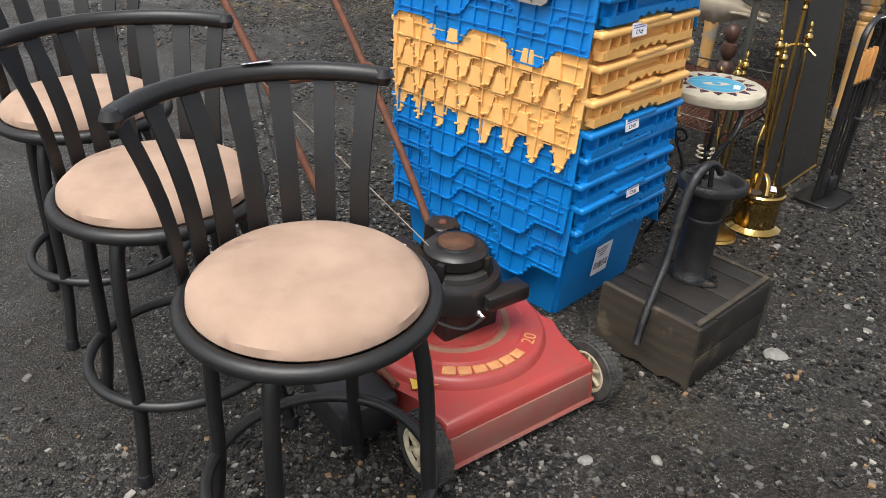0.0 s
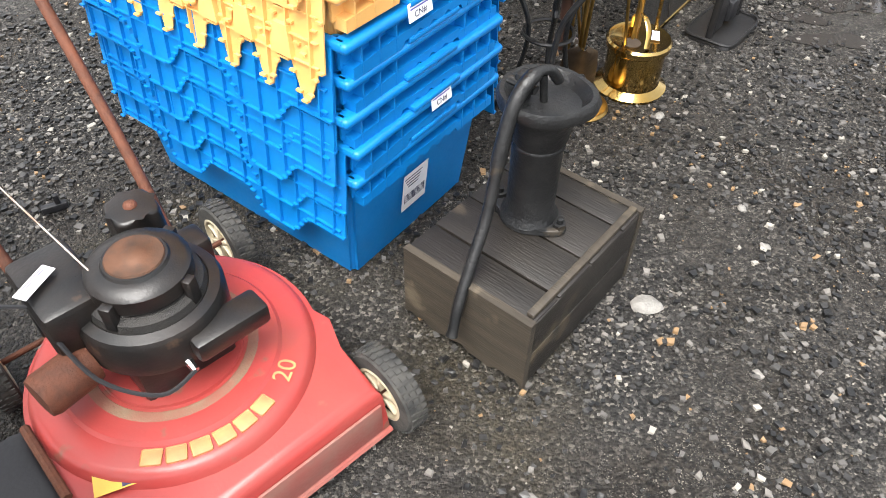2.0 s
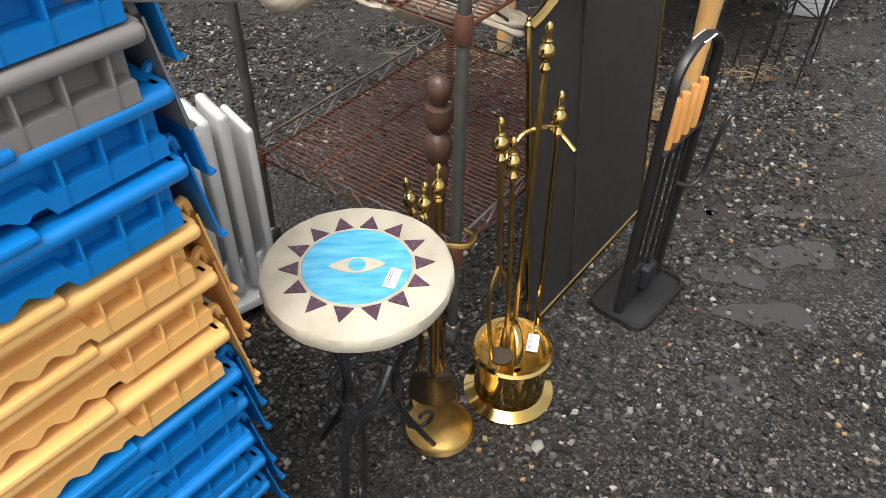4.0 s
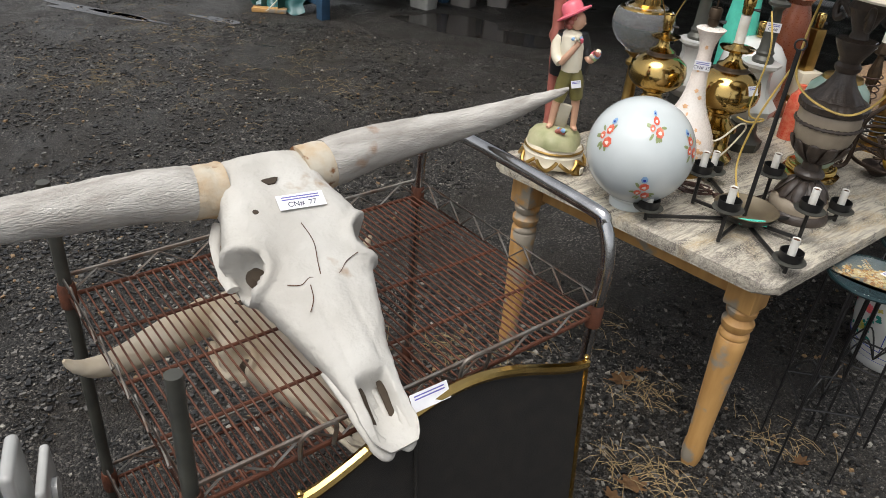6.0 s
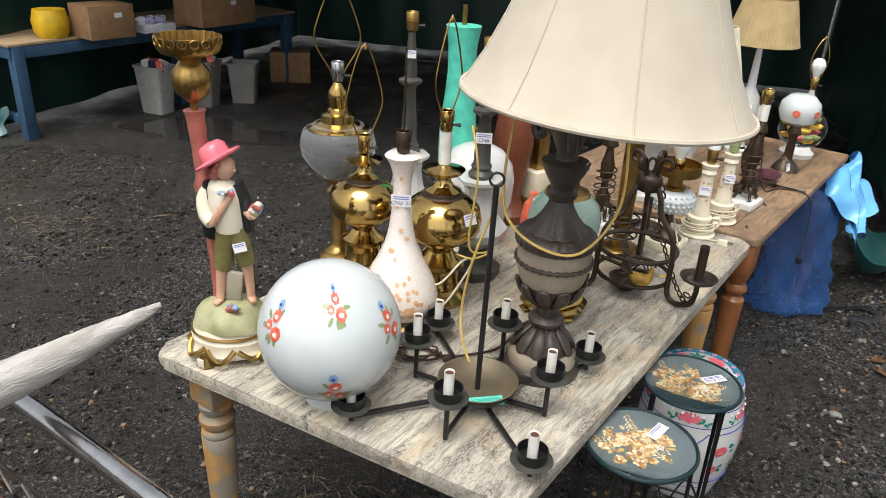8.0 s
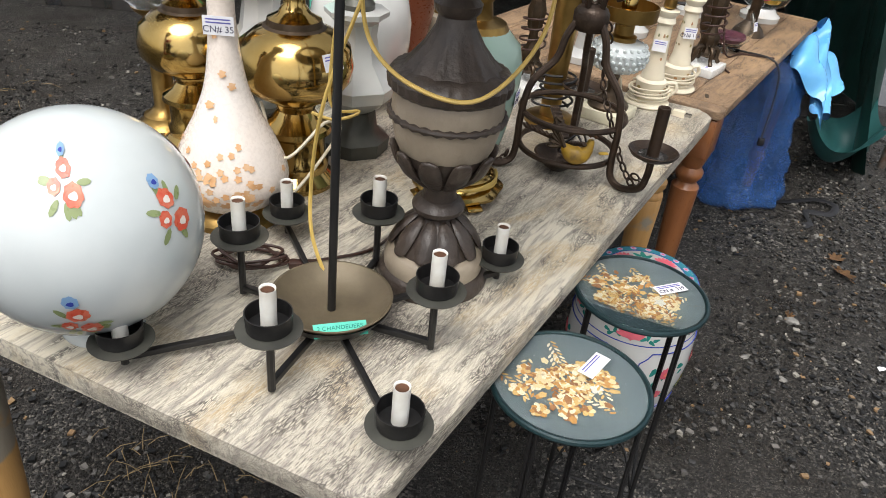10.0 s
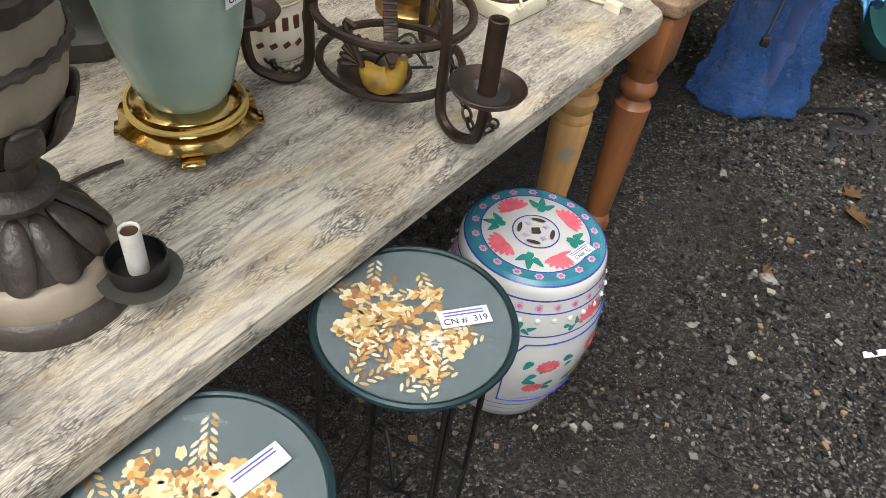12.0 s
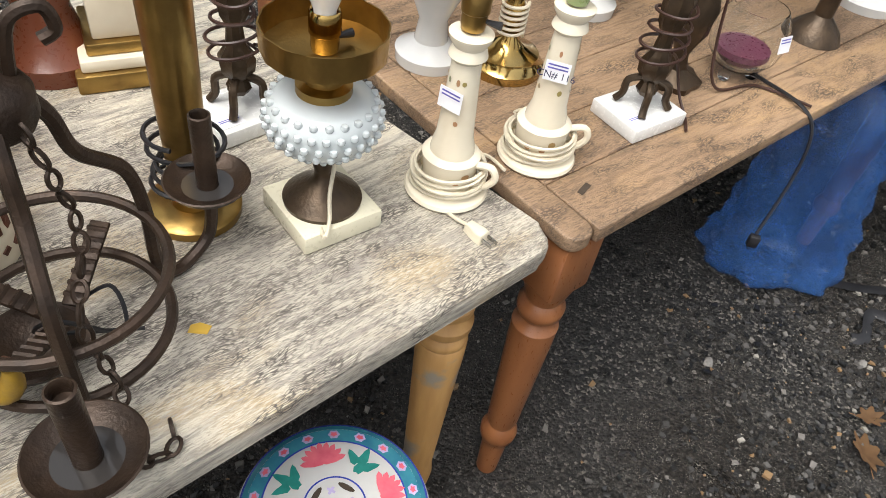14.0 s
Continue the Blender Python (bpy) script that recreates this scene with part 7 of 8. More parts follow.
for k in range(6):
    tube(spline([(-.028, -.09 - .002 * k, .085), (-.055, -.088, .10 + .012 * k - .02), (-.062 + .004 * k, -.088, .085 + .010 * k)], 4), .0042, 6, bm=tf)
part("rooster_tail", tf, DARKBRONZE, ic)
part("rooster_comb", tube(spline([(.018, -.10, .112), (.026, -.10, .12), (.034, -.10, .11)], 4), .004, 6), RUSTDISC, ic)
for k in range(3):
    a = radians(100 + 90 * k)
    q = part("leaf", box(.10, .022, .006, (.06 * math.cos(a), .06 * math.sin(a), .075), .002, turn=Matrix.Rotation(a, 3, "Z") @ Matrix.Rotation(-.4, 3, "Y")), BRONZE_IRON, ic)
    for j in range(7):
        part("leaf_rib", tube([(.06 * math.cos(a) + (j - 3) * .012 * math.cos(a) - .011 * math.sin(a), .06 * math.sin(a) + (j - 3) * .012 * math.sin(a) + .011 * math.cos(a), .078 + (j - 3) * .005), (.06 * math.cos(a) + (j - 3) * .012 * math.cos(a) + .011 * math.sin(a), .06 * math.sin(a) + (j - 3) * .012 * math.sin(a) - .011 * math.cos(a), .078 + (j - 3) * .005)], .003, 5), BRONZE_IRON, q)
part("wires", tube(spline([(-.03, .02, .02), (.02, .05, .06), (.05, .02, .03), (.02, -.03, .09), (-.02, -.02, .04), (.06, .04, .015)], 8), .0025, 5), CABLEK, ic)
yl = thing("yellow_tag", "small torn yellow paper scrap", "paper", 3.70, 6.60, TZ1, 20)
part("scrap", prism([(-.012, -.006), (.010, -.008), (.014, .004), (0, .009), (-.01, .005)], 0, .001), LABELY, yl)

# ---- hobnail lamp ----
hl = lamp("hobnail_lamp", "white hobnail milk glass lamp on a square alabaster base", 3.757, 6.835, TZ1, 52)
part("stone_base", box(.118, .118, .03, (0, 0, .015), .004), CREAMMARBLE, hl, "square cream alabaster base")
part("foot", lathe([(0, .03), (.052, .03), (.053, .036), (.046, .042), (.042, .046), (.020, .062), (.012, .07), (.011, .08), (.014, .095), (.013, .105), (.016, .11), (.012, .12)], 36), DARKBRONZE, hl)
fontp = [(.018, .118), (.05, .13), (.066, .145), (.070, .165), (.068, .185), (.055, .197), (.032, .202)]
part("glass_font", lathe(fontp, 44), MILK, hl)
hb = bmesh.new()
for row, (r, z, n) in enumerate(((.052, .134, 18), (.066, .147, 24), (.071, .161, 26), (.070, .176, 26), (.063, .190, 22))):
    for k in range(n):
        a = 2 * math.pi * (k + .5 * (row % 2)) / n
        lathe([(0, -.005), (.0042, -.003), (.0055, 0), (.0042, .0035), (0, .005)], 8, (r * math.cos(a), r * math.sin(a), z), hb)
tagged(part("hobnails", hb, MILK, hl), kind="stuff")
part("collar", lathe([(.034, .20), (.034, .212), (.024, .216), (.024, .24), (.03, .244), (.03, .25), (.055, .254)], 32), OLDBRASS, hl)
part("gallery", lathe([(.055, .252), (.072, .256), (.073, .288), (.071, .288), (.070, .258), (.055, .256)], 44, wave=lambda a, z: 1 + .012 * math.cos(30 * a)), OLDBRASS, hl, "pierced brass gallery")
socket(hl, .25, bulb="round")
part("cord", tube(spline([(.015, -.01, .11), (-.01, -.035, .07), (-.02, -.052, .04), (-.035, -.062, .03), (.02, .06, .02), (.08, .03, .004), (.11, -.02, .004)], 6)[:20], .0028, 6), CABLEW, hl)
pg = thing("plug_cord", "ivory lamp cord and plug lying on the table", "plug", 3.968, 6.876, TZ1, -30)
part("plug", prism([(-.02, -.007), (.004, -.011), (.014, -.010), (.014, .010), (.004, .011), (-.02, .007)], 0, .016, None, .92, (0, 0), .003), CABLEW, pg)
for s in (-1, 1):
    part("prong", box(.018, .0015, .006, (.022, s * .006, .008)), CHROME, pg)
part("cord", tube(spline([(-.02, 0, .007), (-.06, .0, .004), (-.10, .03, .004), (-.13, .09, .006), (-.11, .13, .012), (-.06, .12, .02)], 8), .0028, 6), CABLEW, pg)


# ---- candlestick lamps with cups ----
def cup_lamp(x, y, z, turn, text):
    c = lamp("candlestick_lamp", "white ceramic candlestick lamp with painted flowers and cup handle", x, y, z, turn)
    part("saucer", lathe([(0, 0), (.058, 0), (.062, .005), (.060, .010), (.042, .014), (0, .015)], 36), CREAMG, c)
    part("cup", lathe([(.034, .013), (.038, .02), (.040, .05), (.042, .066), (.038, .07), (.032, .072)], 32), CREAMG, c)
    part("candlestick", lathe([(.032, .07), (.030, .085), (.026, .10), (.022, .17), (.0195, .215), (.026, .222), (.024, .23), (.021, .235), (.028, .246), (.029, .252), (.015, .254)], 32), CREAMG, c)
    part("cup_handle", tube(spline([(.040, 0, .060), (.062, 0, .064), (.07, 0, .048), (.058, 0, .03), (.040, 0, .026)], 5), .0055, 8), CREAMG, c)
    rr = random.Random(int(x * 100))
    fl2 = bmesh.new()
    for k in range(22):
        a, z2 = rr.uniform(0, 6.28), rr.choice((.03, .04, .05, .13, .16, .19))
        r2 = .0405 if z2 < .07 else .0255 - (z2 - .1) * .05
        place = lambda u, v, q=r2: ((q + .0010) * math.cos(u), (q + .0010) * math.sin(u), v)
        blob(fl2, place, a, z2, .10 + .08 * rr.random(), .0028 + .003 * rr.random(), 0, 8)
    part("painted_sprigs", fl2, random_material("sprig_paint", [(0, (.30, .24, .08)), (.5, (.40, .20, .10)), (1, (.18, .20, .10))], .3), c, "brown and green painted sprigs")
    tk = [(.052 * math.cos(t) * (1 + .06 * math.sin(t * .37)), .052 * math.sin(t) * (1 + .06 * math.cos(t * .61)), .016 + .0011 * t + .004 * math.sin(t * 1.3)) for t in np.linspace(0, 34, 150)]
    part("wound_cord", tube(tk, .0028, 6), CABLEW, c)
    sticker(c, facing((-.005, -.0255, .165), (-.2, -1, .08)), .036, .03, text)
    socket(c, .254, mat=GREENF if text else OLDBRASS, bulb="spiral")
cup_lamp(3.900, 6.960, TZ1, -10, "")
cup_lamp(4.012, 7.085, TZ2, 10, "CN# 116")

# ---- further lamps ----
bc = lamp("brass_column_lamp", "plain satin brass column lamp with cord round it", 3.598, 6.778, TZ1)
part("column", lathe([(0, 0), (.062, 0), (.063, .012), (.058, .016), (.027, .018), (.025, .03), (.030, .30), (.028, .42), (.032, .43), (.012, .44)], 32), OLDBRASS, bc)
part("wound_cord", tube([(.042 * math.cos(t) * (1 + .2 * math.sin(t * .3)), .042 * math.sin(t), .04 + .003 * t) for t in np.linspace(0, 30, 120)], .0032, 6), CABLEK, bc)
socket(bc, .44)


def marble_lamp(x, y, z, turn, h, sticker_text=None):
    m = lamp("marble_base_lamp", "ornate dark bronze lamp on a white marble base", x, y, z, turn)
    part("marble_base", box(.125, .105, .026, (0, 0, .013), .003), MARBLE, m, "white marble slab base")
    part("stem", lathe([(.012, .05), (.018, .06), (.012, .075), (.024, .09), (.026, .11), (.014, .13), (.011, .16), (.02, .18), (.024, .22), (.016, .25), (.011, .28), (.026, .29), (.026, .296), (.012, h)], 24, wave=lambda a, q: 1 + .08 * math.cos(8 * a)), DARKBRONZE, m)
    for k in range(4):
        a = .785 + 1.571 * k
        part("claw_foot", tube(spline([(.012 * math.cos(a), .012 * math.sin(a), .08), (.034 * math.cos(a), .034 * math.sin(a), .07), (.036 * math.cos(a), .036 * math.sin(a), .045), (.046 * math.cos(a), .046 * math.sin(a), .030)], 4), .0065, 8), DARKBRONZE, m)
    part("wound_cord", tube([(.034 * math.cos(t) * (1 + .3 * math.sin(t * .23)), .034 * math.sin(t), .11 + .004 * t) for t in np.linspace(0, 26, 110)], .0028, 6), CABLEB, m)
    part("cord", tube(spline([(.03, 0, .12), (.07, .01, .09), (.085, -.01, .03), (.075, -.045, .006), (.05, -.07, .004)], 6), .0028, 6), CABLEB, m)
    socket(m, h, sleeve=.06)
    sticker(m, pose(-.035, -.03, .0268, 0, 0, 0), .04, .022)
    return m
marble_lamp(4.158, 7.262, TZ2, 50, .33)
marble_lamp(3.565, 6.985, TZ1, 58, .33)
cx = lamp("stepped_lamp", "cream and gilt square stepped lamp base", 3.335, 7.055, TZ1, 40)
for w, z0, h, m in ((.17, 0, .03, OLDBRASS), (.15, .03, .02, CREAMG), (.125, .05, .02, OLDBRASS), (.10, .07, .10, CREAMG), (.05, .17, .16, OLDBRASS)):
    part("step", box(w, w, h, (0, 0, z0 + h / 2), .004), m, cx)
socket(cx, .33)
b3 = lamp("brass_lamp", "polished brass candlestick lamp with coiled ivory cord", 3.910, 7.318, TZ2)
part("body", lathe([(0, 0), (.068, 0), (.07, .016), (.06, .024), (.058, .034), (.03, .045), (.016, .06), (.013, .10), (.020, .115), (.013, .13), (.012, .30), (.018, .31), (.010, .32)], 36), BRASS, b3)
part("wound_cord", tube([(.022 * math.cos(t), .022 * math.sin(t), .065 + .0016 * t) for t in np.linspace(0, 38, 150)], .003, 6), CABLEW, b3)
socket(b3, .32, sleeve=.06)
gw = thing("glass_bowl", "clear footed glass bowl with purple liquid and sticker", "glass bowl", 4.325, 7.50, TZ2)
g1 = part("bowl", lathe([(.02, .02), (.045, .026), (.064, .05), (.07, .08), (.064, .115), (.05, .14), (.048, .14), (.062, .114), (.067, .08), (.061, .052), (.043, .03), (.02, .024)], 36), GLASS, gw)
g1.visible_shadow = False
for k in range(3):
    a = k * 2.09
    part("glass_foot", lathe([(0, 0), (.010, .002), (.012, .010), (.006, .022), (0, .026)], 12, (.035 * math.cos(a), .035 * math.sin(a), 0)), GLASS, gw)
part("contents", lathe([(0, .034), (.04, .036), (.052, .05), (.05, .06), (0, .062)], 28), M("dark_plum_contents", (0.10, 0.03, 0.05), 0.3), gw)
sticker(gw, facing((.055, -.045, .10), (.6, -.6, .2)), .03, .03)
fg = lamp("flower_bowl_lamp", "glass bowl lamp holding yellow flowers on a white base", 4.640, 7.990, TZ2)
part("base", lathe([(0, 0), (.075, 0), (.078, .02), (.06, .034), (.05, .05)], 32), WHITEG, fg)
fgb = part("bowl", lathe([(.05, .048), (.085, .07), (.105, .11), (.105, .15), (.085, .185), (.06, .20)], 36), GLASS, fg)
fgb.visible_shadow = False
rf = random.Random(5)
for k in range(16):
    part("silk_flower", lathe([(0, 0), (.02, .004), (.026, .014), (.016, .02), (0, .014)], 10, (rf.uniform(-.05, .05), rf.uniform(-.05, .05), .075 + rf.uniform(0, .07)), wave=lambda a, z: 1 + .2 * math.cos(5 * a)), (LABELY, GREENF, PINK, LABELY)[k % 4], fg)
part("lid", lathe([(.062, .198), (.064, .215), (.05, .225), (.02, .232), (.012, .25), (.016, .28), (.01, .31)], 32, wave=lambda a, z: 1 + .05 * math.cos(14 * a)), WHITEG, fg)
socket(fg, .31, bulb="round")
harp(fg, .33, .20, .05, .4)


def pleated_lamp(x, y, z, h0, r0, r1, hh, label, mat=PLEAT):
    p = lamp("shaded_lamp", label, x, y, z)
    part("body", lathe([(0, 0), (.06, 0), (.062, .02), (.03, .04), (.025, .08), (.05, .14), (.06, .20), (.045, .27), (.02, .31), (.012, h0)], 28), WHITEG, p)
    prof = [(r0, h0), ((r0 + r1) / 2, h0 + hh / 2), (r1, h0 + hh)]
    part("shade", lathe(prof + [(r - .004, q) for r, q in prof[::-1]], 120, closed=True, wave=lambda a, q: 1 + .010 * math.cos(60 * a)), mat, p, "pleated ivory lampshade")
    part("shade_fitter", tube([(-r1, 0, h0 + hh - .01), (r1, 0, h0 + hh - .01)], .003, 6), OLDBRASS, p)
    return p
pleated_lamp(4.02, 7.62, TZ2, .42, .15, .10, .19, "lamp with an ivory pleated drum shade")
pleated_lamp(4.36, 7.98, TZ2, .50, .16, .11, .19, "lamp with a straw-coloured woven shade", M("straw_weave", (0.42, 0.31, 0.15), 0.8))
pleated_lamp(3.78, 7.28, TZ2, .26, .13, .09, .14, "lamp with a low white shade", FABRIC)
ol = lamp("ornate_lamp", "dark twisted metal lamp with candle sleeve and hanging cord", 4.21, 7.42, TZ2)
part("stem", lathe([(0, 0), (.05, 0), (.052, .012), (.02, .03), (.014, .06), (.03, .10), (.035, .15), (.018, .20), (.02, .24), (.012, .28)], 24, wave=lambda a, z: 1 + .10 * math.cos(6 * a + z * 60)), DARKBRONZE, ol)
socket(ol, .28, sleeve=.07)
part("cord", tube(spline([(.03, .03, .30), (.05, .0, .10), (.08, -.01, .012), (.16, .05, .004), (.26, .02, .006)], 8), .003, 6), CABLEB, ol)
bk = thing("black_cord", "black lamp cord hanging over the table edge", "cord", 4.40, 7.44, TZ2)
part("cord", tube(spline([(-.10, .12, .005), (-.02, .06, .005), (.05, -.01, .008), (.085, -.03, -.03), (.09, -.05, -.12), (.07, -.09, -.24)], 8), .0035, 6), CABLEK, bk)
part("plug", box(.022, .016, .028, (.07, -.095, -.255), .004), CABLEK, bk)
ml = lamp("milk_glass_shade", "white milk glass shade with painted roses on a dark base", 4.50, 7.75, TZ2)
part("base", lathe([(0, 0), (.06, 0), (.05, .02), (.02, .05), (.018, .15), (.03, .17), (.02, .20)], 24), DARKBRONZE, ml)
part("shade", lathe([(.03, .20), (.07, .22), (.085, .26), (.08, .30), (.05, .33), (.035, .335)], 32), MILK, ml)
for a in (-120, -60, 0):
    part("painted_rose", blob(bmesh.new(), sphere_place(.265, .086, .0012), radians(a) * .086, 0.0, .018, .016, 0, 16, 6, .2), REDF, ml)


# ---- tent, its tables and boxes ----
tent = thing("market_tent", "dark green tarpaulin market tent open at the front", "tent", -.45, 9.80, 0, -14.2)
tent["kind"] = "structure"
def sheet(fn, nu, nv):
    b = bmesh.new()
    g = [[b.verts.new(fn(i / nu, j / nv)) for j in range(nv + 1)] for i in range(nu + 1)]
    for i in range(nu):
        for j in range(nv):
            b.faces.new((g[i][j], g[i + 1][j], g[i + 1][j + 1], g[i][j + 1])).smooth = True
    return b
TW, TD = 6.4, 5.0
part("roof", sheet(lambda u, v: (-.1 + u * (TW + .3), -.25 + v * (TD + .4), 2.35 + .7 * (1 - abs(2 * v - 1)) + .02 * math.sin(u * 30)), 24, 10), TARP, tent)
part("back_wall", sheet(lambda u, v: (u * TW, TD + .03 * math.sin(u * 60), .05 + v * 2.4), 40, 4), TARP, tent)
part("side_wall", sheet(lambda u, v: (.03 * math.sin(u * 40), u * TD, .05 + v * 2.5), 30, 4), TARP, tent)
part("side_wall", sheet(lambda u, v: (TW + .03 * math.sin(u * 40), .9 + u * (TD - .9), .0 + v * 2.6), 30, 4), TARP, tent)
for px, py in ((0.06, .05), (TW - .1, .1), (TW / 2, TD - .1)):
    part("tent_pole", tube([(px, py, 0), (px, py, 2.4)], .02, 10), GALV, tent)
lc = thing("tarp_curtain", "dark green tarpaulin curtain gathered at the tent corner", "tarpaulin", -1.10, 9.93)
def curtain(u, v):
    z = v * 2.3
    x = u * (.74 - .04 * (1 - v)) + .035 * math.sin(u * 19 + v * 2)
    return (x - .03 * (1 - v) * u, .06 * math.sin(u * 27 + 1) - .16 * u, max(.015, z + .02 * math.sin(u * 9)))
part("curtain", sheet(curtain, 44, 16), TARP, lc)
part("curtain_hem", sheet(lambda u, v: (.28 + u * .5 + .02 * math.sin(v * 9), -.04 - .10 * v + .03 * math.sin(u * 14) - .06 * u, .19 * (1 - v) ** 1.4 + .012 * math.sin(u * 20) + .014), 24, 8), TEALTARP, lc)
part("guy_rope", tube(spline([(.56, -.20, .20), (.58, -.26, .12), (.50, -.3, .03)], 5), .006, 6), CABLEW, lc)
pw = thing("wooden_offcut", "short piece of raw timber under the curtain", "wood", -.62, 9.72, 0, 20)
part("timber", box(.30, .09, .035, (0, 0, .018), .004), PINE, pw)

bt = thing("trestle_table", "blue painted wooden market table with plywood top", "table", -.14, 9.76, 0, 60)
part("tabletop", box(2.9, .80, .02, (1.40, .36, .685), .003), PLYWOOD, bt)
part("front_rail", box(2.86, .03, .085, (1.41, -.02, .63), .003), BLUEWOOD, bt)
part("end_rail", box(.03, .76, .085, (-.02, .36, .63), .003), BLUEWOOD, bt)
for lx, ly in ((0.02, 0), (0.02, .70), (1.45, .05), (2.75, 0), (2.75, .70)):
    part("leg", box(.085, .085, .675, (lx, ly, .3375), .004), BLUEWOOD, bt)
part("stretcher", box(.06, .70, .05, (.05, .36, .12), .003), BLUEWOOD, bt)
for x, y, w, d, h, r, lab in ((.30, 10.25, .36, .28, .24, 55, "brown cardboard box with a white label on the market table"), (.85, 11.2, .6, .35, .26, 60, "open brown cardboard box on the market table")):
    cbx = thing("cardboard_box", lab, "box", x, y, .695, r)
    part("carton", box(w, d, h, (0, 0, h / 2), .004), CARDB, cbx)
    part("carton_label", box(.06, .002, .035, (.05, -d / 2 - .002, h * .7)), PAPER, cbx)
ty = thing("toy_bucket", "bright yellow moulded plastic toy on the table", "toy", -.02, 10.10, .695, 30)
part("body", lathe([(0, 0), (.10, 0), (.12, .03), (.13, .12), (.11, .2), (0, .21)], 24), M("yellow_toy_plastic", (0.75, 0.47, 0.02), 0.4), ty)
sb = thing("shoe_box", "shallow white box with crumpled paper on the table", "box", .52, 10.62, .695, 60)
part("tray", box(.30, .20, .06, (0, 0, .03), .004), PAPER, sb)
for k in range(5):
    part("crumpled_paper", lathe([(0, 0), (.04, .005), (.05, .03), (.03, .055), (0, .06)], 9, (-.08 + .045 * k, .02 * (-1) ** k, .055), wave=lambda a, z: 1 + .25 * math.sin(5 * a + z * 90)), LILAC if k % 2 else PAPER, sb)


def bin_thing(x, y, h, w, turn, mat, label, full):
    bn = thing("waste_bin", label, "bin", x, y, 0, turn)
    b = bmesh.new()
    rings = []
    for k, z in ((.78, 0), (1, h), (1.06, h), (1.06, h - .02), (.97, h - .02), (.97, h - .004), (.74, .012)):
        rings.append([b.verts.new((px * k, py * k, z)) for px, py in rounded(w, w * .8, .03, 3, -w / 2, -w * .4)])
    for p, q in zip(rings, rings[1:]):
        for i in range(len(p)):
            b.faces.new((p[i], p[(i + 1) % len(p)], q[(i + 1) % len(p)], q[i]))
    b.faces.new(rings[0]), b.faces.new(rings[-1])
    part("bin_body", b, mat, bn)
    if full:
        for k in range(6):
            part("packet", box(.07, .05, .10, (-.08 + .035 * k, .03 * (-1) ** k, h - .01), .004, turn=Euler((.3 * (-1) ** k, .2 * k - .4, .4 * k)).to_matrix()), (REDF, PAPER, REDF, INK, PAPER, REDF)[k], bn)
    return bn
LIGHTGREY = M("pale_grey_plastic", (0.42, 0.42, 0.39), 0.45)
bin_thing(.455, 10.72, .40, .27, -20, LIGHTGREY, "pale grey plastic waste bin full of packets", True)
bin_thing(.75, 11.05, .40, .27, -10, GREYP, "grey plastic waste bin with red packets", True)
bin_thing(1.05, 11.25, .36, .26, 5, GREYP, "dark grey plastic bin in the tent's shade", False)
bx = thing("storage_box", "brown box on the floor in the tent's shade", "box", 1.25, 12.25, 0, 10)
part("carton", box(.40, .3, .30, (0, 0, .15), .005), CARDB, bx)

# ---- tarpaulin skirt and plastic bags beside the tables ----
rt = thing("tarp_skirt", "dark green tarpaulin drooping to the ground beside the tables", "tarpaulin", 5.25, 8.30, 0, 62)
def skirt(u, v):
    fold = .05 * math.sin(u * 19 + v * 3) * (1 - .3 * v)
    return (u * 1.9, -.25 * (1 - v) ** 2 + fold - .02, .03 + v * 2.2 - .10 * math.sin(math.pi * min(1, u * 2.2)) * (1 - v))
part("tarp", sheet(skirt, 50, 18), TARP, rt)
part("tarp_pouch", sheet(lambda u, v: (-.20 + u * .60, -.26 + .30 * v + .03 * math.sin(u * 8), .06 + .16 * (2 * v - 1) ** 2 + .10 * (2 * u - 1) ** 2 + .02 * math.sin(u * 15 + v * 4)), 26, 14), TEALTARP, rt, "sagging teal tarpaulin fold")


def bag(x, y, rx, ry, h, mat, name, label, seed, z0=0.0):
    bg = thing(name, label, "plastic bag", x, y, z0, 0)
    rng = random.Random(seed)
    ph = [rng.uniform(0, 6.28) for _ in range(8)]
    prof = [(.75, .004), (1.0, .04), (.98, .14), (.85, .30), (.78, .5), (.80, .7), (.72, .88), (.5, 1.0)]
    b = bmesh.new()
    pts = spline([(k, z, 0) for k, z in prof], 6)
    rings = []
    for p in pts:
        ring = []
        for i in range(56):
            a = 2 * math.pi * i / 56
            w = 1 + .16 * abs(noise.noise(Vector((3.2 * math.cos(a), 3.2 * math.sin(a), p.y * 5 + seed)))) + .10 * abs(noise.noise(Vector((7 * math.cos(a), 7 * math.sin(a), p.y * 12 + seed)))) + .10 * math.sin(3 * a + ph[0] + p.y * 5) + .10 * math.sin(7 * a + ph[1] - p.y * 9) + .12 * abs(math.sin(6 * a + ph[2] + p.y * 13)) + .05 * math.sin(17 * a + ph[3] + p.y * 20)
            ring.append(b.verts.new((rx * p.x * w * math.cos(a), ry * p.x * w * math.sin(a), max(.002, p.y * h * (1 + .05 * math.sin(2 * a + ph[4]))))))
        rings.append(ring)
    for p, q in zip(rings, rings[1:]):
        for i in range(56):
            b.faces.new((p[i], p[(i + 1) % 56], q[(i + 1) % 56], q[i])).smooth = True
    b.faces.new(rings[0]), b.faces.new(rings[-1])
    part("bag", b, mat, bg)
    return bg
bag(4.715, 7.875, .165, .10, .66, BAG, "plastic_bag", "tall translucent dark blue plastic bag beside the table", 4)
lbg = thing("plastic_bag", "light blue plastic bag draped over the table side", "plastic bag", 4.80, 8.02, .42, 54)
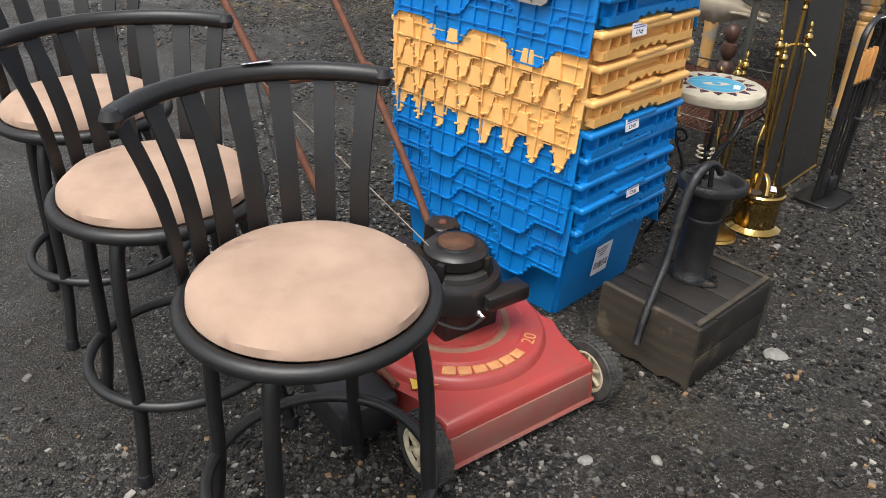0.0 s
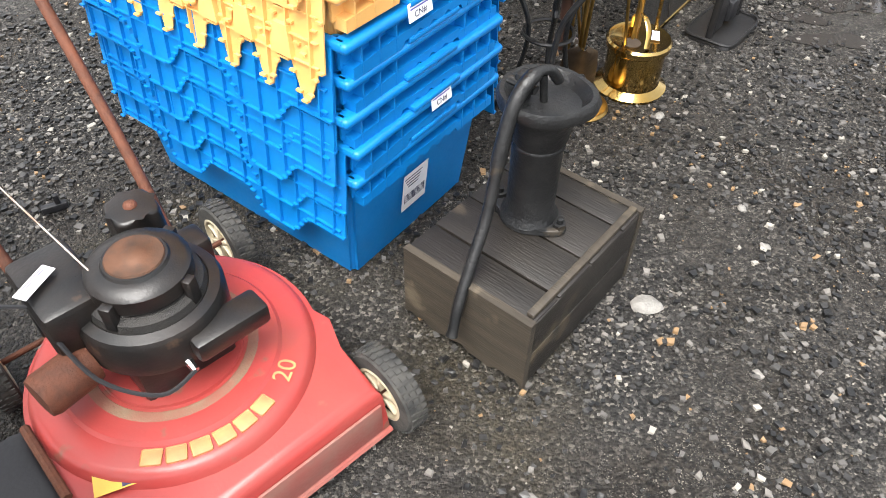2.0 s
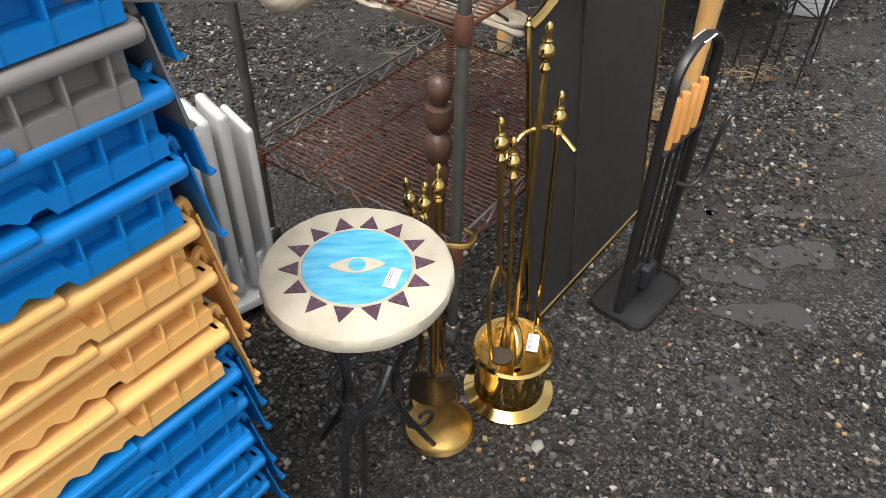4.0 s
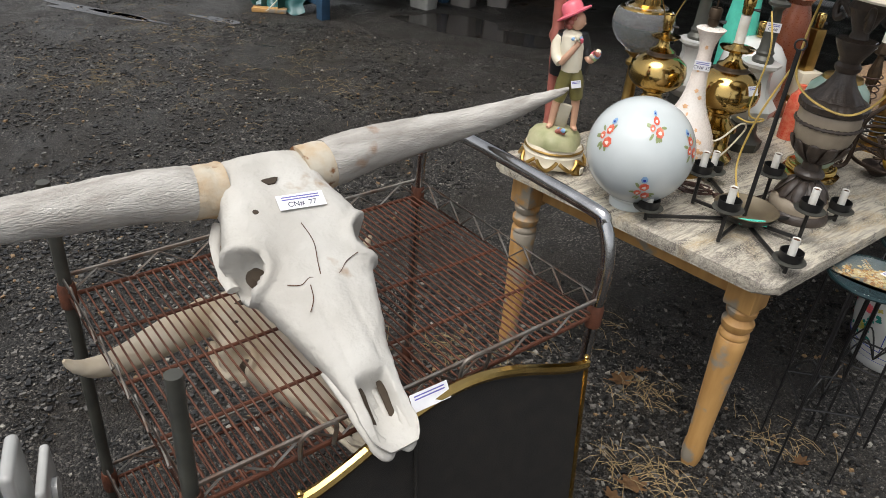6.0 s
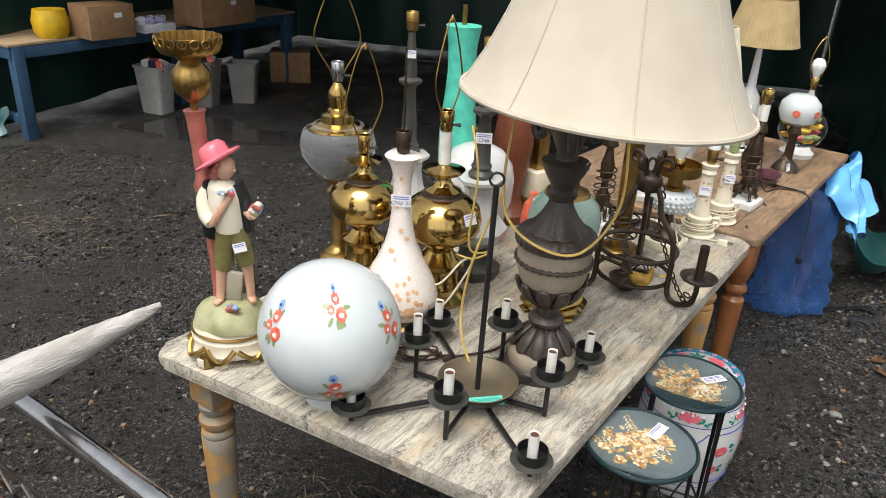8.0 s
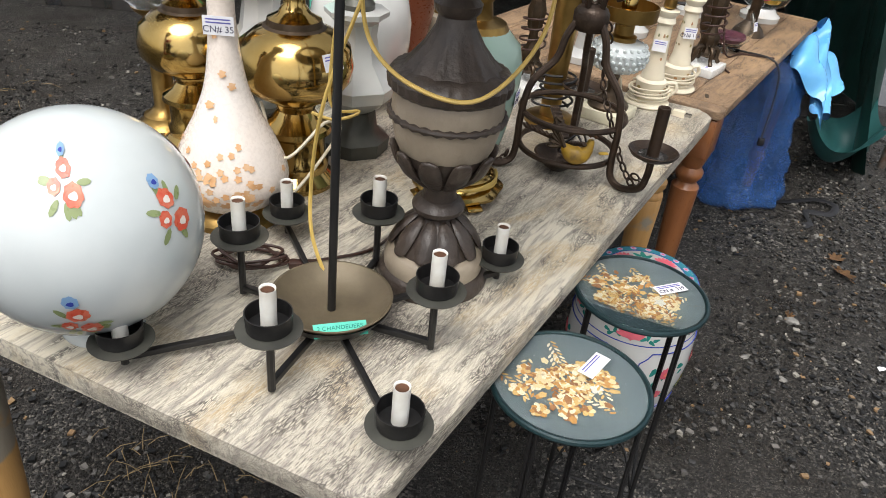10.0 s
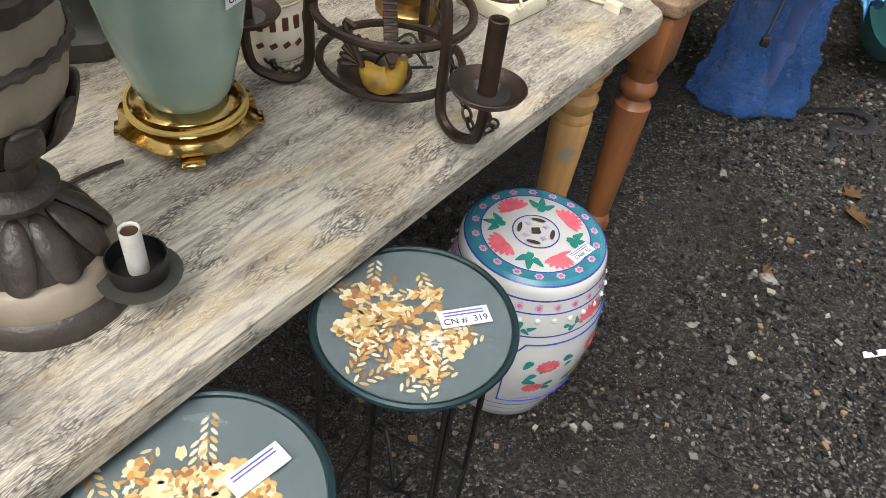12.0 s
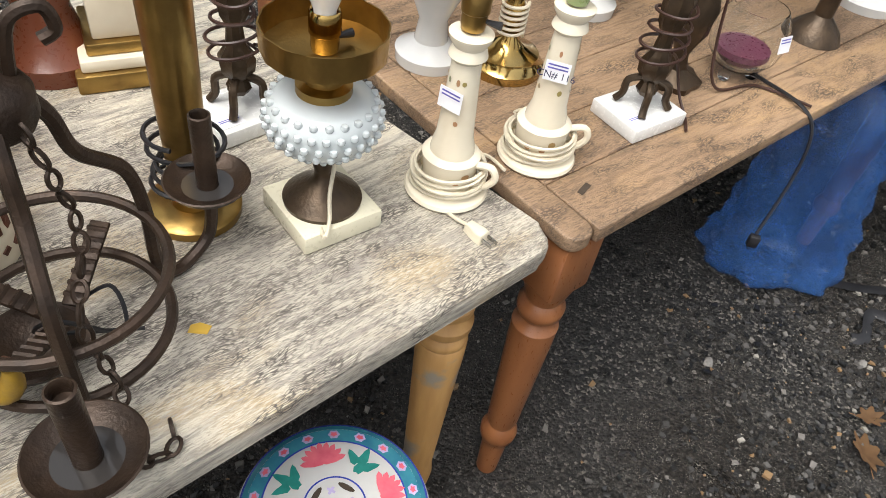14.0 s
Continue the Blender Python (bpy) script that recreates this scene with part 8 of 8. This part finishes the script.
part("bag", sheet(lambda u, v: (-.18 + u * .46 + .03 * math.sin(v * 11), -.06 - .16 * v + .04 * math.sin(u * 13 + v * 5), .28 - .26 * v ** 1.3 + .035 * math.sin(u * 9) + .02 * math.sin(u * 23 + v * 17)), 34, 22), LBAG, lbg)
st = thing("strap", "black nylon strap lying in a loop on gravel", "strap", 5.06, 7.82)
part("strap", tube(spline([(-.16, .06, .006), (-.06, .07, .008), (.06, .08, .02), (.12, .03, .02), (.07, -.03, .008), (-.03, -.02, .006), (-.06, -.12, .005), (-.10, -.14, .005)], 8), .016, 6, flat=.12), CABLEK, st)


# ---- loose bits on the ground ----
def oak_leaf(x, y, s, turn):
    lf = thing("fallen_leaf", "curled dry brown oak leaf on the gravel", "leaf", x, y, .004, turn, "fallen leaves", 8, 6)
    b = bmesh.new()
    out = []
    for i in range(36):
        a = 2 * math.pi * i / 36
        k = 1 - .38 * (0.5 + .5 * math.cos(7 * a))
        out.append((s * k * math.cos(a), s * .62 * k * math.sin(a)))
    top = [b.verts.new((px, py, .012 * abs(py) / s * 2 + .010 * (px / s) ** 2)) for px, py in out]
    mid = b.verts.new((0, 0, 0))
    for i in range(36):
        b.faces.new((mid, top[i], top[(i + 1) % 36]))
    bmesh.ops.solidify(b, geom=b.faces[:], thickness=.0012)
    part("blade", b, LEAF, lf)
    part("stalk", tube([(-s * .5, 0, .002), (-s * 1.25, .01, .004)], .0012, 5), LEAF, lf)
for q in ((2.93, 6.02, .055, 30), (4.945, 7.31, .06, 100), (4.97, 7.42, .045, 20), (4.60, 7.02, .03, 60), (3.02, 5.55, .05, 10), (3.12, 5.50, .045, 80), (2.97, 5.48, .04, 140), (3.52, 5.86, .035, 40), (2.99, 6.10, .03, 220)):
    oak_leaf(*q)


def straw(x, y, n, spread, seed):
    rng = random.Random(seed)
    b = bmesh.new()
    for i in range(n):
        px, py, a = rng.gauss(0, spread), rng.gauss(0, spread * .7), rng.uniform(0, 6.28)
        l, z = rng.uniform(.03, .10), rng.uniform(.003, .018)
        tube([(px, py, z), (px + l * math.cos(a) * .5, py + l * math.sin(a) * .5, z + .006), (px + l * math.cos(a), py + l * math.sin(a), .003)], .0011, 4, bm=b)
    ob = part("straw", b, STRAW)
    ob.location = (x, y, 0)
    tagged(ob, "tuft of dry straw and dead grass on the gravel", "straw", kind="stuff")
for i, q in enumerate(((3.05, 5.62, 90, .07), (3.0, 6.0, 60, .06), (2.35, 5.95, 80, .12), (2.7, 6.3, 50, .1), (0.5, 8.3, 160, .4), (-.6, 7.6, 200, .5), (3.45, 5.95, 40, .06), (2.9, 5.3, 60, .08), (-.9, 8.9, 120, .35))):
    straw(*q, i)


def rock_mesh(seed, s):
    b = bmesh.new()
    bmesh.ops.create_icosphere(b, subdivisions=2, radius=1)
    rng = random.Random(seed)
    o = Vector((rng.uniform(0, 9), rng.uniform(0, 9), rng.uniform(0, 9)))
    for vtx in b.verts:
        k = 1 + .35 * noise.noise(vtx.co * 1.3 + o)
        vtx.co = Vector((vtx.co.x * k * s, vtx.co.y * k * s * rng.uniform(.68, .72), max(-.3, vtx.co.z) * k * s * .5))
    return b
for i, (x, y, s) in enumerate(((2.394, 3.470, .033), (1.853, 2.945, .020), (2.545, 4.165, .018), (2.68, 3.79, .014), (2.70, 3.66, .015), (3.06, 3.95, .012), (1.62, 2.72, .013), (1.49, 2.69, .012), (2.02, 2.98, .018), (4.60, 7.0, .026), (4.36, 6.80, .014), (4.98, 7.60, .016), (4.57, 7.45, .018), (4.44, 6.70, .016), (2.35, 4.55, .02), (2.0, 2.62, .012), (1.94, 2.55, .010), (2.29, 2.75, .013))):
    r = part("stone", rock_mesh(i, s), PALESTONE)
    r.matrix_basis = pose(x, y, s * .12, 0, 0, 37 * i)
    tagged(r, "pale grey loose stone lying on dark gravel", "stone", "loose stones")
sh = thing("paper_scrap", "torn white paper scrap on the gravel", "paper", 4.82, 6.78, .003, 20)
part("scrap", prism([(-.04, -.008), (.035, -.012), (.04, .006), (-.03, .010)], 0, .001), PAPER, sh)


def gravel(n, x0, x1, y0, y1, seed, smin, smax, zone):
    """Loose crushed stone, each an uneven six-sided chip, strewn over the ground."""
    g = np.random.default_rng(seed)
    base = np.array([(x, y, z) for z in (-.6, .6) for x, y in ((-.62, -.62), (.62, -.62), (.62, .62), (-.62, .62))])
    tri = np.array([(0, 2, 1), (0, 3, 2), (4, 5, 6), (4, 6, 7), (0, 1, 5), (0, 5, 4), (1, 2, 6), (1, 6, 5), (2, 3, 7), (2, 7, 6), (3, 0, 4), (3, 4, 7)])
    pos = np.stack([g.uniform(x0, x1, n), g.uniform(y0, y1, n)], 1)
    keep = np.array([zone(*p) for p in pos]) > g.random(n)
    pos = pos[keep]
    n = len(pos)
    size = smin + (smax - smin) * g.random(n) ** 3.2
    ang = g.uniform(0, 6.283, n)
    v = base[None] * g.uniform(.55, 1.30, (n, 8, 1)) * size[:, None, None] * np.stack([g.uniform(.8, 1.3, n), g.uniform(.7, 1.0, n), g.uniform(.45, .8, n)], 1)[:, None, :]
    c, s = np.cos(ang)[:, None], np.sin(ang)[:, None]
    vx, vy = v[..., 0] * c - v[..., 1] * s, v[..., 0] * s + v[..., 1] * c
    out = np.stack([vx + pos[:, :1], vy + pos[:, 1:], v[..., 2] + size[:, None] * .22], 2).reshape(-1, 3)
    faces = (tri[None] + 8 * np.arange(n)[:, None, None]).reshape(-1, 3)
    me = bpy.data.meshes.new("gravel")
    me.from_pydata(out.tolist(), [], faces.tolist())
    me.materials.append(GRAVEL)
    tagged(new("gravel", me), "loose dark wet gravel with pale and tan chips", "gravel", kind="stuff")


def sparse(x, y):
    k = noise.noise(Vector((x * 1.1, y * 1.1, 3.0))) + .5 * noise.noise(Vector((x * 3.1, y * 3.1, 1.0)))
    return min(1.0, max(.06, .72 + 1.8 * k))


gravel(105000, .2, 3.7, 2.2, 6.2, 1, .0024, .0125, sparse)
gravel(52000, 3.0, 5.9, 5.6, 9.0, 2, .0025, .0125, sparse)
gravel(48000, -2.0, 3.0, 5.8, 9.6, 3, .0035, .014, sparse)
